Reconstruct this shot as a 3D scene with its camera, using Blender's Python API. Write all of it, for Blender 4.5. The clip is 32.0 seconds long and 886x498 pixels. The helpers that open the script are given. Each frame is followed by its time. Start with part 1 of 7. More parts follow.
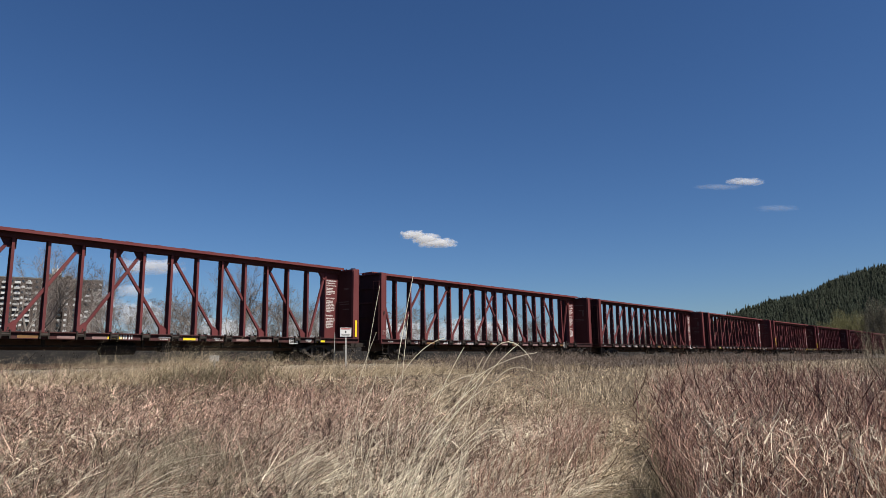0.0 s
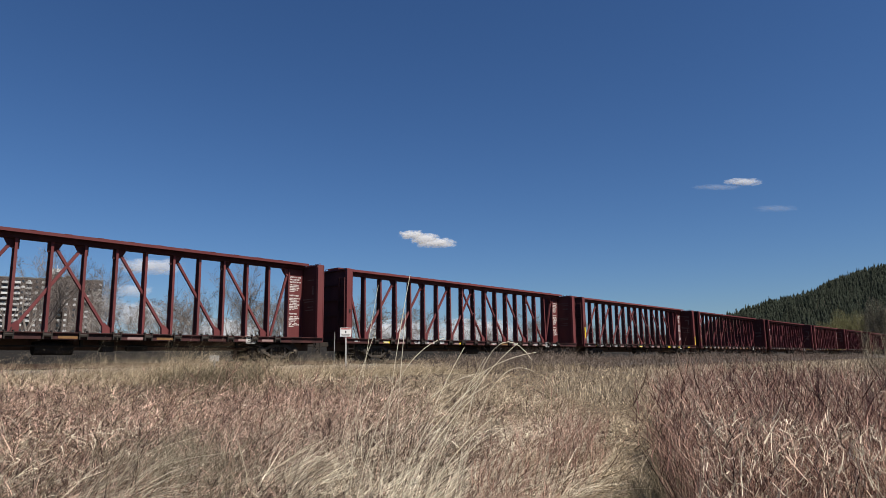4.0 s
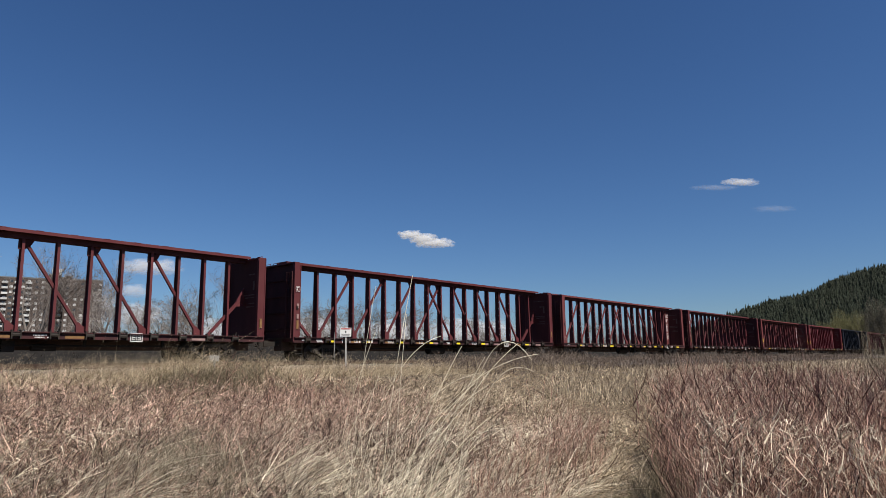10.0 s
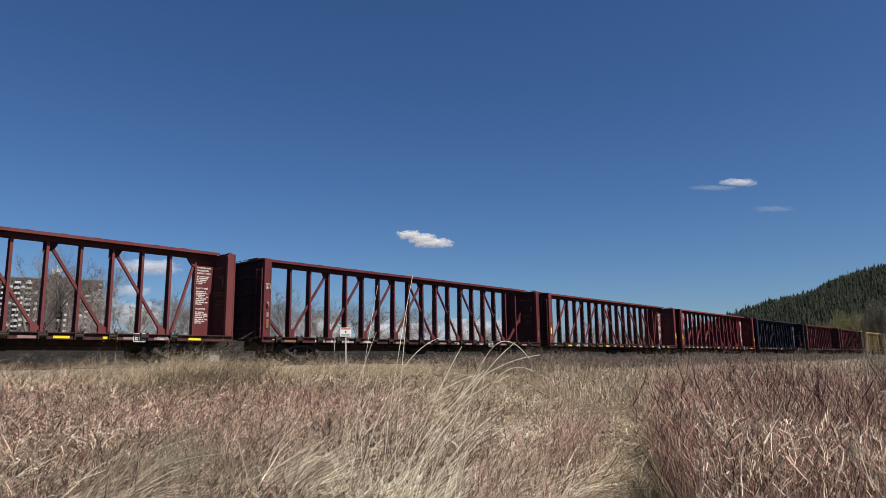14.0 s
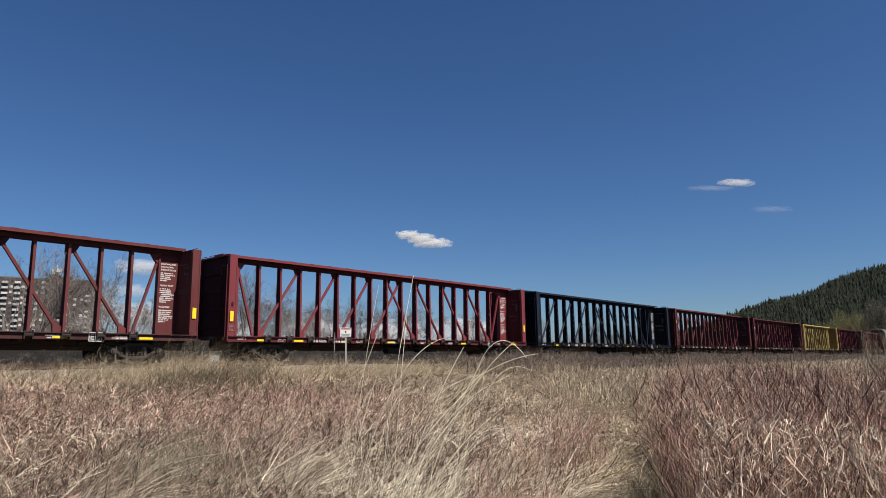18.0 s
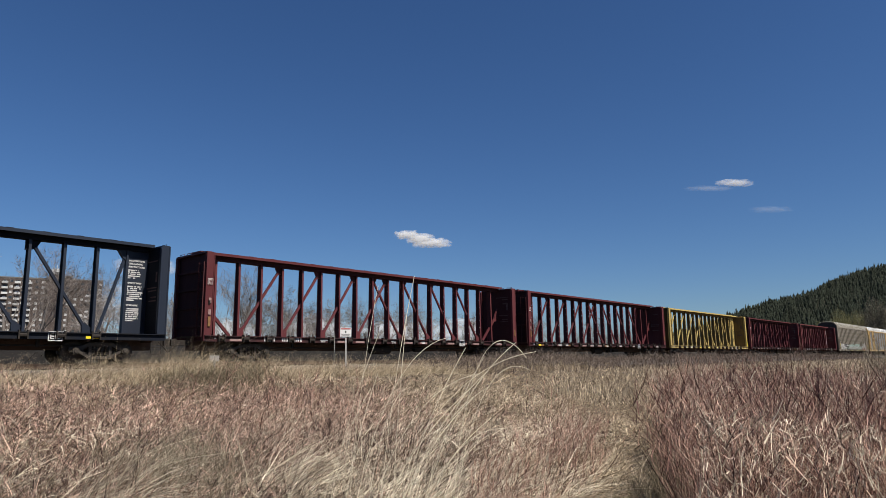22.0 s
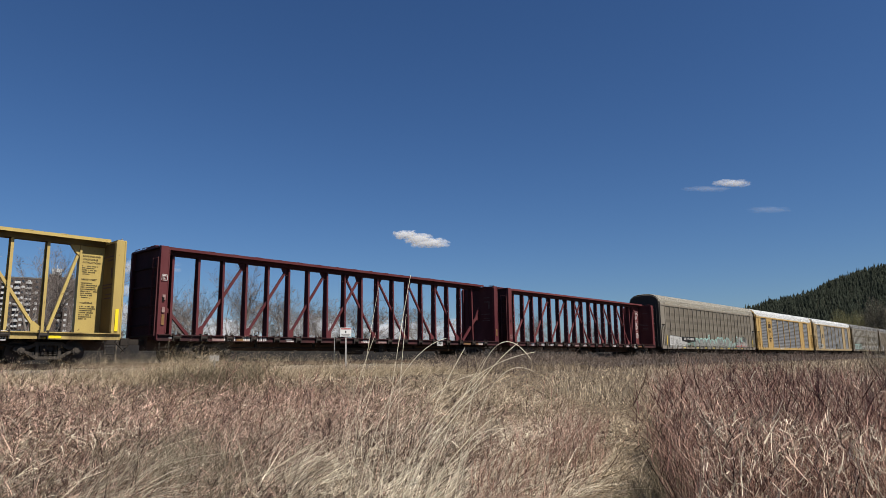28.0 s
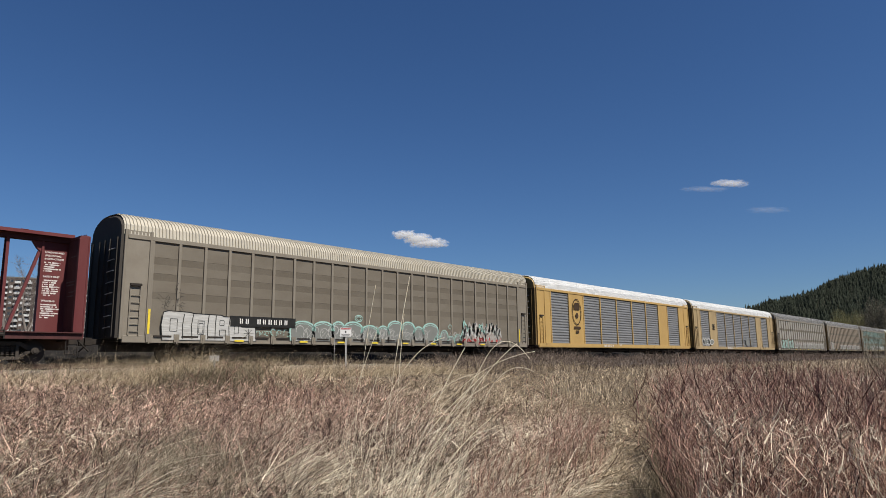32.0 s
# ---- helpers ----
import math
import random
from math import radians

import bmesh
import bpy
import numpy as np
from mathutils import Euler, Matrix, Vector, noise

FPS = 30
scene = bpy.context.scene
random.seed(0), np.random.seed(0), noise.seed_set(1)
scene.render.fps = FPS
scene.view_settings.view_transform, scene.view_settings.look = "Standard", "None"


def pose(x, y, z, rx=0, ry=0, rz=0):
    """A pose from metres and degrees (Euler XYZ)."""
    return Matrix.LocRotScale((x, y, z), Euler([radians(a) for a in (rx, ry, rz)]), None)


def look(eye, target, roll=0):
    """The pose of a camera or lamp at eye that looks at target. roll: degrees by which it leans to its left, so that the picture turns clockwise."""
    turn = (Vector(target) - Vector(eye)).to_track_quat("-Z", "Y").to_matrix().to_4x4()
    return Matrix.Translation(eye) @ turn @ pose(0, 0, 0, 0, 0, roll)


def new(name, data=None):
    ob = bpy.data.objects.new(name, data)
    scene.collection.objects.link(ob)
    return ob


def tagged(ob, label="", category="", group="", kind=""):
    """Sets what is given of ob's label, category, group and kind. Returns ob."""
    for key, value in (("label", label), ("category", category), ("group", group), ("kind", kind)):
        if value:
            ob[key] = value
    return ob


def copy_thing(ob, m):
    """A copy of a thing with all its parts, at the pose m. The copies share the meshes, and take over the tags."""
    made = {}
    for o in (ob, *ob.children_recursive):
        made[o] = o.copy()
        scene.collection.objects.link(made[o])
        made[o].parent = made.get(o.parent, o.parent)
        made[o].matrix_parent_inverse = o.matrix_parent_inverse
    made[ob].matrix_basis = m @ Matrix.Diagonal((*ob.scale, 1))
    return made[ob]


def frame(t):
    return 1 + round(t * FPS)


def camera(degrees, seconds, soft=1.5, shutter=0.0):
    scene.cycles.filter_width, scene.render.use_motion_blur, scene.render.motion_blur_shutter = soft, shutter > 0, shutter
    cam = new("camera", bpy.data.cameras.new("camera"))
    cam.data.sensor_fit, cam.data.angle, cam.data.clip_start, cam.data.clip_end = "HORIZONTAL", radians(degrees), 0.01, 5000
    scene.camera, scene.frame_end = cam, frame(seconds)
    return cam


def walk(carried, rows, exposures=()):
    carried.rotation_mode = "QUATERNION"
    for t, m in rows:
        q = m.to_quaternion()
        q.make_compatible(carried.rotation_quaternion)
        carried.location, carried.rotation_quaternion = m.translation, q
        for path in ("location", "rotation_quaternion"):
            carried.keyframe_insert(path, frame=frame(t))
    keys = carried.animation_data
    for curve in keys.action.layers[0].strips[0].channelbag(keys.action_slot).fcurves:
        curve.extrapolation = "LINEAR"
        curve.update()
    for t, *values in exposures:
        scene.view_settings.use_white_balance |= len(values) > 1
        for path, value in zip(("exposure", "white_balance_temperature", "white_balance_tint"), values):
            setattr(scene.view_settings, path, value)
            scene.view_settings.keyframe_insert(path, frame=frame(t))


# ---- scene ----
RAIL = 1.52                      # top of the rails above the field
TRACK_Y = 27.68                  # middle of the track
EYE = (0.0, 0.0, 1.5)

# ---- camera: on a tripod ----
cam = camera(67.5, 32.0, 0.7)
AIM = (EYE[0] + math.cos(radians(41.478)) * math.cos(radians(9.49)),
       EYE[1] + math.sin(radians(41.478)) * math.cos(radians(9.49)),
       EYE[2] + math.sin(radians(9.49)))
walk(cam, [(0.0, look(EYE, AIM, -0.656)), (32.0, look(EYE, AIM, -0.656))],
     [(0.0, 0.63), (25.0, 0.63), (28.0, 0.57), (32.0, 0.55)])

# ---- light ----
SUN_ELEVATION = 53.0
SUN_WAY = Vector((0.06, -1.0, 0)).normalized() * math.cos(radians(SUN_ELEVATION)) + Vector((0, 0, math.sin(radians(SUN_ELEVATION))))
world = bpy.data.worlds.new("sky")
scene.world = world
world.use_nodes = True
wn = world.node_tree.nodes
sky = wn.new("ShaderNodeTexSky")
sky.sky_type = "NISHITA"
sky.sun_disc = False
sky.sun_elevation = radians(SUN_ELEVATION)
sky.sun_rotation = math.atan2(SUN_WAY.x, SUN_WAY.y)
sky.altitude = 900
sky.air_density, sky.dust_density, sky.ozone_density = 1.05, 0.8, 3.2
wn["Background"].inputs["Strength"].default_value = 0.041
deep = wn.new("ShaderNodeHueSaturation")
deep.inputs["Saturation"].default_value = 1.12
world.node_tree.links.new(sky.outputs["Color"], deep.inputs["Color"])
tint = wn.new("ShaderNodeMix")
tint.data_type, tint.blend_type = "RGBA", "MULTIPLY"
tint.inputs["Factor"].default_value = 1.0
tint.inputs[7].default_value = (0.835, 1.02, 1.28, 1)
world.node_tree.links.new(deep.outputs["Color"], tint.inputs[6])
world.node_tree.links.new(tint.outputs[2], wn["Background"].inputs["Color"])
sun = new("sun", bpy.data.lights.new("sun", "SUN"))
sun.data.energy = 5.0
sun.data.angle = radians(0.53)
sun.data.color = (1.0, 0.95, 0.87)
sun.matrix_world = look(SUN_WAY * 100, (0, 0, 0))


# ---- materials ----
def surface(name, base, second=None, scale=3.0, rough=0.7, metal=0.0, bump=0.15, fine=60.0, stretch=(1, 1, 1),
            amount=0.6, speck=None, speck_at=0.62, vary=0.0, island=0.0, through_light=0.0, by_island=False):
    """A weathered surface: two colours mixed by a broad noise, a third in fine specks, grain in the relief."""
    m = bpy.data.materials.new(name)
    m.use_nodes = True
    n, k = m.node_tree.nodes, m.node_tree.links
    bsdf = n["Principled BSDF"]
    bsdf.inputs["Roughness"].default_value = rough
    bsdf.inputs["Metallic"].default_value = metal
    bsdf.inputs["Specular IOR Level"].default_value = 0.35 if rough < 0.6 else 0.12
    tc = n.new("ShaderNodeTexCoord")
    info = n.new("ShaderNodeObjectInfo")
    shift = n.new("ShaderNodeVectorMath")
    shift.operation = "MULTIPLY_ADD"
    k.new(info.outputs["Random"], shift.inputs[0])
    shift.inputs[1].default_value = (37.0, 19.0, 53.0)
    k.new(tc.outputs["Object"], shift.inputs[2])
    mp = n.new("ShaderNodeMapping")
    mp.inputs["Scale"].default_value = stretch
    k.new(shift.outputs[0], mp.inputs["Vector"])

    def noise_at(s, detail=4.0, r=0.6):
        t = n.new("ShaderNodeTexNoise")
        t.inputs["Scale"].default_value = s
        t.inputs["Detail"].default_value = detail
        t.inputs["Roughness"].default_value = r
        k.new(mp.outputs[0], t.inputs["Vector"])
        return t.outputs["Fac"]

    def ramp(fac, lo, hi):
        r = n.new("ShaderNodeMapRange")
        r.inputs["From Min"].default_value, r.inputs["From Max"].default_value = lo, hi
        k.new(fac, r.inputs["Value"])
        return r.outputs["Result"]

    def mix(fac, a, b, how="MIX"):
        x = n.new("ShaderNodeMix")
        x.data_type, x.blend_type = "RGBA", how
        if isinstance(fac, float):
            x.inputs["Factor"].default_value = fac
        else:
            k.new(fac, x.inputs["Factor"])
        for sock, v in ((x.inputs[6], a), (x.inputs[7], b)):
            if isinstance(v, tuple):
                sock.default_value = (*v, 1)
            else:
                k.new(v, sock)
        return x.outputs[2]

    second = second or tuple(c * 0.7 for c in base)
    broad = n.new("ShaderNodeMath")
    broad.operation = "MULTIPLY"
    k.new(ramp(noise_at(scale), 0.35, 0.68), broad.inputs[0])
    broad.inputs[1].default_value = amount
    geo = n.new("ShaderNodeNewGeometry")
    if by_island:
        pick = n.new("ShaderNodeMath")
        pick.operation = "FRACT"
        spread = n.new("ShaderNodeMath")
        spread.operation = "MULTIPLY"
        spread.inputs[1].default_value = 7.31
        k.new(geo.outputs["Random Per Island"], spread.inputs[0])
        k.new(spread.outputs[0], pick.inputs[0])
        col = mix(ramp(pick.outputs[0], 0.2, 0.8), base, second)
    else:
        col = mix(broad.outputs[0], base, second)
    grain = noise_at(fine, 3.0, 0.7)
    if speck:
        col = mix(ramp(noise_at(fine * 0.25, 5.0, 0.75), speck_at, speck_at + 0.08), col, speck)
    g = n.new("ShaderNodeMapRange")
    g.inputs["To Min"].default_value, g.inputs["To Max"].default_value = 0.82, 1.15
    k.new(grain, g.inputs["Value"])
    tone = g.outputs["Result"]
    for strength, source in ((vary, info.outputs["Random"]), (island, geo.outputs["Random Per Island"])):
        if strength:
            v = n.new("ShaderNodeMapRange")
            v.inputs["To Min"].default_value, v.inputs["To Max"].default_value = 1 - strength, 1 + strength
            k.new(source, v.inputs["Value"])
            mul = n.new("ShaderNodeMath")
            mul.operation = "MULTIPLY"
            k.new(tone, mul.inputs[0]), k.new(v.outputs["Result"], mul.inputs[1])
            tone = mul.outputs[0]
    comb = n.new("ShaderNodeCombineColor")
    for i in range(3):
        k.new(tone, comb.inputs[i])
    col = mix(1.0, col, comb.outputs[0], "MULTIPLY")
    k.new(col, bsdf.inputs["Base Color"])
    if bump:
        b = n.new("ShaderNodeBump")
        b.inputs["Strength"].default_value = bump
        b.inputs["Distance"].default_value = 0.02
        k.new(grain, b.inputs["Height"])
        k.new(b.outputs["Normal"], bsdf.inputs["Normal"])
    if through_light:
        tr = n.new("ShaderNodeBsdfTranslucent")
        k.new(col, tr.inputs["Color"])
        ms = n.new("ShaderNodeMixShader")
        ms.inputs[0].default_value = through_light
        k.new(bsdf.outputs[0], ms.inputs[1]), k.new(tr.outputs[0], ms.inputs[2])
        k.new(ms.outputs[0], n["Material Output"].inputs["Surface"])
    return m


RUST = (0.068, 0.031, 0.017)
PAINT = {
    "oxide": surface("oxide_red_paint", (0.106, 0.027, 0.028), (0.13, 0.044, 0.043), 0.9, 0.6, 0, 0.1, 45, (1, 1, 0.5), 0.7, RUST, 0.66, vary=0.12),
    "maroon": surface("maroon_paint", (0.080, 0.019, 0.022), (0.102, 0.033, 0.034), 0.9, 0.6, 0, 0.1, 45, (1, 1, 0.5), 0.7, RUST, 0.64, vary=0.12),
    "red": surface("red_paint", (0.145, 0.022, 0.027), (0.150, 0.036, 0.040), 0.9, 0.55, 0, 0.1, 45, (1, 1, 0.5), 0.6, RUST, 0.7, vary=0.08),
    "blue": surface("dark_blue_paint", (0.006, 0.01, 0.02), (0.012, 0.016, 0.026), 0.9, 0.5, 0, 0.1, 45, (1, 1, 0.5), 0.6, RUST, 0.72, vary=0.1),
    "yellow": surface("yellow_paint", (0.41, 0.305, 0.092), (0.32, 0.225, 0.08), 0.9, 0.55, 0, 0.1, 45, (1, 1, 0.5), 0.7, (0.109, 0.051, 0.02), 0.62, vary=0.1),
}
# darker paint for recessed and end steel: dirt and shade both in the colour
GRIME_SHADE = {
    "oxide": surface("grimy_shaded_oxide", (0.055, 0.020, 0.020), (0.085, 0.031, 0.031), 1.1, 0.8, 0, 0.2, 30, (1, 1, 0.4), 0.8, (0.085, 0.05, 0.042), 0.66, vary=0.25),
    "maroon": surface("grimy_shaded_maroon", (0.047, 0.017, 0.018), (0.075, 0.027, 0.028), 1.1, 0.8, 0, 0.2, 30, (1, 1, 0.4), 0.8, (0.075, 0.045, 0.038), 0.66, vary=0.25),
    "red": surface("grimy_shaded_red", (0.05, 0.012, 0.013), (0.085, 0.02, 0.022), 1.1, 0.75, 0, 0.2, 30, (1, 1, 0.4), 0.8, (0.09, 0.05, 0.042), 0.66),
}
GRIME_SHADE["yellow"] = surface("grimy_shaded_yellow", (0.15, 0.105, 0.037), (0.085, 0.058, 0.025), 1.1, 0.8, 0, 0.2, 30, (1, 1, 0.4), 0.8, (0.09, 0.06, 0.03), 0.68, vary=0.2)
GRIME_SHADE["blue"] = surface("grimy_shaded_navy", (0.004, 0.005, 0.008), (0.008, 0.009, 0.013), 1.1, 0.7, 0, 0.2, 30, (1, 1, 0.4), 0.8, (0.03, 0.026, 0.024), 0.68)
SILL = {
    "oxide": surface("stained_oxide_sill", (0.070, 0.027, 0.026), (0.026, 0.016, 0.015), 1.6, 0.75, 0, 0.2, 30, (1, 1, 0.4), 0.9, (0.19, 0.15, 0.135), 0.70, vary=0.2),
    "maroon": surface("stained_maroon_sill", (0.060, 0.022, 0.023), (0.022, 0.014, 0.014), 1.6, 0.75, 0, 0.2, 30, (1, 1, 0.4), 0.9, (0.17, 0.135, 0.125), 0.70, vary=0.2),
    "red": surface("stained_red_sill", (0.105, 0.020, 0.024), (0.038, 0.016, 0.016), 1.6, 0.7, 0, 0.2, 30, (1, 1, 0.4), 0.8, (0.19, 0.14, 0.13), 0.71),
    "blue": surface("stained_navy_sill", (0.006, 0.008, 0.014), (0.014, 0.013, 0.013), 1.6, 0.65, 0, 0.2, 30, (1, 1, 0.4), 0.8, (0.12, 0.115, 0.11), 0.71),
    "yellow": surface("stained_yellow_sill", (0.40, 0.30, 0.11), (0.14, 0.095, 0.045), 1.6, 0.7, 0, 0.2, 30, (1, 1, 0.4), 0.9, (0.06, 0.04, 0.03), 0.68),
}
FADED_YELLOW = surface("faded_yellow_strip", (0.62, 0.47, 0.04), (0.45, 0.33, 0.05), 4, 0.6, 0, 0.05, 80)
BLACK_STEEL = surface("black_steel", (0.024, 0.021, 0.019), (0.048, 0.038, 0.031), 2.5, 0.75, 0.2, 0.2, 50, speck=(0.048, 0.027, 0.017))
DUSTY_STEEL = surface("dusty_truck_steel", (0.058, 0.049, 0.041), (0.031, 0.026, 0.022), 3, 0.85, 0.1, 0.25, 50, speck=(0.02, 0.017, 0.014))
WHEEL_STEEL = surface("wheel_steel", (0.040, 0.032, 0.027), (0.065, 0.052, 0.044), 4, 0.6, 0.3, 0.1, 60)
RAIL_STEEL = surface("rail_steel", (0.088, 0.054, 0.037), (0.136, 0.102, 0.082), 2, 0.5, 0.6, 0.1, 60)
DECK_RUST = surface("deck_rust", (0.082, 0.048, 0.034), (0.048, 0.034, 0.027), 2, 0.85, 0, 0.2, 40)
WHITE_PAINT = surface("white_stencil_paint", (0.612, 0.595, 0.57), (0.425, 0.399, 0.383), 5, 0.7, 0, 0.05, 80)
BLACK_PAINT = surface("black_stencil_paint", (0.014, 0.014, 0.014), (0.027, 0.026, 0.024), 5, 0.6, 0, 0.05, 80)
YELLOW_REFLECTOR = surface("yellow_reflector", (0.722, 0.561, 0.017), (0.637, 0.468, 0.025), 5, 0.4, 0, 0.05, 80, amount=0.4)
ORANGE_PATCH = surface("faded_orange_patch", (0.19, 0.105, 0.045), (0.12, 0.06, 0.032), 6, 0.8, 0, 0.1, 60)
PALE_PATCH = surface("faded_pale_patch", (0.258, 0.177, 0.163), (0.177, 0.088, 0.082), 6, 0.8, 0, 0.1, 60)
FAINT_PAINT = surface("faint_worn_paint", (0.12, 0.085, 0.082), (0.06, 0.03, 0.03), 8, 0.8, 0, 0.1, 60, amount=0.9)
RED_PRINT = surface("red_print", (0.34, 0.034, 0.034), None, 5, 0.6, 0, 0.05, 80)
GALVANISED = surface("dusty_galvanised_panel", (0.150, 0.131, 0.104), (0.122, 0.103, 0.079), 0.7, 0.6, 0.15, 0.08, 50, (1, 1, 2.0), 0.8, vary=0.05)
PERFORATED = surface("perforated_dusty_strip", (0.118, 0.102, 0.080), (0.095, 0.080, 0.061), 0.7, 0.65, 0.1, 0.3, 22, (1, 1, 1), 0.8, vary=0.05)
DULL_STEEL = surface("dull_dark_steel", (0.052, 0.046, 0.04), (0.035, 0.030, 0.026), 1.2, 0.75, 0.1, 0.15, 40)
TEAL_PANEL = surface("faded_teal_panel", (0.115, 0.20, 0.185), (0.095, 0.15, 0.135), 0.8, 0.65, 0.1, 0.08, 50, (1, 1, 2.0), 0.7)
RACK_FRAME = surface("beige_rack_frame", (0.195, 0.175, 0.143), (0.155, 0.135, 0.106), 1.5, 0.6, 0.1, 0.08, 50, vary=0.05)
RACK_ROOF = surface("beige_roof_steel", (0.41, 0.375, 0.305), (0.325, 0.295, 0.237), 1.2, 0.4, 0.1, 0.06, 50)
WHITE_ROOF = surface("white_roof_steel", (0.64, 0.64, 0.625), (0.53, 0.522, 0.50), 1.2, 0.5, 0.0, 0.06, 50)
LIGHT_FRAME = surface("pale_grey_rack_frame", (0.19, 0.168, 0.135), (0.15, 0.128, 0.10), 1.5, 0.6, 0.1, 0.08, 50, vary=0.05)
LIGHT_PANEL = surface("pale_grey_panel", (0.235, 0.225, 0.20), (0.19, 0.178, 0.15), 0.8, 0.6, 0.1, 0.08, 50, (1, 1, 2.0), 0.7)
DARK_YELLOW = surface("dark_yellow_steel", (0.15, 0.10, 0.04), (0.07, 0.05, 0.03), 1.2, 0.7, 0, 0.1, 40)
GREY_ROOF = surface("grey_roof_steel", (0.245, 0.238, 0.224), (0.19, 0.184, 0.17), 1.2, 0.5, 0.1, 0.06, 50)
RACK_FADED = surface("faded_rack_paint", (0.29, 0.215, 0.115), (0.215, 0.16, 0.09), 0.9, 0.65, 0, 0.08, 45, (1, 1, 0.5), 0.8, (0.12, 0.07, 0.04), 0.66)
RACK_YELLOW = surface("rack_yellow_paint", (0.36, 0.235, 0.08), (0.285, 0.18, 0.065), 0.9, 0.55, 0, 0.08, 45, (1, 1, 0.5), 0.7, (0.136, 0.068, 0.034), 0.7)
STEEL_PANEL = surface("grey_steel_panel", (0.175, 0.178, 0.18), (0.14, 0.138, 0.135), 0.8, 0.5, 0.25, 0.06, 50, (1, 1, 2.0), 0.7)
BROWN_PANEL = surface("brown_dusty_panel", (0.185, 0.15, 0.115), (0.14, 0.11, 0.082), 0.8, 0.65, 0.1, 0.08, 50, (1, 1, 2.0), 0.7)
TEAL_SPRAY = surface("teal_spray_paint", (0.24, 0.42, 0.37), (0.33, 0.46, 0.42), 2.5, 0.6, 0, 0.02, 60)
GREY_SPRAY = surface("grey_spray_paint", (0.155, 0.158, 0.145), (0.125, 0.13, 0.12), 2.5, 0.6, 0, 0.02, 60)
PALE_SPRAY = surface("pale_mixed_spray", (0.27, 0.26, 0.235), (0.19, 0.14, 0.12), 4.0, 0.6, 0, 0.02, 60, amount=1.0)
EMBLEM_BROWN = surface("dark_brown_print", (0.035, 0.022, 0.014), (0.06, 0.038, 0.022), 4, 0.7, 0, 0.03, 60)
WHITE_SPRAY = surface("white_spray_paint", (0.40, 0.393, 0.372), (0.27, 0.262, 0.245), 3.5, 0.6, 0, 0.02, 60, (0.6, 1, 5), 0.9)
BALLAST = surface("grey_ballast", (0.102, 0.093, 0.084), (0.06, 0.054, 0.048), 9, 0.95, 0, 0.9, 14, speck=(0.18, 0.168, 0.156), speck_at=0.6)
TIE_WOOD = surface("creosoted_wood", (0.041, 0.031, 0.024), (0.068, 0.054, 0.044), 4, 0.9, 0, 0.4, 30)
FIELD = surface("dry_thatch_ground", (0.11, 0.08, 0.052), (0.045, 0.034, 0.024), 0.45, 0.95, 0, 0.8, 16, speck=(0.231, 0.184, 0.116), speck_at=0.58)
STRAW = surface("dry_straw", (0.61, 0.50, 0.35), (0.095, 0.066, 0.045), 0.5, 0.6, 0, 0, 20, island=0.4, through_light=0.12, by_island=True)
PALE_STRAW = surface("pale_straw", (0.65, 0.565, 0.42), (0.25, 0.197, 0.138), 0.8, 0.5, 0, 0, 20, island=0.2, through_light=0.1, by_island=True)
RUSSET_STRAW = surface("russet_straw", (0.57, 0.395, 0.305), (0.075, 0.042, 0.034), 0.5, 0.7, 0, 0, 20, island=0.4, through_light=0.1, by_island=True)
THICKET_STRAW = surface("brown_thicket_stem", (0.60, 0.435, 0.325), (0.038, 0.022, 0.018), 0.5, 0.7, 0, 0, 20, island=0.4, through_light=0.1, by_island=True)
BLEACHED_STEM = surface("bleached_reed_stem", (0.80, 0.72, 0.54), (0.62, 0.53, 0.37), 6, 0.45, 0, 0.05, 40)
GREEN_STRAW = surface("greenish_straw", (0.177, 0.177, 0.075), (0.286, 0.245, 0.136), 0.6, 0.7, 0, 0, 20, island=0.35, through_light=0.15, by_island=True)
TWIG = surface("reddish_twig_bark", (0.066, 0.028, 0.023), (0.46, 0.285, 0.215), 1.2, 0.7, 0, 0, 30, island=0.4, by_island=True)
DARK_TWIG = surface("dark_red_twig_bark", (0.045, 0.020, 0.018), (0.12, 0.055, 0.048), 1.2, 0.7, 0, 0, 30, island=0.3, by_island=True)
OLIVE_WEED = surface("olive_dead_weed", (0.10, 0.083, 0.052), (0.24, 0.19, 0.125), 1.2, 0.8, 0, 0, 30, island=0.35, by_island=True)
BANK_WEED = surface("dark_bank_weed", (0.022, 0.019, 0.017), (0.065, 0.055, 0.046), 1.2, 0.85, 0, 0, 30, island=0.35, by_island=True)
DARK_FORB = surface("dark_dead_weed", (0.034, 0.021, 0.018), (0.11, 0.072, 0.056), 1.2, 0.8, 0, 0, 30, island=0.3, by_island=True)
SCRUB_TWIG = surface("scrub_bark", (0.085, 0.064, 0.052), (0.22, 0.172, 0.138), 1.2, 0.8, 0, 0, 30, island=0.3, by_island=True)
VERGE_STRAW = surface("greyish_straw", (0.62, 0.505, 0.34), (0.19, 0.14, 0.09), 0.5, 0.6, 0, 0, 20, island=0.4, through_light=0.12, by_island=True)
WHIP_BARK = surface("olive_grey_whip_bark", (0.14, 0.115, 0.08), (0.25, 0.21, 0.15), 1.2, 0.8, 0, 0, 30, island=0.3, by_island=True)
GREY_TWIG = surface("grey_twig_bark", (0.10, 0.084, 0.074), (0.19, 0.164, 0.147), 1.2, 0.8, 0, 0, 30, island=0.3, by_island=True)
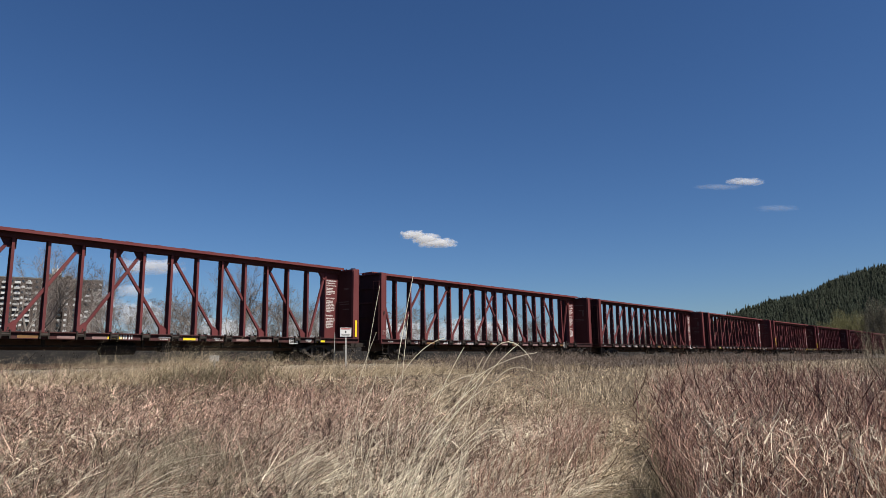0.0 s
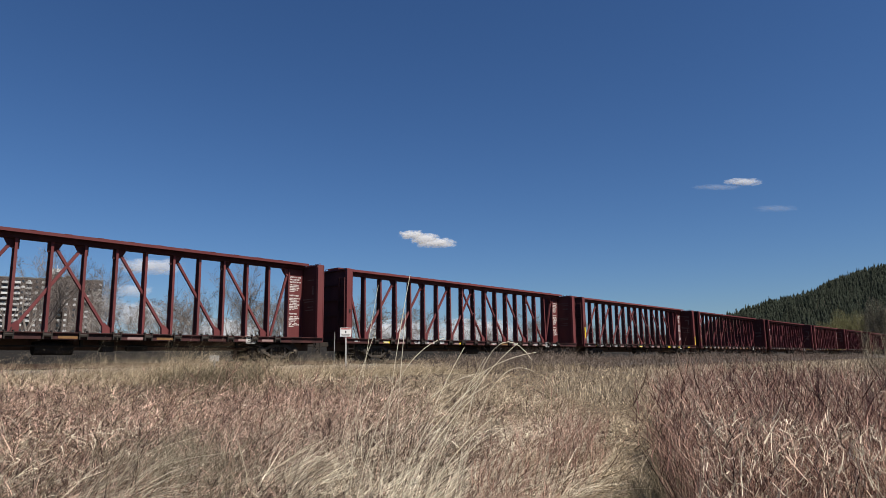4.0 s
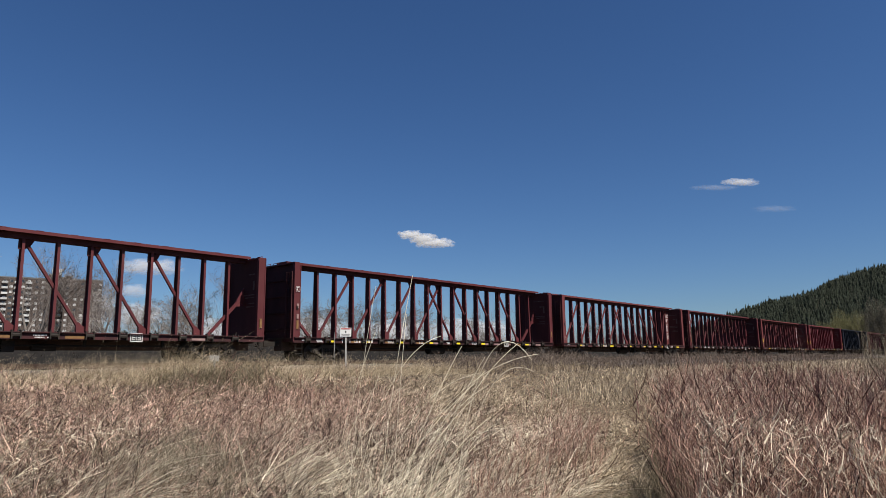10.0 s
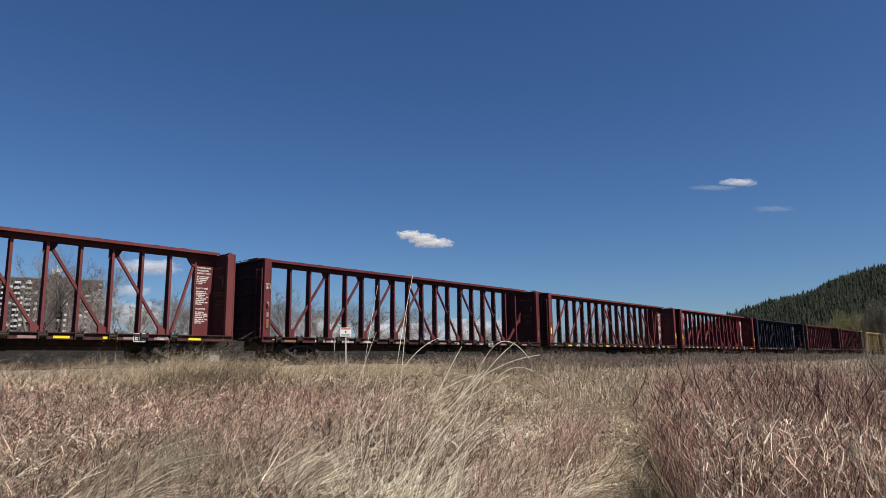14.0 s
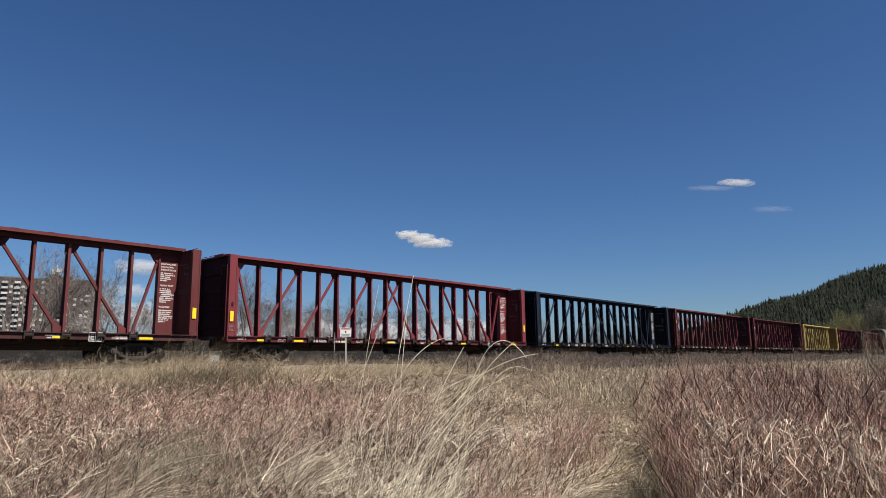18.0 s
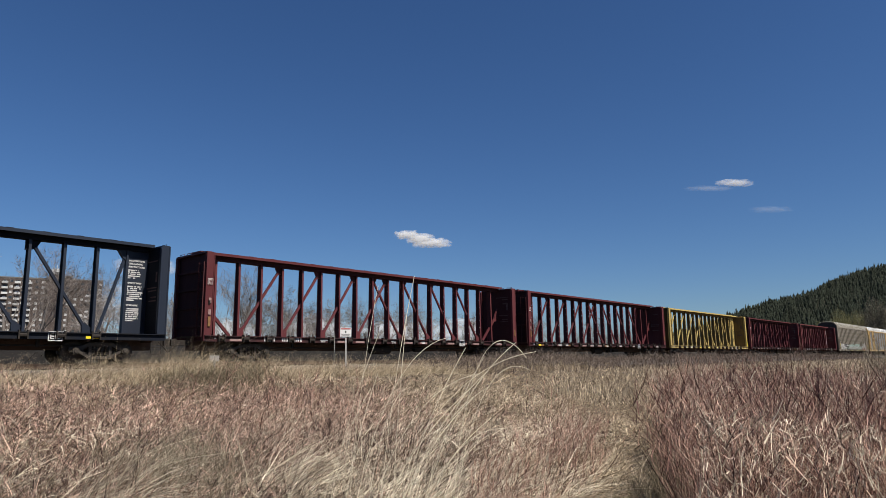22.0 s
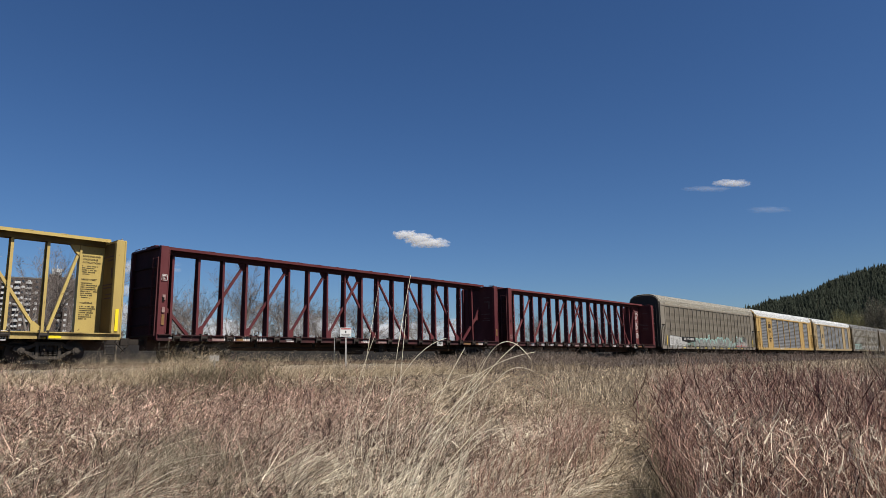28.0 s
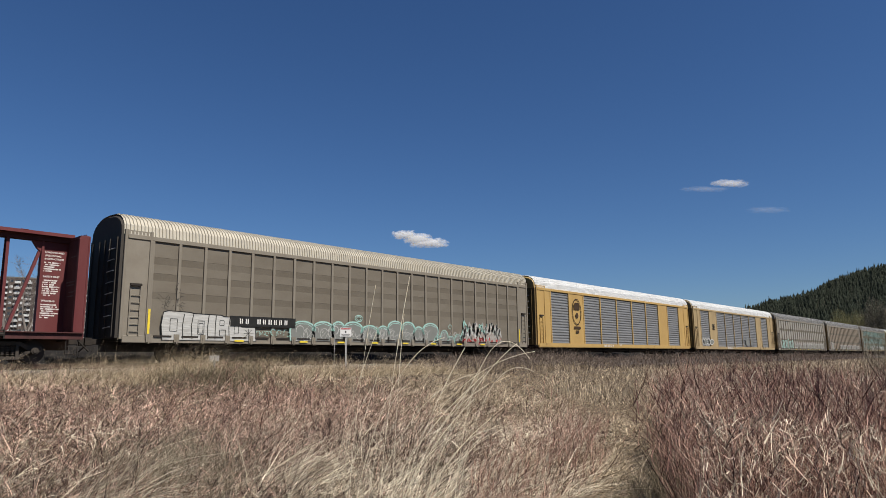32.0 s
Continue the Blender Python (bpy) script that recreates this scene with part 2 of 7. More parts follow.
PALE_TWIG = surface("pale_birch_twigs", (0.32, 0.30, 0.285), (0.48, 0.455, 0.43), 1.2, 0.7, 0, 0, 30, island=0.25, by_island=True)
# shade behind the train put into the colour, darker than real cinder
SHADED_CINDER = surface("shade_dark_cinder", (0.015, 0.0135, 0.0125), (0.008, 0.0072, 0.0066), 2.5, 0.95, 0, 0.9, 7, speck=(0.034, 0.030, 0.026), speck_at=0.56)
BARK = surface("grey_bark", (0.15, 0.13, 0.115), (0.21, 0.185, 0.165), 1.5, 0.9, 0, 0.3, 20)
CONIFER = surface("dark_conifer_needles", (0.014, 0.0185, 0.0125), (0.021, 0.024, 0.015), 0.02, 0.9, 0, 0, 0.5, island=0.4)
HILL_SOIL = surface("forest_floor", (0.019, 0.02, 0.012), (0.028, 0.025, 0.015), 0.01, 0.95, 0, 0, 0.2)
BUDDING = surface("budding_grey_twigs", (0.115, 0.105, 0.078), (0.08, 0.074, 0.056), 0.5, 0.8, 0, 0, 8, island=0.35, through_light=0.1)
SPRING_LEAF = surface("spring_leaf", (0.165, 0.155, 0.072), (0.115, 0.108, 0.055), 0.5, 0.7, 0, 0, 8, island=0.35, through_light=0.3)
TOWER_WALL = surface("brown_brick_wall", (0.078, 0.061, 0.053), (0.062, 0.048, 0.042), 0.05, 0.9, 0, 0, 2)
TOWER_WHITE = surface("white_balcony_panel", (0.44, 0.44, 0.43), (0.30, 0.30, 0.295), 0.1, 0.7, 0, 0, 2, vary=0.15)
TOWER_ROOF = surface("gravel_roof", (0.136, 0.129, 0.122), None, 0.1, 0.9, 0, 0, 2)
SIGN_WHITE = surface("white_sign_enamel", (0.663, 0.654, 0.629), (0.578, 0.561, 0.527), 6, 0.4, 0, 0.02, 80, amount=0.4)
POST_STEEL = surface("galvanised_post", (0.43, 0.42, 0.40), (0.33, 0.32, 0.30), 6, 0.5, 0.15, 0.05, 60)
CONCRETE = surface("pale_concrete", (0.306, 0.299, 0.279), (0.231, 0.224, 0.204), 5, 0.9, 0, 0.2, 50)

GLASS = bpy.data.materials.new("window_glass")
GLASS.use_nodes = True
GLASS.node_tree.nodes["Principled BSDF"].inputs["Base Color"].default_value = (0.03, 0.035, 0.04, 1)
GLASS.node_tree.nodes["Principled BSDF"].inputs["Roughness"].default_value = 0.08


# ---- mesh helpers ----
def put_box(bm, x0, x1, y0, y1, z0, z1):
    v = [bm.verts.new(p) for p in ((x0, y0, z0), (x1, y0, z0), (x1, y1, z0), (x0, y1, z0), (x0, y0, z1), (x1, y0, z1), (x1, y1, z1), (x0, y1, z1))]
    for f in ((3, 2, 1, 0), (4, 5, 6, 7), (0, 1, 5, 4), (1, 2, 6, 5), (2, 3, 7, 6), (3, 0, 4, 7)):
        bm.faces.new([v[i] for i in f])


def put_beam(bm, a, b, wide, deep, side=Vector((0, 1, 0)), taper=1.0):
    """A rectangular bar from a to b; deep runs along side."""
    a, b = Vector(a), Vector(b)
    along = (b - a).normalized()
    cross = along.cross(side).normalized()
    side = cross.cross(along).normalized()
    v = []
    for p, s in ((a, 1.0), (b, taper)):
        for i, j in ((-1, -1), (1, -1), (1, 1), (-1, 1)):
            v.append(bm.verts.new(p + cross * (i * wide * s / 2) + side * (j * deep * s / 2)))
    for f in ((3, 2, 1, 0), (4, 5, 6, 7), (0, 1, 5, 4), (1, 2, 6, 5), (2, 3, 7, 6), (3, 0, 4, 7)):
        bm.faces.new([v[i] for i in f])


def put_tube(bm, a, b, r0, r1=None, sides=10):
    a, b = Vector(a), Vector(b)
    r1 = r0 if r1 is None else r1
    along = (b - a).normalized()
    s = along.cross(Vector((0.31, 0.17, 0.93))).normalized()
    c = along.cross(s)
    rings = [[bm.verts.new(p + (s * math.cos(2 * math.pi * i / sides) + c * math.sin(2 * math.pi * i / sides)) * r) for i in range(sides)]
             for p, r in ((a, r0), (b, r1))]
    for i in range(sides):
        j = (i + 1) % sides
        bm.faces.new((rings[0][i], rings[0][j], rings[1][j], rings[1][i]))
    bm.faces.new(rings[0][::-1]), bm.faces.new(rings[1])


def put_plate(bm, outline, y0, y1):
    """A plate in the x-z plane with thickness from y0 to y1."""
    front = [bm.verts.new((x, y0, z)) for x, z in outline]
    back = [bm.verts.new((x, y1, z)) for x, z in outline]
    n = len(outline)
    bm.faces.new(front), bm.faces.new(back[::-1])
    for i in range(n):
        j = (i + 1) % n
        bm.faces.new((front[j], front[i], back[i], back[j]))


def mesh_of(name, bm, material, bevel=0.0, smooth=False):
    if bevel:
        bmesh.ops.bevel(bm, geom=bm.edges[:], offset=bevel, segments=1, affect="EDGES", clamp_overlap=True)
    bmesh.ops.recalc_face_normals(bm, faces=bm.faces[:])
    me = bpy.data.meshes.new(name)
    bm.to_mesh(me)
    bm.free()
    me.materials.append(material)
    if smooth:
        me.shade_smooth()
    return me


def part(name, bm, material, parent, label="", bevel=0.0, at=None, smooth=False):
    """Links a bmesh, or a mesh made before, as one object under a thing or a part."""
    me = bm if isinstance(bm, bpy.types.Mesh) else mesh_of(name, bm, material, bevel, smooth)
    ob = new(name, me)
    ob.parent = parent
    if at is not None:
        ob.matrix_basis = at
    if label:
        ob["label"] = label
    return ob


def raw_mesh(name, verts, faces_by_size, material):
    """A mesh from arrays: verts (n, 3) and a list of index arrays, (m, 3) or (m, 4)."""
    me = bpy.data.meshes.new(name)
    verts = np.asarray(verts, dtype=np.float32)
    me.vertices.add(len(verts))
    me.vertices.foreach_set("co", verts.ravel())
    loops = np.concatenate([f.ravel() for f in faces_by_size]).astype(np.int32)
    sizes = np.concatenate([np.full(len(f), f.shape[1]) for f in faces_by_size]).astype(np.int32)
    me.loops.add(len(loops))
    me.loops.foreach_set("vertex_index", loops)
    me.polygons.add(len(sizes))
    me.polygons.foreach_set("loop_start", (np.cumsum(sizes) - sizes).astype(np.int32))
    me.update(calc_edges=True)
    me.shade_flat()
    me.materials.append(material)
    return me


def stuff(name, me, label, category):
    return tagged(new(name, me), label, category, kind="stuff")


# ---- ground ----
def ground_height(x, y):
    x, y = np.asarray(x, dtype=float), np.asarray(y, dtype=float)
    ease = lambda v, lo, hi: (lambda s: s * s * (3 - 2 * s))(np.clip((v - lo) / (hi - lo), 0, 1))
    z = 0.85 * ease(y, 6, 21.5)
    z = z + 0.05 * np.sin(x * 0.9 + y * 0.37) * np.sin(y * 0.71 - x * 0.23) * (np.hypot(x, y) < 60)
    return z


def build_ground():
    far = np.array([60, 75, 95, 125, 170, 240, 340, 500, 800, 1300, 2200, 3800, 6000], dtype=float)
    xs = np.concatenate([-far[::-1], np.arange(-55, 60, 1.5), far])
    ys = np.concatenate([-far[::-1], np.arange(-55, 60, 0.75), far])
    gx, gy = np.meshgrid(xs, ys)
    v = np.stack([gx, gy, ground_height(gx, gy)], -1).reshape(-1, 3)
    n, m = len(xs), len(ys)
    i = (np.arange(m - 1)[:, None] * n + np.arange(n - 1)[None, :]).ravel()
    me = raw_mesh("ground", v, [np.stack([i, i + 1, i + 1 + n, i + n], -1)], FIELD)
    me.shade_smooth()
    tagged(new("ground", me), "flat field of dry thatch before and behind the railway", "ground", kind="structure")


def build_track():
    bm = bmesh.new()
    top = RAIL - 0.17 - 0.03
    y0 = TRACK_Y
    profile = [(y0 - 3.4, 0.6), (y0 - 2.0, top), (y0 + 2.0, top), (y0 + 4.2, 0.6)]
    xs = np.arange(-430, 760, 3.0)
    rows = []
    for x in xs:
        rows.append([bm.verts.new((x, y + random.uniform(-0.06, 0.06), z + random.uniform(-0.02, 0.02))) for y, z in profile])
    for a, b in zip(rows, rows[1:]):
        for j in range(3):
            bm.faces.new((a[j], b[j], b[j + 1], a[j + 1]))
    bed = new("track_bed", mesh_of("track_bed", bm, BALLAST))
    tagged(bed, "grey crushed-stone railway ballast bed", "ballast", kind="structure")
    bm = bmesh.new()
    for x in np.arange(-60, 260, 0.55):
        put_box(bm, x - 0.11, x + 0.11, y0 - 1.3 + random.uniform(-0.04, 0.04), y0 + 1.3, top - 0.1, top + 0.015 + random.uniform(0, 0.012))
    ties = part("sleepers", bm, TIE_WOOD, bed, "dark creosoted wooden sleepers")
    ties["kind"] = "stuff"
    for s in (-1, 1):
        bm = bmesh.new()
        y = y0 + s * 0.7525
        put_box(bm, -430, 760, y - 0.035, y + 0.035, RAIL - 0.045, RAIL)
        put_box(bm, -430, 760, y - 0.009, y + 0.009, RAIL - 0.15, RAIL - 0.045)
        put_box(bm, -430, 760, y - 0.07, y + 0.07, RAIL - 0.17, RAIL - 0.15)
        part("rail", bm, RAIL_STEEL, bed, "brown steel rail with a worn head")


def build_bank():
    """A low cinder bank along the far side of the track, its shade put into the colour."""
    profile = [(31.2, 0.7), (32.4, 1.5), (33.8, 2.45), (34.6, 2.78), (36.5, 2.85), (38.5, 2.2), (41.0, 0.8)]
    xs = np.arange(-200, 420, 1.5)
    rng = np.random.default_rng(2)
    v = []
    for x in xs:
        sway = 0.14 * math.sin(x * 0.33) + 0.1 * math.sin(x * 0.9 + 1)
        for y, z in profile:
            v.append((x, y + rng.uniform(-0.2, 0.2), z + (sway + rng.uniform(-0.08, 0.08)) * (z > 1)))
    n = len(profile)
    i = (np.arange(len(xs) - 1)[:, None] * n + np.arange(n - 1)[None, :]).ravel()
    tagged(new("bank", raw_mesh("bank", v, [np.stack([i, i + n, i + n + 1, i + 1], -1)], SHADED_CINDER)), "low cinder bank along the far side of the track, darkened for shade", "bank", kind="structure")


build_ground()
build_track()
build_bank()


# ---- the train ----
MESHES = {}


def shared(key, make):
    if key not in MESHES:
        MESHES[key] = make()
    return MESHES[key]


def truck_side():
    """A cast side frame: a bowed top bar, a bottom bar and two columns."""
    bm = bmesh.new()
    put_plate(bm, [(-1.14, 0.46), (-1.10, 0.60), (-0.66, 0.63), (-0.42, 0.78), (0.42, 0.78), (0.66, 0.63), (1.10, 0.60), (1.14, 0.46), (1.02, 0.40), (0.92, 0.47),
                   (0.62, 0.50), (0.40, 0.66), (-0.40, 0.66), (-0.62, 0.50), (-0.92, 0.47), (-1.02, 0.40)], -0.10, 0.08)
    put_beam(bm, (-0.80, 0, 0.46), (-0.36, 0, 0.20), 0.11, 0.18)
    put_beam(bm, (0.80, 0, 0.46), (0.36, 0, 0.20), 0.11, 0.18)
    put_box(bm, -0.42, 0.42, -0.11, 0.09, 0.14, 0.25)
    put_box(bm, -0.42, -0.31, -0.09, 0.07, 0.2, 0.7)
    put_box(bm, 0.31, 0.42, -0.09, 0.07, 0.2, 0.7)
    return mesh_of("side_frame", bm, DUSTY_STEEL, 0.012)


def spring_pack():
    bm = bmesh.new()
    for x in (-0.24, -0.08, 0.08, 0.24):
        for z in np.arange(0.24, 0.62, 0.075):
            put_tube(bm, (x, 0, z), (x, 0, z + 0.04), 0.065, sides=6)
    return mesh_of("springs", bm, DUSTY_STEEL)


def wheelset_mesh():
    bm = bmesh.new()
    for s in (-1, 1):
        put_tube(bm, (0, s * 0.70, 0), (0, s * 0.83, 0), 0.42, 0.415, 20)
        put_tube(bm, (0, s * 0.675, 0), (0, s * 0.70, 0), 0.445, 0.445, 20)
    put_tube(bm, (0, -1.0, 0), (0, 1.0, 0), 0.08)
    return mesh_of("wheelset", bm, WHEEL_STEEL)


def bearing_mesh():
    bm = bmesh.new()
    put_tube(bm, (0, -0.13, 0), (0, 0.05, 0), 0.125, sides=12)
    put_tube(bm, (0, -0.17, 0), (0, -0.13, 0), 0.07, 0.09, sides=12)
    for i in range(3):
        a = i * 2.094
        put_box(bm, 0.07 * math.cos(a) - 0.018, 0.07 * math.cos(a) + 0.018, -0.16, -0.12, 0.07 * math.sin(a) - 0.018, 0.07 * math.sin(a) + 0.018)
    return mesh_of("bearing_cap", bm, DUSTY_STEEL)


def bolster_mesh():
    bm = bmesh.new()
    put_box(bm, -0.2, 0.2, -1.0, 1.0, 0.45, 0.72)
    put_box(bm, -0.62, -0.55, -1.1, 1.1, 0.30, 0.42)
    put_box(bm, 0.55, 0.62, -1.1, 1.1, 0.30, 0.42)
    return mesh_of("bolster", bm, BLACK_STEEL, 0.015)


WHEELSETS = []     # (wheelset, its place along the truck)


def put_truck(car, x):
    """A two-axle truck under the car."""
    truck = new("truck", shared("bolster", bolster_mesh))
    truck.parent, truck.matrix_basis = car, pose(x, 0, 0)
    truck["label"] = "dusty two-axle freight truck"
    for s in (-1, 1):
        part("side_frame", shared("side", truck_side), None, truck, at=pose(0, s * 1.0, 0))
        part("springs", shared("springs", spring_pack), None, truck, at=pose(0, s * 1.0, 0))
    for dx in (-0.89, 0.89):
        WHEELSETS.append((part("wheelset", shared("wheelset", wheelset_mesh), None, truck, at=pose(dx, 0, 0.42)), dx))
        for s in (-1, 1):
            part("bearing_cap", shared("bearing", bearing_mesh), None, truck, at=pose(dx, s * 1.06, 0.45, rz=0 if s < 0 else 180))


def coupler_mesh():
    bm = bmesh.new()
    put_box(bm, -0.55, 0.2, -0.09, 0.09, 0.72, 0.94)
    put_box(bm, 0.2, 0.46, -0.2, 0.1, 0.68, 0.98)
    put_box(bm, 0.34, 0.5, 0.08, 0.2, 0.70, 0.96)
    put_tube(bm, (-0.1, -0.35, 0.85), (0.3, -0.35, 0.45), 0.03)
    return mesh_of("coupler", bm, BLACK_STEEL, 0.02)


def put_couplers(car, half):
    part("coupler", shared("coupler", coupler_mesh), None, car, at=pose(half + 0.32, 0, 0))
    part("coupler", shared("coupler", coupler_mesh), None, car, at=pose(-half - 0.32, 0, 0, rz=180))


def put_row_of_bars(bm, x, z, width, height, y, rng, glyph=0.6, gap=0.25):
    """A line of unreadable letters as small upright bars."""
    at = x
    while at < x + width - height * glyph * 0.5:
        w = height * glyph * rng.uniform(0.7, 1.15)
        if rng.random() < 0.86:
            put_box(bm, at, min(at + w, x + width), y - 0.004, y, z, z + height)
        at += w + height * gap


def mark_bar(bm, x, z, w, h, y, rng):
    """A letter-sized pair of plain bars."""
    wide = w * rng.uniform(0.75, 1.0)
    put_box(bm, x, x + wide * 0.34, y - 0.004, y, z, z + h)
    put_box(bm, x + wide * 0.62, x + wide * 0.96, y - 0.004, y, z, z + h)


def words(name, lines, size, parent, material, at, leading=1.1):
    """Readable lettering with the built-in font, as a mesh."""
    cu = bpy.data.curves.new(name, "FONT")
    cu.body = "\n".join(lines)
    cu.size, cu.space_line, cu.extrude = size, leading, 0.002
    cu.offset, cu.resolution_u = size * 0.02, 2
    tmp = bpy.data.objects.new(name, cu)
    scene.collection.objects.link(tmp)
    me = bpy.data.meshes.new_from_object(tmp.evaluated_get(bpy.context.evaluated_depsgraph_get()))
    bpy.data.objects.remove(tmp)
    me.materials.clear()
    me.materials.append(material)
    return part(name, me, material, parent, at=at)


HALF = 11.36         # half the length over the bulkheads
SIDE = 1.39          # half the width
DECK = 1.12
TOP = 4.73
CHORD = 4.88        # top of the beam along the middle
POSTS = [(2 * i + 1) * 0.601 * s for i in range(8) for s in (-1, 1)]
BAY = 1.202


def bulkhead_meshes(paint):
    bm = bmesh.new()
    # plate, ribs and ladder: grime, plus the end's shade in the same colour
    put_box(bm, 0.14, 0.27, -SIDE + 0.1, SIDE - 0.1, DECK - 0.2, TOP - 0.06)
    plate = mesh_of("bulkhead", bm, GRIME_SHADE[paint])
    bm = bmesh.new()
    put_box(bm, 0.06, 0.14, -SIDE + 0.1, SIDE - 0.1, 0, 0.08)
    rib = mesh_of("rib", bm, GRIME_SHADE[paint])
    bm = bmesh.new()
    put_plate(bm, [(0.0, DECK - 0.25), (0.36, DECK - 0.25), (0.36, TOP - 0.1), (0.30, TOP), (0.0, TOP)], -0.065, 0.065)
    put_box(bm, -0.012, 0.05, -0.085, 0.085, DECK - 0.2, TOP - 0.02)
    put_box(bm, 0.32, 0.372, -0.085, 0.085, DECK + 0.05, TOP - 0.12)
    flange = mesh_of("bulkhead_flange", bm, PAINT[paint], 0.01)
    bm = bmesh.new()
    put_box(bm, -0.01, 0.30, -SIDE + 0.07, SIDE - 0.07, TOP - 0.06, TOP + 0.012)
    for y in (-0.7, 0.1, 0.75):
        put_tube(bm, (0.06, y, TOP), (0.06, y, TOP + 0.09), 0.014, sides=6)
        put_tube(bm, (0.06, y + 0.4, TOP), (0.06, y + 0.4, TOP + 0.09), 0.014, sides=6)
        put_tube(bm, (0.06, y, TOP + 0.09), (0.06, y + 0.4, TOP + 0.09), 0.014, sides=6)
    cap = mesh_of("bulkhead_cap", bm, PAINT[paint])
    bm = bmesh.new()
    for z in np.linspace(DECK, TOP - 0.5, 9):
        put_tube(bm, (-0.05, -SIDE + 0.16, z), (-0.05, -SIDE + 0.62, z), 0.013, sides=6)
    for y in (-SIDE + 0.16, -SIDE + 0.62):
        put_box(bm, -0.06, 0.02, y - 0.015, y + 0.015, DECK - 0.05, TOP - 0.45)
    grips = mesh_of("ladder", bm, GRIME_SHADE[paint])
    return plate, flange, cap, grips, rib


def post_mesh(paint):
    """A rolled post, deeper at its foot: two painted flanges and a web darkened for dirt and shade."""
    bm = bmesh.new()
    d0, d1, w, top = 0.20, 0.15, 0.050, CHORD - 0.30

    def slab(x, y0, y1, slot):
        v = []
        for z, d in ((DECK, d0), (top, d1)):
            v += [bm.verts.new((sx * x, y * d, z)) for sx, y in ((-1, y0), (1, y0), (1, y1), (-1, y1))]
        for f in ((3, 2, 1, 0), (4, 5, 6, 7), (0, 1, 5, 4), (1, 2, 6, 5), (2, 3, 7, 6), (3, 0, 4, 7)):
            bm.faces.new([v[k] for k in f]).material_index = slot
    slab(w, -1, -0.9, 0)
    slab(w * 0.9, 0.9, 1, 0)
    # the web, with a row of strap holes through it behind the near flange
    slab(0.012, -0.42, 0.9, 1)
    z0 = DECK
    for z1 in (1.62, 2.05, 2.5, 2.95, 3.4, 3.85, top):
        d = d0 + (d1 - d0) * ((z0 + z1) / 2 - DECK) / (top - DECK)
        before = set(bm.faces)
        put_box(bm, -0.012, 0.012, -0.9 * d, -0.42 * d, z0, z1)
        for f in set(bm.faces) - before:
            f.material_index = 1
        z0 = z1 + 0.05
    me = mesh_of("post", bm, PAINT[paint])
    me.materials.append(GRIME_SHADE[paint])
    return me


def diagonal_mesh(paint):
    bm = bmesh.new()
    put_beam(bm, (0.16, 0, DECK + 0.12), (2 * BAY - 0.2, 0, CHORD - 0.56), 0.115, 0.11)
    return mesh_of("diagonal_brace", bm, PAINT[paint], 0.012)


def gusset_meshes(paint):
    bm = bmesh.new()
    z = CHORD - 0.30
    put_plate(bm, [(-0.13, z), (-0.13, z - 0.40), (0.13, z - 0.36), (0.24, z - 0.30), (0.34, z - 0.12), (0.40, z)], -0.03, 0.03)
    # darker colour carries the shade under the chord's overhang
    top = mesh_of("top_gusset", bm, GRIME_SHADE[paint])
    bm = bmesh.new()
    put_plate(bm, [(0.0, DECK), (0.34, DECK), (0.36, DECK + 0.30), (0.28, DECK + 0.46), (0.1, DECK + 0.30), (0.0, DECK + 0.24)], -0.07, 0.07)
    foot = mesh_of("foot_gusset", bm, PAINT[paint])
    return top, foot


def sill_mesh(paint):
    bm = bmesh.new()
    y = -SIDE + 0.03
    put_beam(bm, (-HALF + 0.02, y, 0.99), (HALF - 0.02, y, 0.99), 0.22, 0.08)
    put_box(bm, -HALF + 0.02, HALF - 0.02, y - 0.125, y + 0.07, DECK - 0.035, DECK)
    put_box(bm, -HALF + 0.02, HALF - 0.02, y - 0.045, y + 0.05, 0.865, 0.885)
    return mesh_of("side_sill", bm, SILL[paint])


def deck_mesh():
    bm = bmesh.new()
    put_box(bm, -HALF + 0.05, HALF - 0.05, -SIDE + 0.08, SIDE - 0.08, DECK - 0.06, DECK + 0.004)
    put_box(bm, -HALF + 0.1, HALF - 0.1, -0.32, 0.32, 0.50, DECK - 0.06)
    for x in np.arange(-HALF + 0.6, HALF - 0.4, BAY):
        put_box(bm, x - 0.04, x + 0.04, -SIDE + 0.1, SIDE - 0.1, 0.80, DECK - 0.06)
    return mesh_of("deck", bm, DECK_RUST)


def chord_mesh(paint):
    bm = bmesh.new()
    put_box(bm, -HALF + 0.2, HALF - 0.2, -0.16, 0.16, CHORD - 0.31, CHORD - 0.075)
    # beam under the plate: its shade and dirt put into a darker colour
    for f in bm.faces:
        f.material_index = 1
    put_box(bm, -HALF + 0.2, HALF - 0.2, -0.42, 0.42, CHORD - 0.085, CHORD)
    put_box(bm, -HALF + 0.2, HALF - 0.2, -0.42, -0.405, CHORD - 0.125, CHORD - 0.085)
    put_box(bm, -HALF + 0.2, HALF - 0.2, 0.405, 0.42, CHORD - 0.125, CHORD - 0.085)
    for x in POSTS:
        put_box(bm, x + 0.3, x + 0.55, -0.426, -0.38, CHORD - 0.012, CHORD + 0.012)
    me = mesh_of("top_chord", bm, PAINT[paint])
    me.materials.append(GRIME_SHADE[paint])
    return me


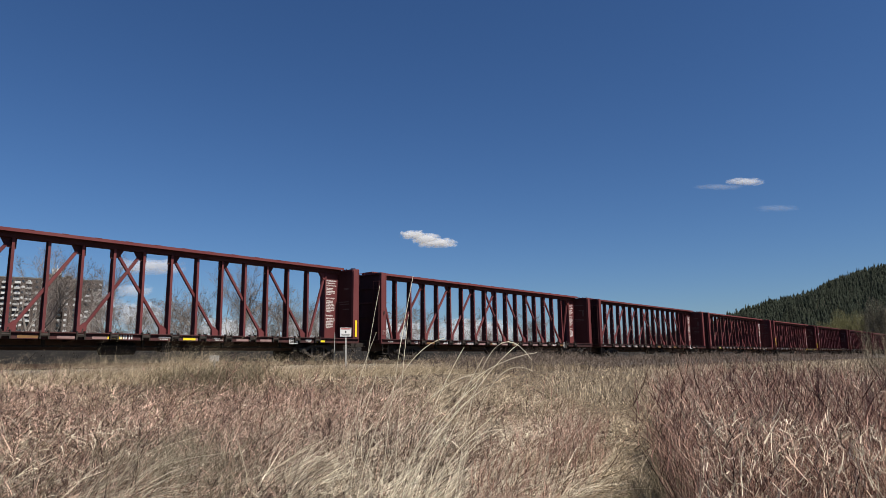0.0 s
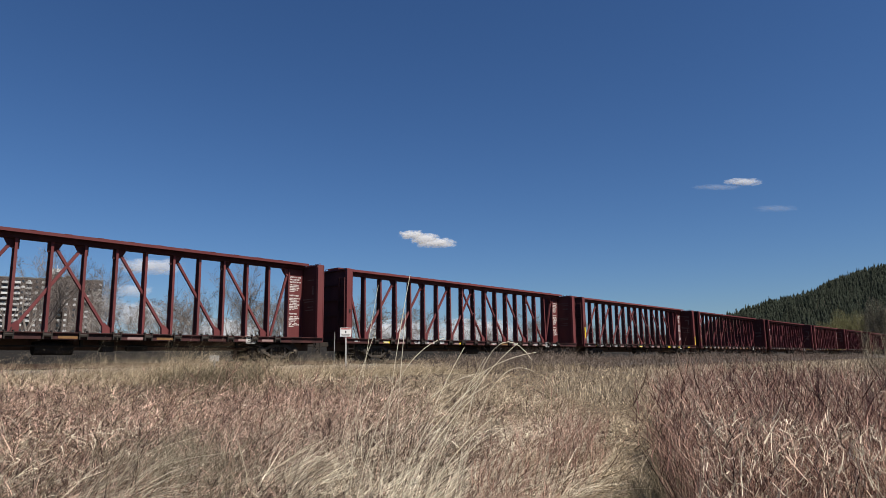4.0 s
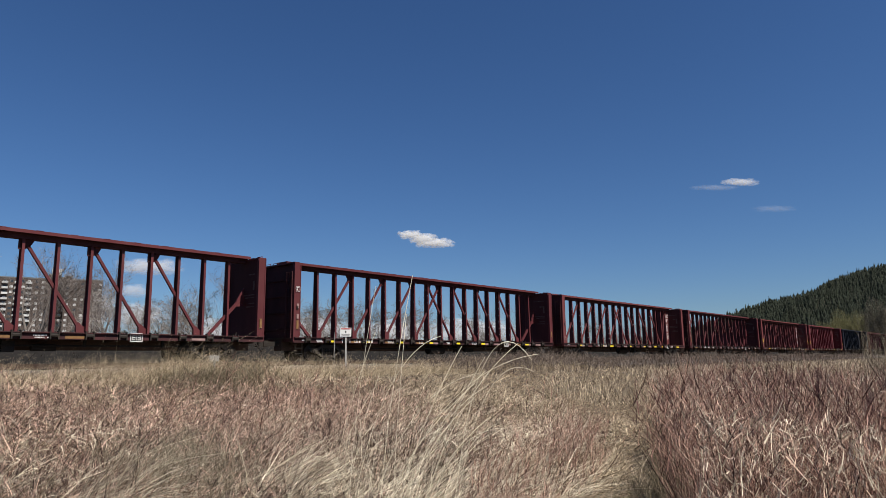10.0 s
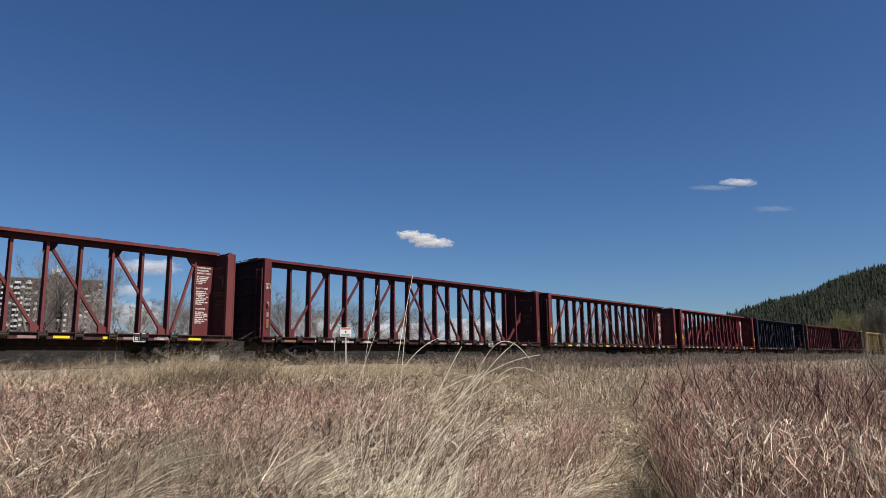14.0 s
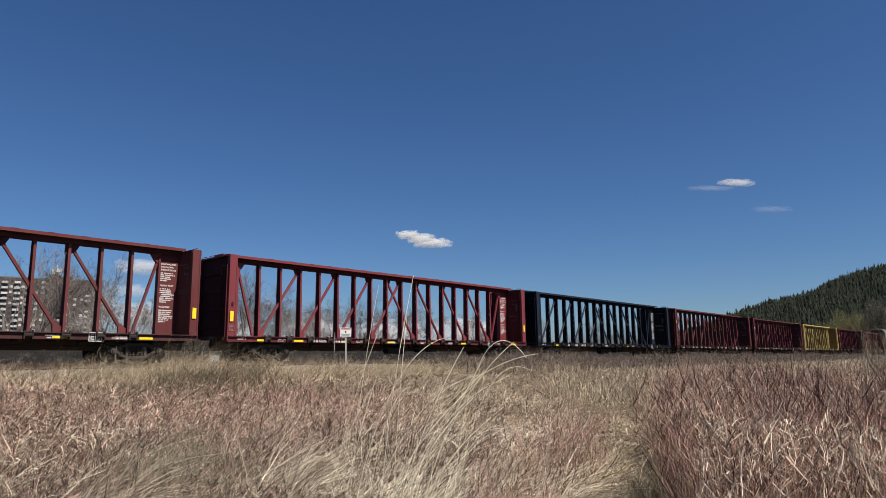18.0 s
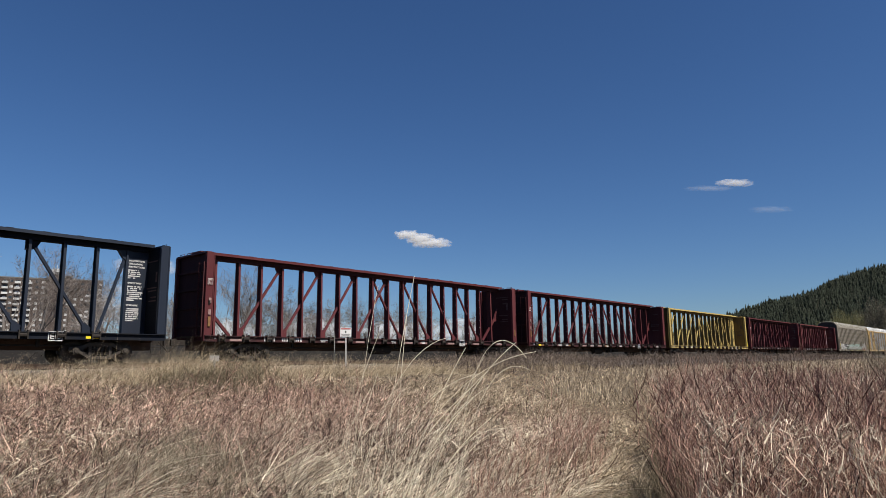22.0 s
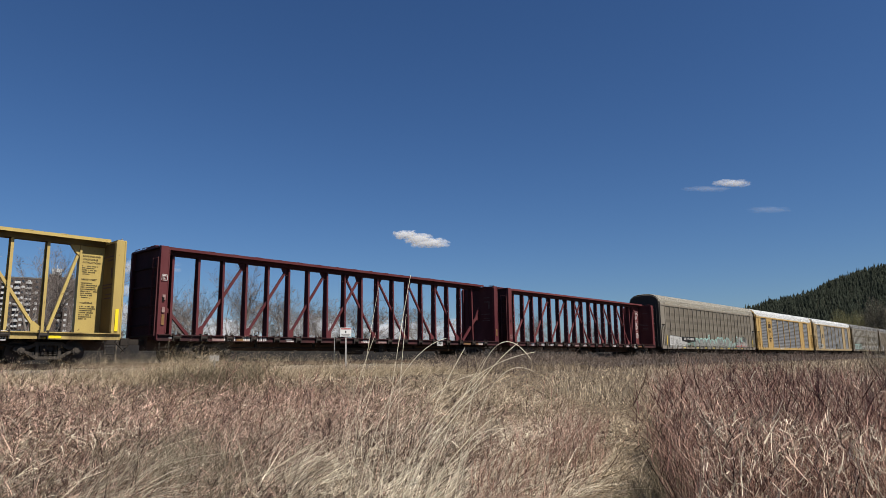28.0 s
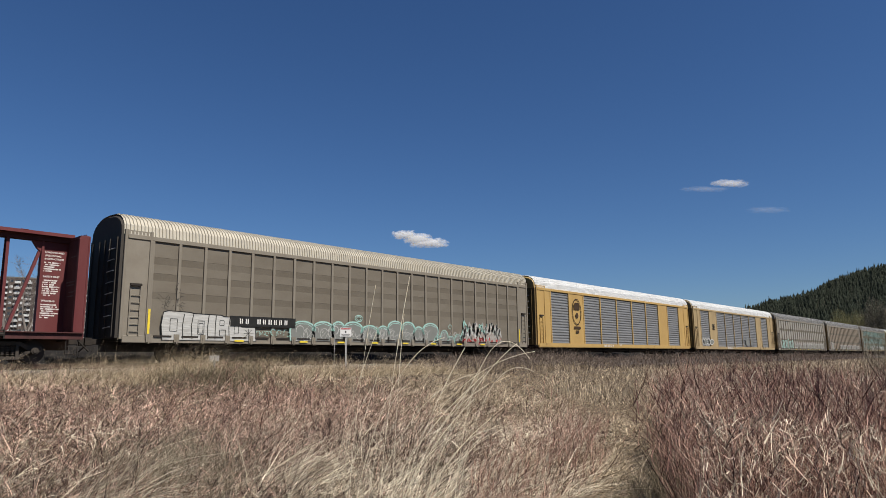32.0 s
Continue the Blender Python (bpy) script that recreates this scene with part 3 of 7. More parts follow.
def winch_mesh():
    bm = bmesh.new()
    put_box(bm, -0.16, -0.115, -0.15, 0.0, 0.86, DECK + 0.05)
    put_box(bm, 0.115, 0.16, -0.15, 0.0, 0.86, DECK + 0.05)
    put_tube(bm, (-0.16, -0.08, 1.0), (0.16, -0.08, 1.0), 0.075, sides=8)
    put_tube(bm, (0.06, -0.03, DECK), (0.11, 0.02, DECK + 0.14), 0.022, sides=6)
    return mesh_of("winch", bm, BLACK_STEEL)


def pipe_mesh():
    bm = bmesh.new()
    put_tube(bm, (-8.6, -0.9, 0.62), (8.6, -0.9, 0.66), 0.03, sides=6)
    for x in (-6.5, -3.2, 0.4, 3.9, 6.9):
        put_box(bm, x - 0.05, x + 0.05, -0.95, -0.85, 0.60, 0.86)
    put_tube(bm, (-1.1, -0.55, 0.55), (0.2, -0.55, 0.55), 0.24, sides=14)
    put_box(bm, 1.2, 1.6, -0.9, -0.5, 0.42, 0.82)
    put_tube(bm, (2.2, -0.6, 0.58), (3.0, -0.6, 0.58), 0.13, sides=10)
    return mesh_of("brake_gear", bm, BLACK_STEEL)


def step_mesh():
    bm = bmesh.new()
    for dx in (-0.2, 0.2):
        put_tube(bm, (dx, 0, 0.86), (dx, 0, 0.34), 0.018, sides=6)
    put_tube(bm, (-0.2, 0, 0.34), (0.2, 0, 0.34), 0.018, sides=6)
    put_tube(bm, (-0.2, 0, 0.60), (0.2, 0, 0.60), 0.014, sides=6)
    return mesh_of("step", bm, BLACK_STEEL)


def marker_mesh(w, h, material):
    bm = bmesh.new()
    put_box(bm, -w / 2, w / 2, -0.006, 0.0, 0, h)
    return mesh_of("marker", bm, material)


def stencil_square():
    """A black square with a white border and bars."""
    bm = bmesh.new()
    put_box(bm, -0.24, 0.24, -0.006, 0, 0, 0.34)
    return mesh_of("stencil_square", bm, BLACK_PAINT)


def stencil_frame():
    bm = bmesh.new()
    for x0, x1, z0, z1 in ((-0.24, 0.24, 0, 0.03), (-0.24, 0.24, 0.31, 0.34), (-0.24, -0.21, 0, 0.34), (0.21, 0.24, 0, 0.34),
                           (-0.012, 0.012, 0.06, 0.28), (-0.17, -0.05, 0.07, 0.10), (-0.17, -0.05, 0.155, 0.185), (-0.17, -0.05, 0.24, 0.27),
                           (0.05, 0.17, 0.07, 0.10), (0.05, 0.17, 0.155, 0.185), (0.05, 0.17, 0.24, 0.27), (-0.17, -0.14, 0.07, 0.27), (0.14, 0.17, 0.07, 0.27)):
        put_box(bm, x0, x1, -0.011, -0.006, z0, z1)
    return mesh_of("stencil_frame", bm, WHITE_PAINT)


def centerbeam(kind, paint, label, seed, reporting, yellow, text, tall=(0, 0)):
    """A centre-beam flat car. kind 'panel': a plated end bay with lettering; kind 'open': braced end bays."""
    rng = random.Random(seed)
    car = tagged(new("centerbeam_car"), label, "rail car", "cars of the freight train")
    y_near = -SIDE - 0.012
    for turn in (0, 180):
        part("side_sill", shared(("sill", paint), lambda: sill_mesh(paint)), None, car, at=pose(0, 0, 0, rz=turn))
    part("deck", shared("deck", deck_mesh), None, car, "rusty steel deck")
    part("top_chord", shared(("chord", paint), lambda: chord_mesh(paint)), None, car)
    plate, flange, cap, grips, rib = shared(("bulk", paint), lambda: bulkhead_meshes(paint))
    for at in (pose(-HALF, 0, 0), pose(HALF, 0, 0, rz=180)):
        head = part("bulkhead", plate, None, car, at=at)
        part("cap", cap, None, head)
        part("ladder", grips, None, head)
        for z in (1.5, 2.3, 3.1, 3.9):
            part("rib", rib, None, head, at=pose(0, 0, z))
        for s in (-1, 1):
            part("flange", flange, None, head, at=pose(0, s * (SIDE - 0.07), 0))
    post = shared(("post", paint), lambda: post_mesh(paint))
    brace = shared(("brace", paint), lambda: diagonal_mesh(paint))
    gusset, foot = shared(("gusset", paint), lambda: gusset_meshes(paint))
    posts = sorted(POSTS)
    if kind == "open":
        posts = [posts[0] - BAY] + posts + [posts[-1] + BAY]
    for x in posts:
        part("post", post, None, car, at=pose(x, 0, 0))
    mid = sorted(POSTS)
    for i in (0, 2, 4, 6):
        for turn in (0, 180):
            x = mid[i] if turn == 0 else mid[15 - i]
            part("diagonal_brace", brace, None, car, at=pose(x, 0, 0, rz=turn))
            part("foot_gusset", foot, None, car, at=pose(x, 0, 0, rz=turn))
            x2 = mid[i + 2] if turn == 0 else mid[13 - i]
            part("top_gusset", gusset, None, car, at=pose(x2, 0, 0, rz=180 - turn))
    for s in (-1, 1):
        turn = 0 if s < 0 else 180
        if kind == "panel":
            def panel():
                bm = bmesh.new()
                put_box(bm, 0.27, 1.14, -0.045, 0.045, DECK, CHORD - 0.30)
                put_box(bm, 1.14, 1.22, -0.13, 0.13, DECK, CHORD - 0.30)
                return mesh_of("end_panel", bm, PAINT[paint])

            def tube():
                bm = bmesh.new()
                put_beam(bm, (2.12, 0, DECK + 0.1), (1.24, 0, CHORD - 0.62), 0.10, 0.10)
                put_plate(bm, [(1.20, CHORD - 0.3), (1.20, CHORD - 0.74), (1.34, CHORD - 0.62), (1.56, CHORD - 0.3)], -0.08, 0.08)
                return mesh_of("end_brace", bm, PAINT[paint])
            part("end_panel", shared(("panel", paint), panel), None, car, at=pose(s * HALF, 0, 0, rz=turn))
            part("end_brace", shared(("tube", paint), tube), None, car, at=pose(s * HALF, 0, 0, rz=turn))
        else:
            def strut_one():
                bm = bmesh.new()
                put_beam(bm, (2.0, 0, DECK + 0.05), (0.42, 0, DECK + 1.75), 0.13, 0.11)
                put_plate(bm, [(0.27, DECK + 1.45), (0.72, DECK + 1.40), (0.58, DECK + 1.75), (0.27, DECK + 2.3)], -0.05, 0.05)
                return mesh_of("end_brace", bm, PAINT[paint])
            part("end_brace", shared(("strut", paint), strut_one), None, car, at=pose(s * HALF, 0, 0, rz=turn))
    # fittings along the side
    winch = shared("winch", winch_mesh)
    for x in posts:
        part("winch", winch, None, car, "black load winch", at=pose(x - 0.35, -SIDE + 0.02, 0))
    part("brake_gear", shared("brakes", pipe_mesh), None, car, "black brake pipes and cylinders")
    for x in (-HALF + 0.35, HALF - 0.35):
        part("step", shared("step", step_mesh), None, car, at=pose(x, -SIDE + 0.05, 0))
    put_truck(car, -9.0)
    put_truck(car, 9.0)
    put_couplers(car, HALF)
    reflector = shared("reflector", lambda: marker_mesh(0.54, 0.105, YELLOW_REFLECTOR))
    for x in yellow:
        part("reflector", reflector, None, car, "yellow reflective strip", at=pose(x, y_near - 0.002, 0.90))
    patches = [shared("orange_patch", lambda: marker_mesh(0.70, 0.11, ORANGE_PATCH)), shared("pale_patch", lambda: marker_mesh(0.60, 0.10, PALE_PATCH))]
    for i, x in enumerate(posts[:-1]):
        if rng.random() < 0.55 and paint in ("oxide", "maroon"):
            part("paint_patch", patches[rng.random() < 0.75], None, car, "faded paint patch", at=pose(x + 0.38, y_near, 0.893))
    # letters and small stencils along the sill
    bm = bmesh.new()
    x0, groups = reporting
    at = x0
    for count in groups:
        for i in range(count):
            mark_bar(bm, at, 0.90, 0.155, 0.165, y_near - 0.006, rng)
            at += 0.205
        at += 0.34
    part("car_mark", bm, WHITE_PAINT, car, "white painted marks")["kind"] = "stuff"
    bm = bmesh.new()
    for x in posts[::2]:
        if rng.random() < 0.6:
            put_row_of_bars(bm, x + 0.2, 0.97, rng.uniform(0.3, 0.6), 0.055, y_near - 0.006, rng)
            put_row_of_bars(bm, x + 0.25, 0.90, rng.uniform(0.2, 0.5), 0.045, y_near - 0.006, rng)
    put_row_of_bars(bm, -HALF + 0.5, 0.96, 0.4, 0.06, y_near - 0.006, rng)
    part("stencil_print", bm, WHITE_PAINT, car, "small white stencils")["kind"] = "stuff"
    square = part("stencil_square", shared("square", stencil_square), None, car, "black stencil square", at=pose(7.3 if kind == "panel" else 5.6, y_near - 0.008, 0.80))
    part("stencil_frame", shared("square_frame", stencil_frame), None, square, "white border and bars")
    # lettering on the plated end bays
    if kind == "panel" and text:
        ink = BLACK_PAINT if paint == "yellow" else WHITE_PAINT
        for s in (-1, 1):
            x = s * HALF + (-1.08 if s > 0 else 0.36)
            bm = bmesh.new()
            z = TOP - 0.50
            headings = (("LOADING AND", "UNLOADING", "INSTRUCTIONS"), ("SAFETY FIRST",), ("WARNING",))
            for b, lines in enumerate((5, 8, 7)):
                for line in headings[b]:
                    words("lettering", [line], 0.096, car, ink, pose(x, -0.052, z - 0.09, rx=90))
                    z -= 0.125
                z -= 0.04
                for i in range(lines):
                    put_row_of_bars(bm, x, z - 0.06, rng.uniform(0.42, 0.64) if i < lines - 1 else 0.3, 0.048, -0.047, rng, 0.6, 0.2)
                    z -= 0.080
                z -= 0.11
            part("instruction_print", bm, ink, car, "rows of small instruction lettering")["kind"] = "stuff"
    # faint marks inside the bulkhead
    bm = bmesh.new()
    x = HALF - 0.285
    for z, w, h in ((TOP - 0.55, 0.95, 0.05), (TOP - 0.7, 0.5, 0.05), (TOP - 0.95, 0.42, 0.09), (TOP - 1.04, 0.13, 0.42), (TOP - 1.66, 0.85, 0.05), (TOP - 1.78, 0.75, 0.05), (TOP - 2.05, 0.5, 0.05), (TOP - 2.2, 0.65, 0.05)):
        if rng.random() < 0.75:
            put_box(bm, x - 0.004, x, -0.95, -0.95 + w, z - h, z)
    part("faded_paint", bm, FAINT_PAINT, car, "faded pale marks")["kind"] = "stuff"
    # reflectors and small placards on the bulkhead edges
    a, b = tall
    strip = shared("tall_strip", lambda: marker_mesh(0.12, 0.85, YELLOW_REFLECTOR))
    short = shared("short_strip", lambda: marker_mesh(0.17, 0.45, YELLOW_REFLECTOR))
    if a:
        part("reflector", strip if a == 2 else short, None, car, "yellow reflective strip", at=pose(-HALF + 0.16, y_near - 0.02, 1.5 if a == 2 else 1.75))
    if b:
        part("reflector", strip if b == 2 else short, None, car, "yellow reflective strip", at=pose(HALF - 0.2, y_near - 0.02, 1.2 if b == 2 else 1.8))
    if kind == "open":
        worn = shared("worn_strip", lambda: marker_mesh(0.12, 0.42, ORANGE_PATCH))
        pale = shared("pale_strip", lambda: marker_mesh(0.12, 0.22, PALE_PATCH))
        for i in range(3):
            part("reflector", worn if i < 1 else pale, None, car, "worn reflective strip", at=pose(-HALF + 0.2, y_near - 0.02, 1.5 + 0.5 * i))
        part("reflector", worn, None, car, "worn reflective strip", at=pose(HALF - 0.2, y_near - 0.02, 1.5))
    bm = bmesh.new()
    z = 3.3 if kind == "open" else 1.34
    for x0, x1, z0, z1 in ((-0.12, 0.12, 0, 0.016), (-0.12, 0.12, 0.234, 0.25), (-0.12, -0.104, 0, 0.25), (0.104, 0.12, 0, 0.25), (-0.07, 0.07, 0.17, 0.20), (-0.045, -0.02, 0.05, 0.15), (-0.02, 0.045, 0.05, 0.07)):
        put_box(bm, x0, x1, -0.006, 0, z0, z1)
    part("placard", bm, WHITE_PAINT if kind == "open" else PALE_PATCH, car, "small square white placard", at=pose(-HALF + 0.18, y_near - 0.02, z))
    bm = bmesh.new()
    put_box(bm, -0.04, 0.04, -0.006, 0, 0, 0.16)
    part("slot", bm, BLACK_PAINT, car, "dark hand hole", at=pose(-HALF + 0.18, y_near - 0.02, 2.45))
    return car


# ---- auto racks ----
RACK_HALF = 13.8
RACK_SIDE = 1.5
EAVE = 4.97


def rack_profile(n=10):
    pts = []
    for i in range(n + 1):
        a = math.pi * i / n
        c, s = math.cos(a), math.sin(a)
        pts.append((-math.copysign(abs(c) ** 0.75, c) * RACK_SIDE, EAVE + 0.98 * abs(s) ** 0.72))
    return pts


def rack_roof_mesh(material):
    pts = rack_profile()
    xs, lift = [], []
    n = 190
    step = (2 * RACK_HALF - 0.1) / n
    for i in range(n):
        for f, h in ((0.0, 0.0), (0.45, 0.0), (0.55, 0.05), (0.85, 0.05)):
            xs.append(-RACK_HALF + 0.05 + step * (i + f))
            lift.append(h)
    v, q = [], []
    for x, h in zip(xs, lift):
        for y, z in pts:
            k = 1 + h / 1.5
            v.append((x, y * k, EAVE + (z - EAVE) * k))
    m = len(pts)
    i = (np.arange(len(xs) - 1)[:, None] * m + np.arange(m - 1)[None, :]).ravel()
    return raw_mesh("roof", v, [np.stack([i, i + 1, i + 1 + m, i + m], -1)], material)


def rack_end_mesh(material):
    """End doors up to the eaves."""
    bm = bmesh.new()
    put_box(bm, 0.0, 0.25, -RACK_SIDE + 0.03, RACK_SIDE - 0.03, 0.95, EAVE)
    return mesh_of("end_door", bm, material)


def rack_hood_mesh(material):
    """The sheet that closes the roof's end over the doors."""
    pts = [(y, z) for y, z in rack_profile() if z > EAVE - 0.02]
    bm = bmesh.new()
    a = [bm.verts.new((0.02, y * 0.96, EAVE + (z - EAVE) * 0.86)) for y, z in pts]
    b = [bm.verts.new((0.22, y, z)) for y, z in pts]
    bm.faces.new(a)
    for i in range(len(pts) - 1):
        bm.faces.new((a[i], a[i + 1], b[i + 1], b[i]))
    return mesh_of("end_hood", bm, material)


def corrugated_panel(width, z0, z1, material, bands):
    """A sheet with horizontal ribs, or a flat one with strips of fine perforation."""
    zs, strips = [(z0, 0.0)], []
    if bands:
        for c in bands:
            strips.append(len(zs))
            zs += [(c - 0.15, 0.0), (c - 0.146, 0.005), (c, 0.006), (c + 0.146, 0.005), (c + 0.15, 0.0)]
    else:
        for z in np.arange(z0 + 0.12, z1 - 0.1, 0.20):
            zs += [(z - 0.05, 0.0), (z - 0.02, 0.03), (z + 0.05, 0.03), (z + 0.08, 0.0)]
    zs.append((z1, 0.0))
    v = [(x, y, z) for z, y in zs for x in (-width / 2, width / 2)]
    i = np.arange(len(zs) - 1) * 2
    me = raw_mesh("side_panel", v, [np.stack([i, i + 1, i + 3, i + 2], -1)], material)
    if strips:
        me.materials.append(PERFORATED)
        for k in strips:
            for n in range(k, k + 4):
                me.polygons[n].material_index = 1
    return me


def rack_underframe():
    bm = bmesh.new()
    put_box(bm, -RACK_HALF + 0.1, RACK_HALF - 0.1, -0.35, 0.35, 0.45, 0.95)
    put_box(bm, -RACK_HALF + 0.1, RACK_HALF - 0.1, -RACK_SIDE + 0.12, RACK_SIDE - 0.12, 0.84, 1.0)
    for x in np.arange(-RACK_HALF + 0.6, RACK_HALF, 1.2):
        put_box(bm, x - 0.05, x + 0.05, -RACK_SIDE + 0.1, RACK_SIDE - 0.1, 0.70, 0.86)
    put_tube(bm, (-9, -1.0, 0.6), (9, -1.0, 0.62), 0.03, sides=6)
    put_tube(bm, (-2.6, -0.7, 0.55), (-1.6, -0.7, 0.55), 0.22, sides=12)
    put_box(bm, 1.4, 1.9, -1.0, -0.5, 0.4, 0.8)
    return mesh_of("underframe", bm, BLACK_STEEL)


def rack_ladder(material, rungs=8):
    bm = bmesh.new()
    for dx in (-0.2, 0.2):
        put_box(bm, dx - 0.025, dx + 0.025, -0.06, 0, 1.05, 1.05 + rungs * 0.3)
    for i in range(rungs):
        put_tube(bm, (-0.2, -0.04, 1.2 + i * 0.28), (0.2, -0.04, 1.2 + i * 0.28), 0.016, sides=6)
    return mesh_of("ladder", bm, material)


def rack_grips():
    bm = bmesh.new()
    for i in range(8):
        z = 1.35 + i * 0.44
        put_tube(bm, (-0.05, -1.0, z + 0.03), (-0.05, -0.45, z), 0.016, sides=6)
        put_tube(bm, (-0.05, -1.0, z + 0.03), (0.02, -1.0, z + 0.03), 0.016, sides=6)
        put_tube(bm, (-0.05, -0.45, z), (0.02, -0.45, z), 0.016, sides=6)
    return mesh_of("hand_grips", bm, WHITE_PAINT)


def oval_ring(w, h, t, y):
    bm = bmesh.new()
    n = 28
    vs = [[bm.verts.new((math.cos(2 * math.pi * i / n) * (w - k), yy, math.sin(2 * math.pi * i / n) * (h - k))) for i in range(n)] for k in (0, t) for yy in (y,)]
    for i in range(n):
        j = (i + 1) % n
        bm.faces.new((vs[0][i], vs[0][j], vs[1][j], vs[1][i]))
    return bm


def spray_blob(points, y, material, parent, closed=True, thick=0.07, name="spray_line", fill=None):
    """A painted outline, with a filled shape behind it."""
    if fill:
        bm = bmesh.new()
        bm.faces.new([bm.verts.new((x, y - 0.003, z)) for x, z in points])
        part("spray_fill", bm, fill, parent)
    bm = bmesh.new()
    n = len(points)
    outer, inner = [], []
    for i in range(n):
        a, b, c = Vector(points[i - 1]), Vector(points[i]), Vector(points[(i + 1) % n])
        d = (c - a)
        nrm = Vector((-d.y, d.x)).normalized() * thick / 2
        outer.append(bm.verts.new((b.x + nrm.x, y - 0.007, b.y + nrm.y)))
        inner.append(bm.verts.new((b.x - nrm.x, y - 0.007, b.y - nrm.y)))
    for i in range(n if closed else n - 1):
        j = (i + 1) % n
        bm.faces.new((outer[i], outer[j], inner[j], inner[i]))
    part(name, bm, material, parent)


def bubble(cx, cz, w, h, rng, n=20):
    lo = rng.uniform(0, 6.28)
    pts = []
    for i in range(n):
        a = 2 * math.pi * i / n
        k = 1 + 0.10 * math.sin(2 * a + lo) + 0.06 * math.sin(3 * a + lo * 2)
        pts.append((cx + w * k * math.cos(a) * 0.5, max(cz + h * k * math.sin(a) * 0.5, 0.92)))
    return pts


def put_stroke(bm, points, y, thick):
    for a, b in zip(points, points[1:]):
        if abs(a[0] - b[0]) + abs(a[1] - b[1]) > 1e-4:
            put_beam(bm, (a[0], y, a[1]), (b[0], y, b[1]), thick, 0.004)


def bumps(x0, x1, low, high, rng, widths):
    """A row of rounded humps from x0 to x1, as an open line."""
    pts, x = [(x0, 0.95)], x0
    while x < x1:
        w, h = rng.uniform(*widths), rng.uniform(low, high)
        for i in range(9):
            a = math.pi * (1 - i / 8)
            pts.append((x + w / 2 + math.cos(a) * w * 0.53, h - 0.42 + math.sin(a) * 0.42))
        x += w * 0.92
    return pts + [(x, 0.95)]


def put_graffiti_long(car, rng):
    """White block shapes, a row of teal humps and a spiky patch along the lower side."""
    y, x0 = -RACK_SIDE - 0.085, -RACK_HALF
    outline = [(1.75, 0.9), (1.68, 1.5), (1.75, 2.0), (1.95, 2.07), (2.9, 2.04), (3.05, 2.0), (4.3, 1.98), (4.45, 1.92), (5.2, 1.92), (5.3, 1.5), (6.0, 1.5), (6.05, 0.9)]
    bm = bmesh.new()
    bm.faces.new([bm.verts.new((x0 + x, y, z)) for x, z in outline])
    white = part("white_lettering", bm, WHITE_SPRAY, car, "white block graffiti with black outlines")
    bm = bmesh.new()
    put_stroke(bm, [(x0 + x, z) for x, z in outline], y - 0.006, 0.035)
    for x in (2.62, 3.02, 3.72, 4.05, 4.72):
        put_stroke(bm, [(x0 + x, 0.95), (x0 + x + rng.uniform(-0.06, 0.06), 1.5), (x0 + x + 0.02, 1.96)], y - 0.006, 0.035)
    for x, z, w, h in ((2.05, 1.25, 0.3, 0.5), (3.25, 1.15, 0.28, 0.55), (3.3, 1.2, 0.18, 0.4), (4.25, 1.55, 0.2, 0.2), (4.25, 1.1, 0.28, 0.25), (4.95, 1.2, 0.2, 0.4)):
        put_stroke(bm, [(x0 + x, z), (x0 + x, z + h), (x0 + x + w, z + h), (x0 + x + w, z), (x0 + x, z)], y - 0.006, 0.022)
    for i in range(8):
        a = i * math.pi / 4
        put_stroke(bm, [(x0 + 5.65, 1.22), (x0 + 5.65 + 0.22 * math.cos(a), 1.22 + 0.22 * math.sin(a))], y - 0.006, 0.02)
    part("black_outline", bm, BLACK_PAINT, white)
    for a, b, low, high, widths, thick in ((7.9, 17.6, 1.75, 2.15, (0.75, 1.5), 0.07), (17.9, 20.3, 1.3, 1.75, (0.4, 0.7), 0.045)):
        line = bumps(x0 + a, x0 + b, low, high, rng, widths)
        bm = bmesh.new()
        for (xa, za), (xb, zb) in zip(line[1:-1], line[2:-1]):
            if xb > xa + 1e-4:
                bm.faces.new([bm.verts.new(v) for v in ((xa, y, 0.95), (xb, y, 0.95), (xb, y, zb), (xa, y, za))])
        bmesh.ops.remove_doubles(bm, verts=bm.verts, dist=0.004)
        humps = part("grey_fill", bm, GREY_SPRAY, car, "grey graffiti fill")
        humps["kind"] = "stuff"
        bm = bmesh.new()
        put_stroke(bm, line, y - 0.006, thick)
        put_stroke(bm, [(x, z - 0.09) for x, z in line[2:-2:2]], y - 0.006, thick * 0.4)
        part("teal_outline", bm, TEAL_SPRAY, humps, "pale teal outline")
        bm = bmesh.new()
        x = x0 + a + 0.3
        while x < x0 + b - 0.2:
            r = rng.uniform(0.10, 0.3)
            z = rng.uniform(1.15, 1.5)
            t0 = rng.uniform(0, 6.28)
            put_stroke(bm, [(x + r * math.cos(t0 + k * 0.6), z + r * math.sin(t0 + k * 0.6)) for k in range(rng.randint(4, 9))], y - 0.006, rng.choice((0.015, 0.025, 0.035)))
            if rng.random() < 0.5:
                put_stroke(bm, [(x - 0.2, rng.uniform(1.0, 1.3)), (x + 0.15, rng.uniform(1.3, 1.8))], y - 0.006, 0.02)
            x += rng.uniform(0.14, 0.3)
        part("pale_linework", bm, WHITE_SPRAY, humps, "thin pale strokes")["kind"] = "stuff"
    bm = bmesh.new()
    x = x0 + 6.15
    while x < x0 + 7.85:
        z, r = rng.uniform(1.2, 1.35), rng.uniform(0.07, 0.14)
        t0 = rng.uniform(0, 6.28)
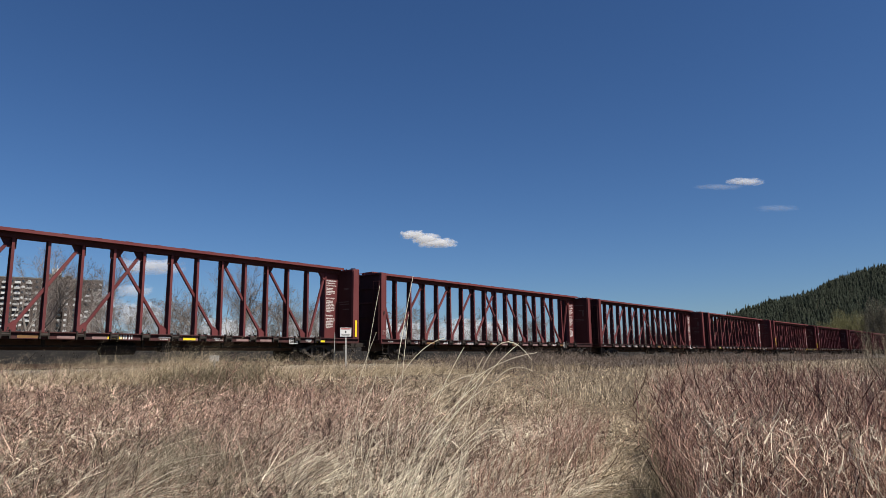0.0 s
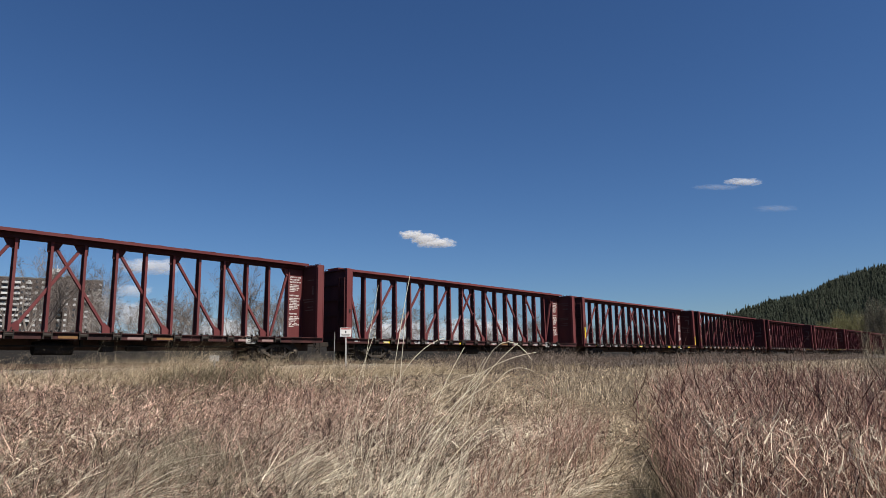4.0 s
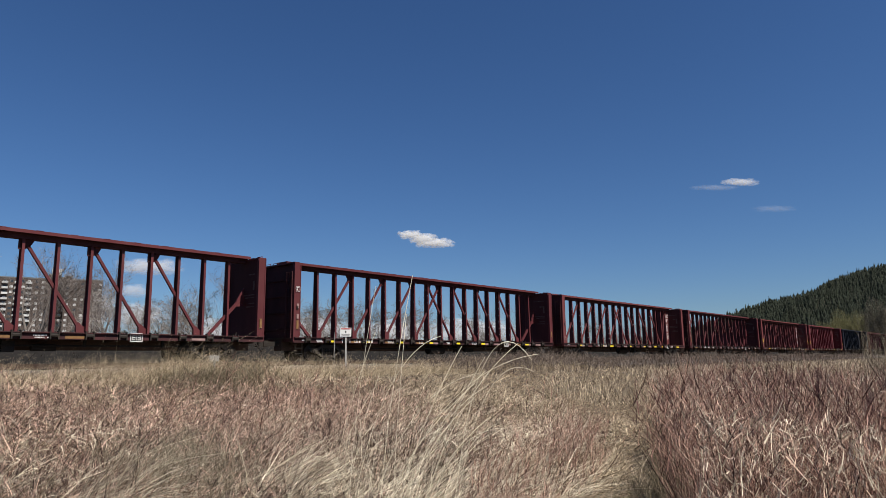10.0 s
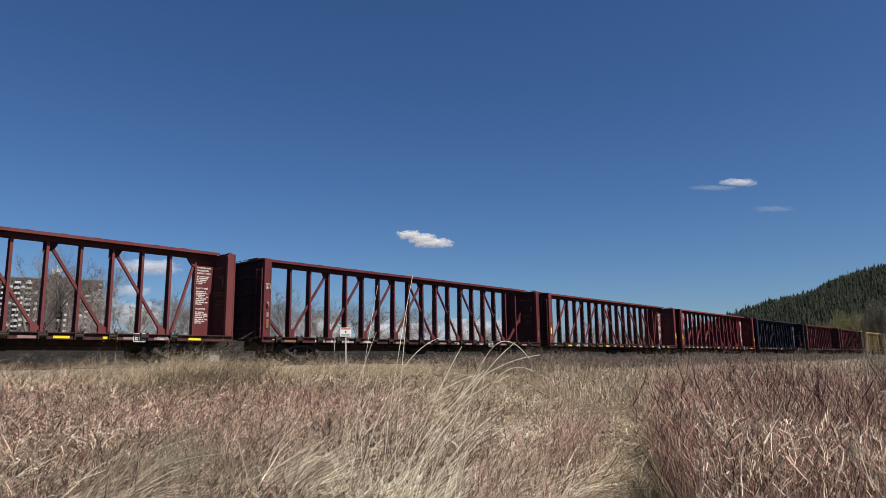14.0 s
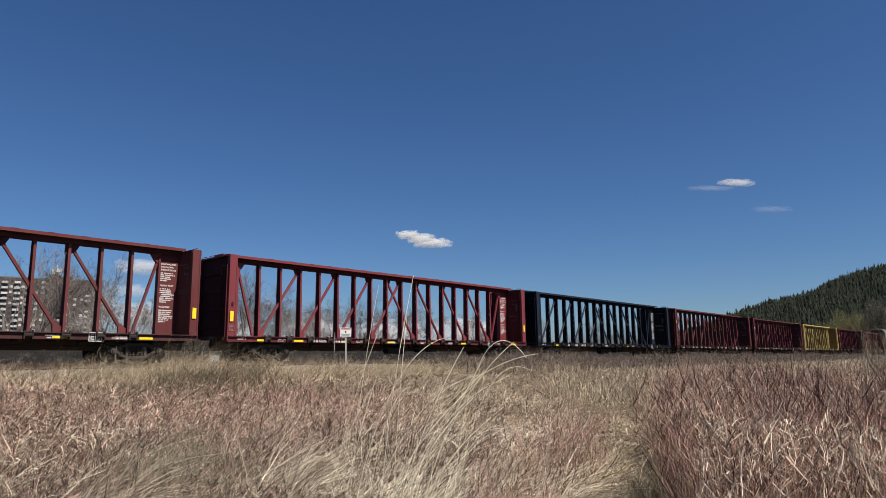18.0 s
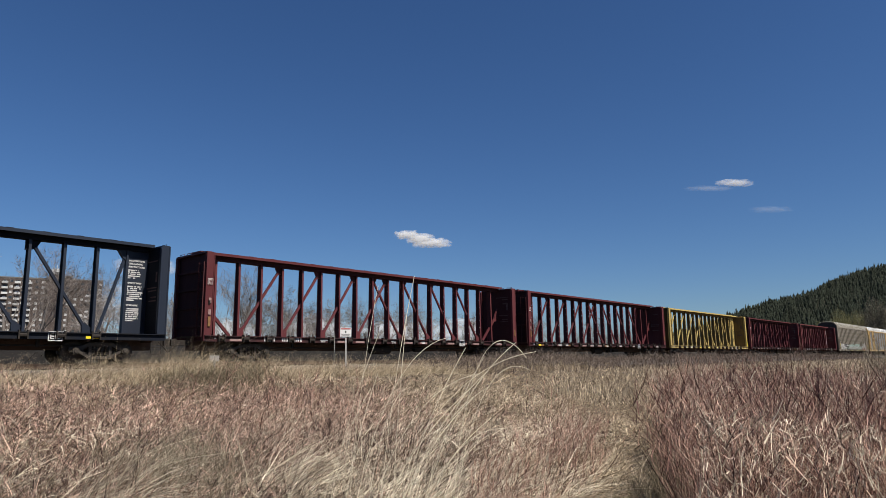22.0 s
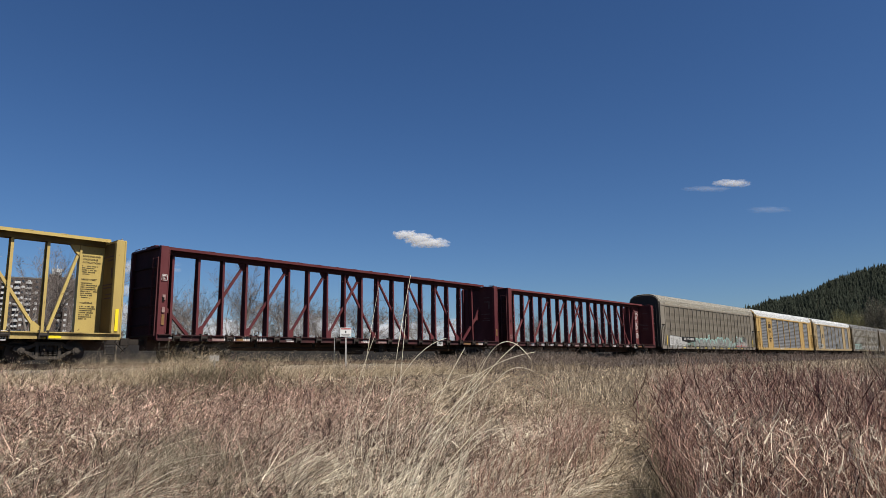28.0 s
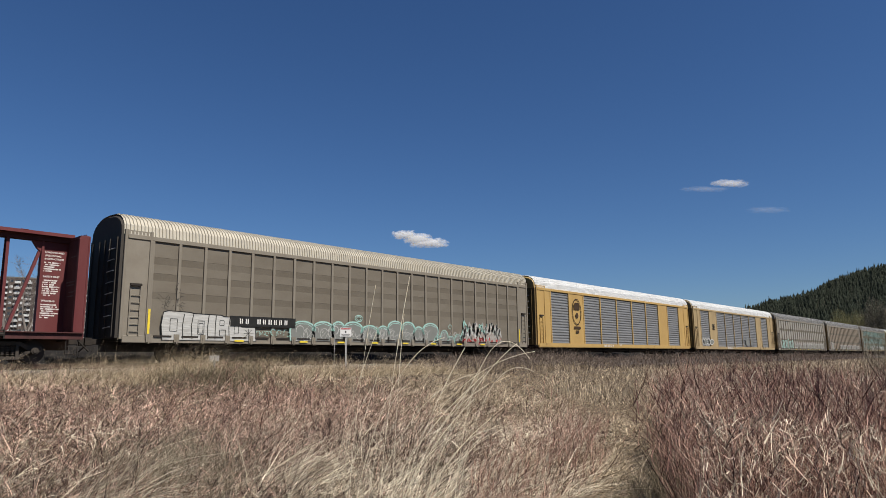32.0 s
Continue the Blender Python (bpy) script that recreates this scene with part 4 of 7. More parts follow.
        put_stroke(bm, [(x + r * math.cos(t0 + k * 0.7), z + r * math.sin(t0 + k * 0.7)) for k in range(rng.randint(5, 9))], y - 0.006, 0.022)
        x += rng.uniform(0.13, 0.2)
    part("teal_script", bm, TEAL_SPRAY, car, "small pale teal script")["kind"] = "stuff"
    bm = bmesh.new()
    for r in (0.16, 0.09):
        put_stroke(bm, [(x0 + 12.1 + r * 1.6 * math.cos(k * 0.4), 2.14 + r * math.sin(k * 0.4)) for k in range(17)], y - 0.006, 0.035)
    put_stroke(bm, [(x0 + 19.3 + 0.14 * math.cos(k * 0.4), 1.92 + 0.12 * math.sin(k * 0.4)) for k in range(14)], y - 0.006, 0.03)
    part("teal_swirl", bm, TEAL_SPRAY, car, "pale teal swirl")
    spiky = [(20.4, 0.95), (20.5, 1.35), (20.7, 1.3), (20.8, 1.85), (21.1, 1.6), (21.3, 2.0), (21.6, 1.7), (21.9, 2.05), (22.2, 1.75), (22.5, 2.0), (22.8, 1.7), (23.1, 1.95), (23.4, 1.75), (23.7, 1.9), (24.0, 1.4), (24.4, 0.95)]
    bm = bmesh.new()
    bm.faces.new([bm.verts.new((x0 + 20.1 + (x - 20.4) * 1.12, y, 0.95 + (z - 0.95) * 1.28)) for x, z in spiky])
    bmesh.ops.remove_doubles(bm, verts=bm.verts, dist=0.004)
    patch = part("spray_fill", bm, PALE_SPRAY, car, "spiky pale graffiti patch")
    patch["kind"] = "stuff"
    for name, material, count, thick, low, high, proud in (("black_linework", BLACK_PAINT, 13, 0.10, 1.1, 1.7, 0.004), ("pale_linework", WHITE_SPRAY, 46, 0.16, 1.05, 1.75, 0.009), ("teal_linework", TEAL_SPRAY, 24, 0.10, 1.5, 2.0, 0.006), ("red_linework", RED_PRINT, 22, 0.07, 0.97, 1.15, 0.011)):
        bm = bmesh.new()
        for i in range(count):
            x, z = x0 + rng.uniform(20.4, 24.1), rng.uniform(low, high)
            tall = {"red_linework": 0.2, "pale_linework": 0.6}.get(name, 0.4)
            put_stroke(bm, [(x, z), (x + rng.uniform(-0.1, 0.25), z + rng.uniform(0.15, tall)), (x + rng.uniform(0.0, 0.35), z + rng.uniform(-0.1, 0.2))], y - proud, thick * rng.uniform(0.4, 1.0))
        part(name, bm, material, patch)["kind"] = "stuff"


def put_tags(car, rng, x0, x1, material, low=1.0, high=1.9):
    y = -RACK_SIDE - 0.09
    at = x0
    i = 0
    while at < x1:
        w = rng.uniform(0.5, 1.1)
        spray_blob(bubble(at + w / 2, (low + high) / 2, w * 1.1, (high - low) * rng.uniform(0.7, 1.05), rng, 14), y - 0.001 * (i % 5), material, car, thick=0.09, fill=GREY_SPRAY if i % 2 else None)
        at += w
        i += 1


def auto_rack(style, label, seed):
    rng = random.Random(seed)
    car = tagged(new("auto_rack_car"), label, "rail car", "cars of the freight train")
    frame_mat = {"grey": LIGHT_FRAME, "yellow": RACK_YELLOW, "faded": RACK_FADED, "tan": LIGHT_FRAME, "brown": RACK_FRAME, "teal": LIGHT_FRAME}[style]
    sheet_mat = {"grey": GALVANISED, "yellow": STEEL_PANEL, "faded": STEEL_PANEL, "tan": LIGHT_PANEL, "brown": BROWN_PANEL, "teal": TEAL_PANEL}[style]
    roof_mat = {"grey": RACK_ROOF, "yellow": WHITE_ROOF, "faded": WHITE_ROOF, "tan": GREY_ROOF, "brown": GREY_ROOF, "teal": GREY_ROOF}[style]
    part("underframe", shared("rack_under", rack_underframe), None, car, "black underframe")
    part("roof", shared(("rack_roof", style), lambda: rack_roof_mesh(roof_mat)), None, car, {"grey": "ribbed beige steel roof", "yellow": "ribbed white steel roof", "faded": "ribbed white steel roof"}.get(style, "ribbed grey steel roof"))
    for at in (pose(-RACK_HALF - 0.05, 0, 0), pose(RACK_HALF + 0.05, 0, 0, rz=180)):
        door = part("end_door", shared(("rack_end", style), lambda: rack_end_mesh(DULL_STEEL if style == "grey" else DARK_YELLOW)), None, car, "dark end doors" if style == "grey" else "dark yellow end doors", at=at)
        part("hand_grips", shared("rack_grips", rack_grips), None, door, "pale hand grips")
        for y in (-1.2, -0.5, 0.0, 0.5, 1.2):
            part("door_rib", shared(("door_rib", style), lambda: (lambda bm: (put_box(bm, -0.045, 0.0, -0.03, 0.03, 1.0, EAVE - 0.08), mesh_of("door_rib", bm, DULL_STEEL if style == "grey" else DARK_YELLOW))[1])(bmesh.new())), None, door, at=pose(0, y, 0))
        part("end_hood", shared(("rack_hood", style), lambda: rack_hood_mesh(DULL_STEEL if style == "grey" else frame_mat)), None, car, at=at)

    def sill():
        bm = bmesh.new()
        put_box(bm, -RACK_HALF + 0.2, RACK_HALF - 0.2, -RACK_SIDE - 0.055, -RACK_SIDE + 0.045, 0.77, 1.05)
        return mesh_of("lower_rail", bm, frame_mat, 0.012)

    def eave():
        bm = bmesh.new()
        put_box(bm, -RACK_HALF + 0.2, RACK_HALF - 0.2, -RACK_SIDE - 0.07, -RACK_SIDE + 0.07, EAVE - 0.14, EAVE + 0.04)
        return mesh_of("eave_rail", bm, frame_mat, 0.012)
    for turn in (0, 180):
        part("lower_rail", shared(("rack_sill", style), sill), None, car, at=pose(0, 0, 0, rz=turn))
        part("eave_rail", shared(("rack_eave", style), eave), None, car, at=pose(0, 0, 0, rz=turn))

    def end_bay():
        bm = bmesh.new()
        put_box(bm, -0.53, 0.53, -0.03, 0.03, 0.9, EAVE + 0.2)
        return mesh_of("end_bay", bm, frame_mat)

    def end_post():
        bm = bmesh.new()
        put_box(bm, -0.055, 0.055, -0.075, 0.05, 0.9, EAVE + 0.22)
        return mesh_of("end_post", bm, frame_mat, 0.012)
    bay_end, bay_post = shared(("rack_bay", style), end_bay), shared(("rack_end_post", style), end_post)
    for s in (-1, 1):
        for side in (-1, 1):
            turn = 0 if side < 0 else 180
            bay = part("end_bay", bay_end, None, car, at=pose(s * (RACK_HALF - 0.62), side * RACK_SIDE, 0, rz=turn))
            part("end_post", bay_post, None, bay, at=pose(-0.50, 0, 0))
            part("end_post", bay_post, None, bay, at=pose(0.50, 0, 0))
    part("ladder", shared(("rack_ladder", style), lambda: rack_ladder(frame_mat, 6)), None, car, at=pose(-RACK_HALF + 0.6, -RACK_SIDE - 0.03, 0))
    part("ladder", shared(("rack_ladder", style), lambda: rack_ladder(frame_mat, 6)), None, car, at=pose(RACK_HALF - 0.6, -RACK_SIDE - 0.03, 0))

    bm = bmesh.new()
    put_box(bm, -0.22, 0.22, -0.10, 0.0, 0, 0.09)
    bar = mesh_of("grab_bar", bm, BLACK_STEEL)
    for x in (-RACK_HALF + 0.6, RACK_HALF - 0.6):
        part("grab_bar", bar, None, car, "dark grab bar", at=pose(x, -RACK_SIDE - 0.03, 2.98))

    def post(w, material):
        bm = bmesh.new()
        put_box(bm, -w / 2, w / 2, -0.07, 0.04, 0.95, EAVE - 0.1)
        return mesh_of("post", bm, material, 0.012)
    span0, span1 = -RACK_HALF + 1.2, RACK_HALF - 1.2
    if style in ("yellow", "faded"):
        edges = [1.9, 4.45, 6.6, 9.3, 12.1, 14.9, 17.7, 20.4, 22.4, 25.1, 26.4]
        solid = {1, 7, 9}
        for i, (a, b) in enumerate(zip(edges, edges[1:])):
            for s in (-1, 1):
                x, w = (a + b) / 2 - RACK_HALF, b - a
                turn = 0 if s < 0 else 180
                if i in solid:
                    def flat(w=w):
                        bm = bmesh.new()
                        put_box(bm, -w / 2, w / 2, -0.035, 0.04, 0.98, EAVE - 0.08)
                        return mesh_of("solid_panel", bm, frame_mat)
                    part("solid_panel", shared(("flat", style, i), flat), None, car, "yellow painted panel", at=pose(x, s * RACK_SIDE, 0, rz=turn))
                else:
                    part("side_panel", shared(("corr", round(w, 2)), lambda w=w: corrugated_panel(w - 0.1, 1.08, EAVE - 0.2, STEEL_PANEL, None)), None, car, "ribbed grey steel panel", at=pose(x, s * RACK_SIDE, 0, rz=turn))
        for x in edges:
            for s in (-1, 1):
                part("post", shared(("rack_post", style), lambda: post(0.12, frame_mat)), None, car, at=pose(x - RACK_HALF, s * RACK_SIDE, 0, rz=0 if s < 0 else 180))
        bm = bmesh.new()
        put_box(bm, -RACK_HALF + 1.1, -RACK_HALF + 1.9, -RACK_SIDE - 0.035, -RACK_SIDE + 0.03, 0.98, EAVE - 0.08)
        part("solid_panel", bm, frame_mat, car, "yellow painted panel")
        bm = bmesh.new()
        put_box(bm, -RACK_HALF + 0.2, RACK_HALF - 0.2, -RACK_SIDE - 0.075, -RACK_SIDE + 0.02, 0.82, 1.08)
        part("lower_sill", bm, frame_mat, car, "dented yellow sill")
        if seed % 2 == 0:
            x, z = 5.5 - RACK_HALF, 3.5
            emblem = part("emblem", oval_ring(0.68, 1.0, 0.075, 0), EMBLEM_BROWN, car, "black oval emblem", at=pose(x, -RACK_SIDE - 0.085, z))
            bm = bmesh.new()
            put_plate(bm, [(-0.42, 0.15), (0.42, 0.15), (0.42, 0.5), (0.25, 0.68), (-0.25, 0.68), (-0.42, 0.5)], -0.004, 0)
            put_plate(bm, [(-0.12, -0.5), (0.12, -0.5), (0.22, -0.25), (0.08, -0.1), (-0.08, -0.1), (-0.22, -0.25)], -0.004, 0)
            put_plate(bm, [(-0.5, -1.3), (0.5, -1.3), (0.45, -1.12), (-0.45, -1.12)], -0.004, 0)
            put_box(bm, -0.22, 0.22, -0.004, 0, -1.62, -1.42)
            part("emblem_shapes", bm, EMBLEM_BROWN, emblem)
        else:
            bm = bmesh.new()
            for i in range(4):
                put_box(bm, -0.35, 0.35, -0.004, 0, 3.3 + i * 0.16, 3.38 + i * 0.16)
            part("faded_paint", bm, BLACK_PAINT, car, "faded dark marks", at=pose(5.5 - RACK_HALF, -RACK_SIDE - 0.085, -0.4))
            put_tags(car, rng, -RACK_HALF + 2.0, -RACK_HALF + 4.3, WHITE_SPRAY, 1.2, 1.9)
            put_tags(car, rng, -RACK_HALF + 14.9, -RACK_HALF + 18.8, STEEL_PANEL, 1.1, 2.2)
        bm = bmesh.new()
        for i in range(3):
            put_box(bm, 12.3 + i * 0.12 - RACK_HALF, 12.35 + i * 0.12 - RACK_HALF, -RACK_SIDE - 0.09, -RACK_SIDE - 0.085, 0.98, 1.12)
        rows = random.Random(seed)
        for i in range(6):
            mark_bar(bm, 9.6 + i * 0.28 - RACK_HALF, 0.88, 0.2, 0.17, -RACK_SIDE - 0.09, rows)
        part("car_mark", bm, WHITE_PAINT, car, "white painted marks")["kind"] = "stuff"
    else:
        n = 22
        w = (span1 - span0) / n
        sheet = shared(("sheet", style), lambda: corrugated_panel(w - 0.06, 1.0, EAVE - 0.1, sheet_mat, (2.65, 3.4, 4.05) if style == "grey" else (2.2, 3.6)))
        upright = shared(("upright", style), lambda: post(0.13, frame_mat))
        for i in range(n + 1):
            for s in (-1, 1):
                turn = 0 if s < 0 else 180
                part("post", upright, None, car, at=pose(span0 + i * w, s * RACK_SIDE, 0, rz=turn))
                if i < n:
                    part("side_panel", sheet, None, car, at=pose(span0 + (i + 0.5) * w, s * RACK_SIDE, 0, rz=turn))

        def bracket():
            bm = bmesh.new()
            put_box(bm, -0.11, 0.11, -0.12, 0.02, 0.80, 1.12)
            put_box(bm, -0.03, 0.03, -0.14, 0.0, 0.74, 1.0)
            return mesh_of("bracket", bm, frame_mat)

        def slot():
            bm = bmesh.new()
            put_box(bm, -0.36, 0.36, -0.10, 0.0, 1.0, 1.07)
            return mesh_of("sill_slot", bm, BLACK_STEEL)
        for i in range(n + 1):
            part("bracket", shared(("bracket", style), bracket), None, car, at=pose(span0 + i * w, -RACK_SIDE, 0))
            if i < n:
                part("sill_slot", shared("sill_slot", slot), None, car, "dark ledge", at=pose(span0 + (i + 0.5) * w, -RACK_SIDE, 0))
        strip = shared("rack_strip", lambda: marker_mesh(0.45, 0.075, FADED_YELLOW))
        for i in (3, 6, 8, 10, 12, 14, 16, 18):
            part("reflector", strip, None, car, "yellow reflective strip", at=pose(span0 + (i + 0.5) * w, -RACK_SIDE - 0.1, 0.86))
        tall = shared("rack_tall", lambda: marker_mesh(0.09, 1.0, FADED_YELLOW))
        if style == "grey":
            part("reflector", tall, None, car, "yellow reflective strip", at=pose(span0 - 0.03, -RACK_SIDE - 0.1, 1.1))
            part("reflector", tall, None, car, "yellow reflective strip", at=pose(span1 + 0.03, -RACK_SIDE - 0.1, 0.95))
            bm = bmesh.new()
            put_box(bm, 4.75 - RACK_HALF, 8.15 - RACK_HALF, -RACK_SIDE - 0.105, -RACK_SIDE - 0.075, 1.53, 1.98)
            board = part("number_board", bm, BLACK_PAINT, car, "black number board")
            bm = bmesh.new()
            at = 5.2 - RACK_HALF
            for count in (2, 6):
                for i in range(count):
                    mark_bar(bm, at, 1.65, 0.19, 0.22, -RACK_SIDE - 0.107, rng)
                    at += 0.29
                at += 0.3
            part("board_mark", bm, WHITE_PAINT, board, "white painted marks")["kind"] = "stuff"
            put_graffiti_long(car, rng)
            bm = bmesh.new()
            for i in range(22):
                x = rng.uniform(1.6, 2.5) - RACK_HALF
                z = 2.75 + rng.uniform(-0.5, 0.5)
                put_beam(bm, (x, -RACK_SIDE - 0.085, z), (x + rng.uniform(-0.3, 0.3), -RACK_SIDE - 0.085, z + rng.uniform(-0.2, 0.2)), 0.012, 0.006)
            part("scrawl", bm, DULL_STEEL, car, "thin dark scrawl")
        else:
            put_tags(car, rng, -RACK_HALF + 1.6, -RACK_HALF + (7.0 if style == "tan" else 3.5), TEAL_SPRAY if style == "tan" else WHITE_SPRAY, 1.0, 2.2)
            put_tags(car, rng, -RACK_HALF + 8.0, RACK_HALF - 3.0, WHITE_SPRAY, 1.0, 1.8)
    put_truck(car, -9.9)
    put_truck(car, 9.9)
    put_couplers(car, RACK_HALF)
    return car


CARS = []      # (car, x of its middle when the clip starts)


def build_train():
    brown = "weathered oxide-red centre-beam flat car, empty, rolling on the track"
    dark = "dull maroon centre-beam flat car with braced open ends, empty"
    every = lambda a, b, step: [a + step * i for i in range(int((b - a) / step) + 1)]
    rows = [
        (0.31, "panel", "oxide", brown, (-1.0, (4,)), (-0.9, 2.1, 8.9), "headed", (0, 2)),
        (24.65, "panel", "oxide", brown, (-6.0, (3, 3, 3)), (), "headed", (0, 0)),
        (48.80, "panel", "oxide", brown, (-7.0, (4, 5)), (), "headed", (0, 0)),
        (73.03, "panel", "oxide", brown, (-6.0, (4, 5)), (-8.5, -2.2), "headed", (0, 0)),
        (96.98, "panel", "oxide", brown, (-7.2, (3, 4)), (-9.3, -1.5, 4.6, 7.1, 9.4), "headed", (2, 2)),
        (121.08, "open", "maroon", dark, (-8.4, (3, 6)), (-10.3,), "", (0, 0)),
        (145.42, "open", "maroon", dark, (-8.4, (3, 6)), every(-9.2, 9.6, 2.45), "", (0, 0)),
        (169.62, "panel", "oxide", brown, (-7.0, (2, 3, 3)), (-9.0, -5.6, -3.9, -0.6, 2.5, 4.5, 6.2, 9.6), "headed", (0, 0)),
        (193.87, "open", "maroon", dark, (-8.4, (3, 6)), (), "", (0, 0)),
        (217.89, "panel", "oxide", brown, (-7.6, (2, 2, 3)), (-8.6, -2.9, 1.4, 6.1, 9.2), "headed", (1, 1)),
        (242.00, "panel", "red", "faded bright-red centre-beam flat car, empty, with yellow strips", (-7.0, (4, 6)), (-9.6, -7.6, -4.6, -1.5, 1.6, 4.7, 9.9), "headed", (1, 1)),
        (266.24, "panel", "blue", "dark navy-blue centre-beam flat car, empty, with white marks", (-7.4, (4, 3, 3)), (-9.0, -5.6, 2.6, 8.6), "headed", (0, 0)),
        (290.61, "open", "maroon", dark, (-8.4, (3, 6)), (), "", (0, 0)),
        (314.86, "open", "maroon", dark, (-8.4, (3, 6)), (-10.2,), "", (0, 0)),
        (338.81, "panel", "yellow", "bright yellow centre-beam flat car with rust stains, empty", (-8.2, (4, 5)), every(-9.2, 9.6, 2.6), "headed", (0, 2)),
        (362.94, "open", "maroon", dark, (-8.4, (3, 6)), (), "", (0, 0)),
        (386.89, "panel", "oxide", brown, (-8.3, (2, 5)), (), "headed", (0, 0)),
    ]
    for i, (left, kind, paint, label, mark, yellow, text, tall) in enumerate(rows):
        CARS.append((centerbeam(kind, paint, label, 100 + i, mark, yellow, text, tall), left + HALF))
    racks = [
        (410.75, "grey", "dusty beige enclosed auto rack car with graffiti along its sides", 200),
        (439.40, "yellow", "yellow auto rack car with grey ribbed panels and white roof", 202),
        (468.30, "faded", "faded yellow auto rack car with grey panels and white roof", 203),
        (497.60, "tan", "dusty grey auto rack car with teal graffiti", 204),
        (526.90, "brown", "brown dusty auto rack car with a grey roof", 205),
        (556.30, "teal", "faded teal auto rack car with a grey roof", 206),
        (585.40, "faded", "faded yellow auto rack car with grey panels and white roof", 207),
        (614.50, "grey", "dusty beige enclosed auto rack car with graffiti along its sides", 208),
    ]
    for left, style, label, seed in racks:
        CARS.append((auto_rack(style, label, seed), left + RACK_HALF))


build_train()


# ---- plants ----
RNG = np.random.default_rng(11)


def ribbons(base, way, length, sag, width, levels=(0.0, 0.4, 0.75, 1.0), kink=0.0):
    """Arrays for thin tapering blades: base (n, 3), way (n, 3) unit, sag (n, 3) added by the square of the way along."""
    n = len(base)
    turn = RNG.uniform(0, 2 * np.pi, n)
    face = np.stack([np.cos(turn), np.sin(turn), RNG.uniform(-0.3, 0.3, n)], -1)
    face -= way * np.sum(face * way, -1, keepdims=True)
    face /= np.linalg.norm(face, axis=-1, keepdims=True) + 1e-9
    rows = []
    for i, t in enumerate(levels):
        c = base + way * (length * t)[:, None] + sag * (length * t * t)[:, None]
        if kink and i:
            c = c + RNG.normal(0, kink, (n, 3)) * length[:, None]
        w = (width * (1 - 0.75 * t) * 0.5)[:, None]
        if i < len(levels) - 1:
            rows += [c - face * w, c + face * w]
        else:
            rows.append(c)
    k = len(rows)
    v = np.stack(rows, 1).reshape(-1, 3)
    o = np.arange(n) * k
    quads = [np.stack([o + 2 * i, o + 2 * i + 1, o + 2 * i + 3, o + 2 * i + 2], -1) for i in range(len(levels) - 2)]
    e = 2 * (len(levels) - 2)
    tris = np.stack([o + e, o + e + 1, o + e + 2], -1)
    return v, quads, tris


def join(blocks):
    v, q, t, at = [], [], [], 0
    for a, b, c in blocks:
        v.append(a), q.extend(x + at for x in b), t.append(c + at)
        at += len(a)
    return np.concatenate(v), [np.concatenate(q), np.concatenate(t)]


def ribbon_mesh(name, blocks, material):
    v, f = join(blocks)
    return raw_mesh(name, v, f, material)


def unit(v):
    return v / (np.linalg.norm(v, axis=-1, keepdims=True) + 1e-9)


def sector(n, a0, a1, r0, r1, power=0.0):
    """Points over the field, thinning out with the distance."""
    a = np.radians(RNG.uniform(a0, a1, n))
    u = RNG.random(n)
    r = r0 * (r1 / r0) ** u if power == 0 else np.sqrt(r0 ** 2 + u * (r1 ** 2 - r0 ** 2))
    return r * np.cos(a), r * np.sin(a), r, np.degrees(a)


def patchy(x, y, scale, seed):
    """A smooth value from 0 to 1 over the field."""
    k = np.random.default_rng(seed).uniform(0.5, 1.6, (6, 3))
    s = sum(np.sin(x * scale * a * (1 if i % 2 else -1) + y * scale * b + c * 9) for i, (a, b, c) in enumerate(k))
    return np.clip(0.5 + s / 5.0, 0, 1)


# the camera's right, so that plants lean across its view
LEAN = np.array([0.66, -0.75, 0.0])


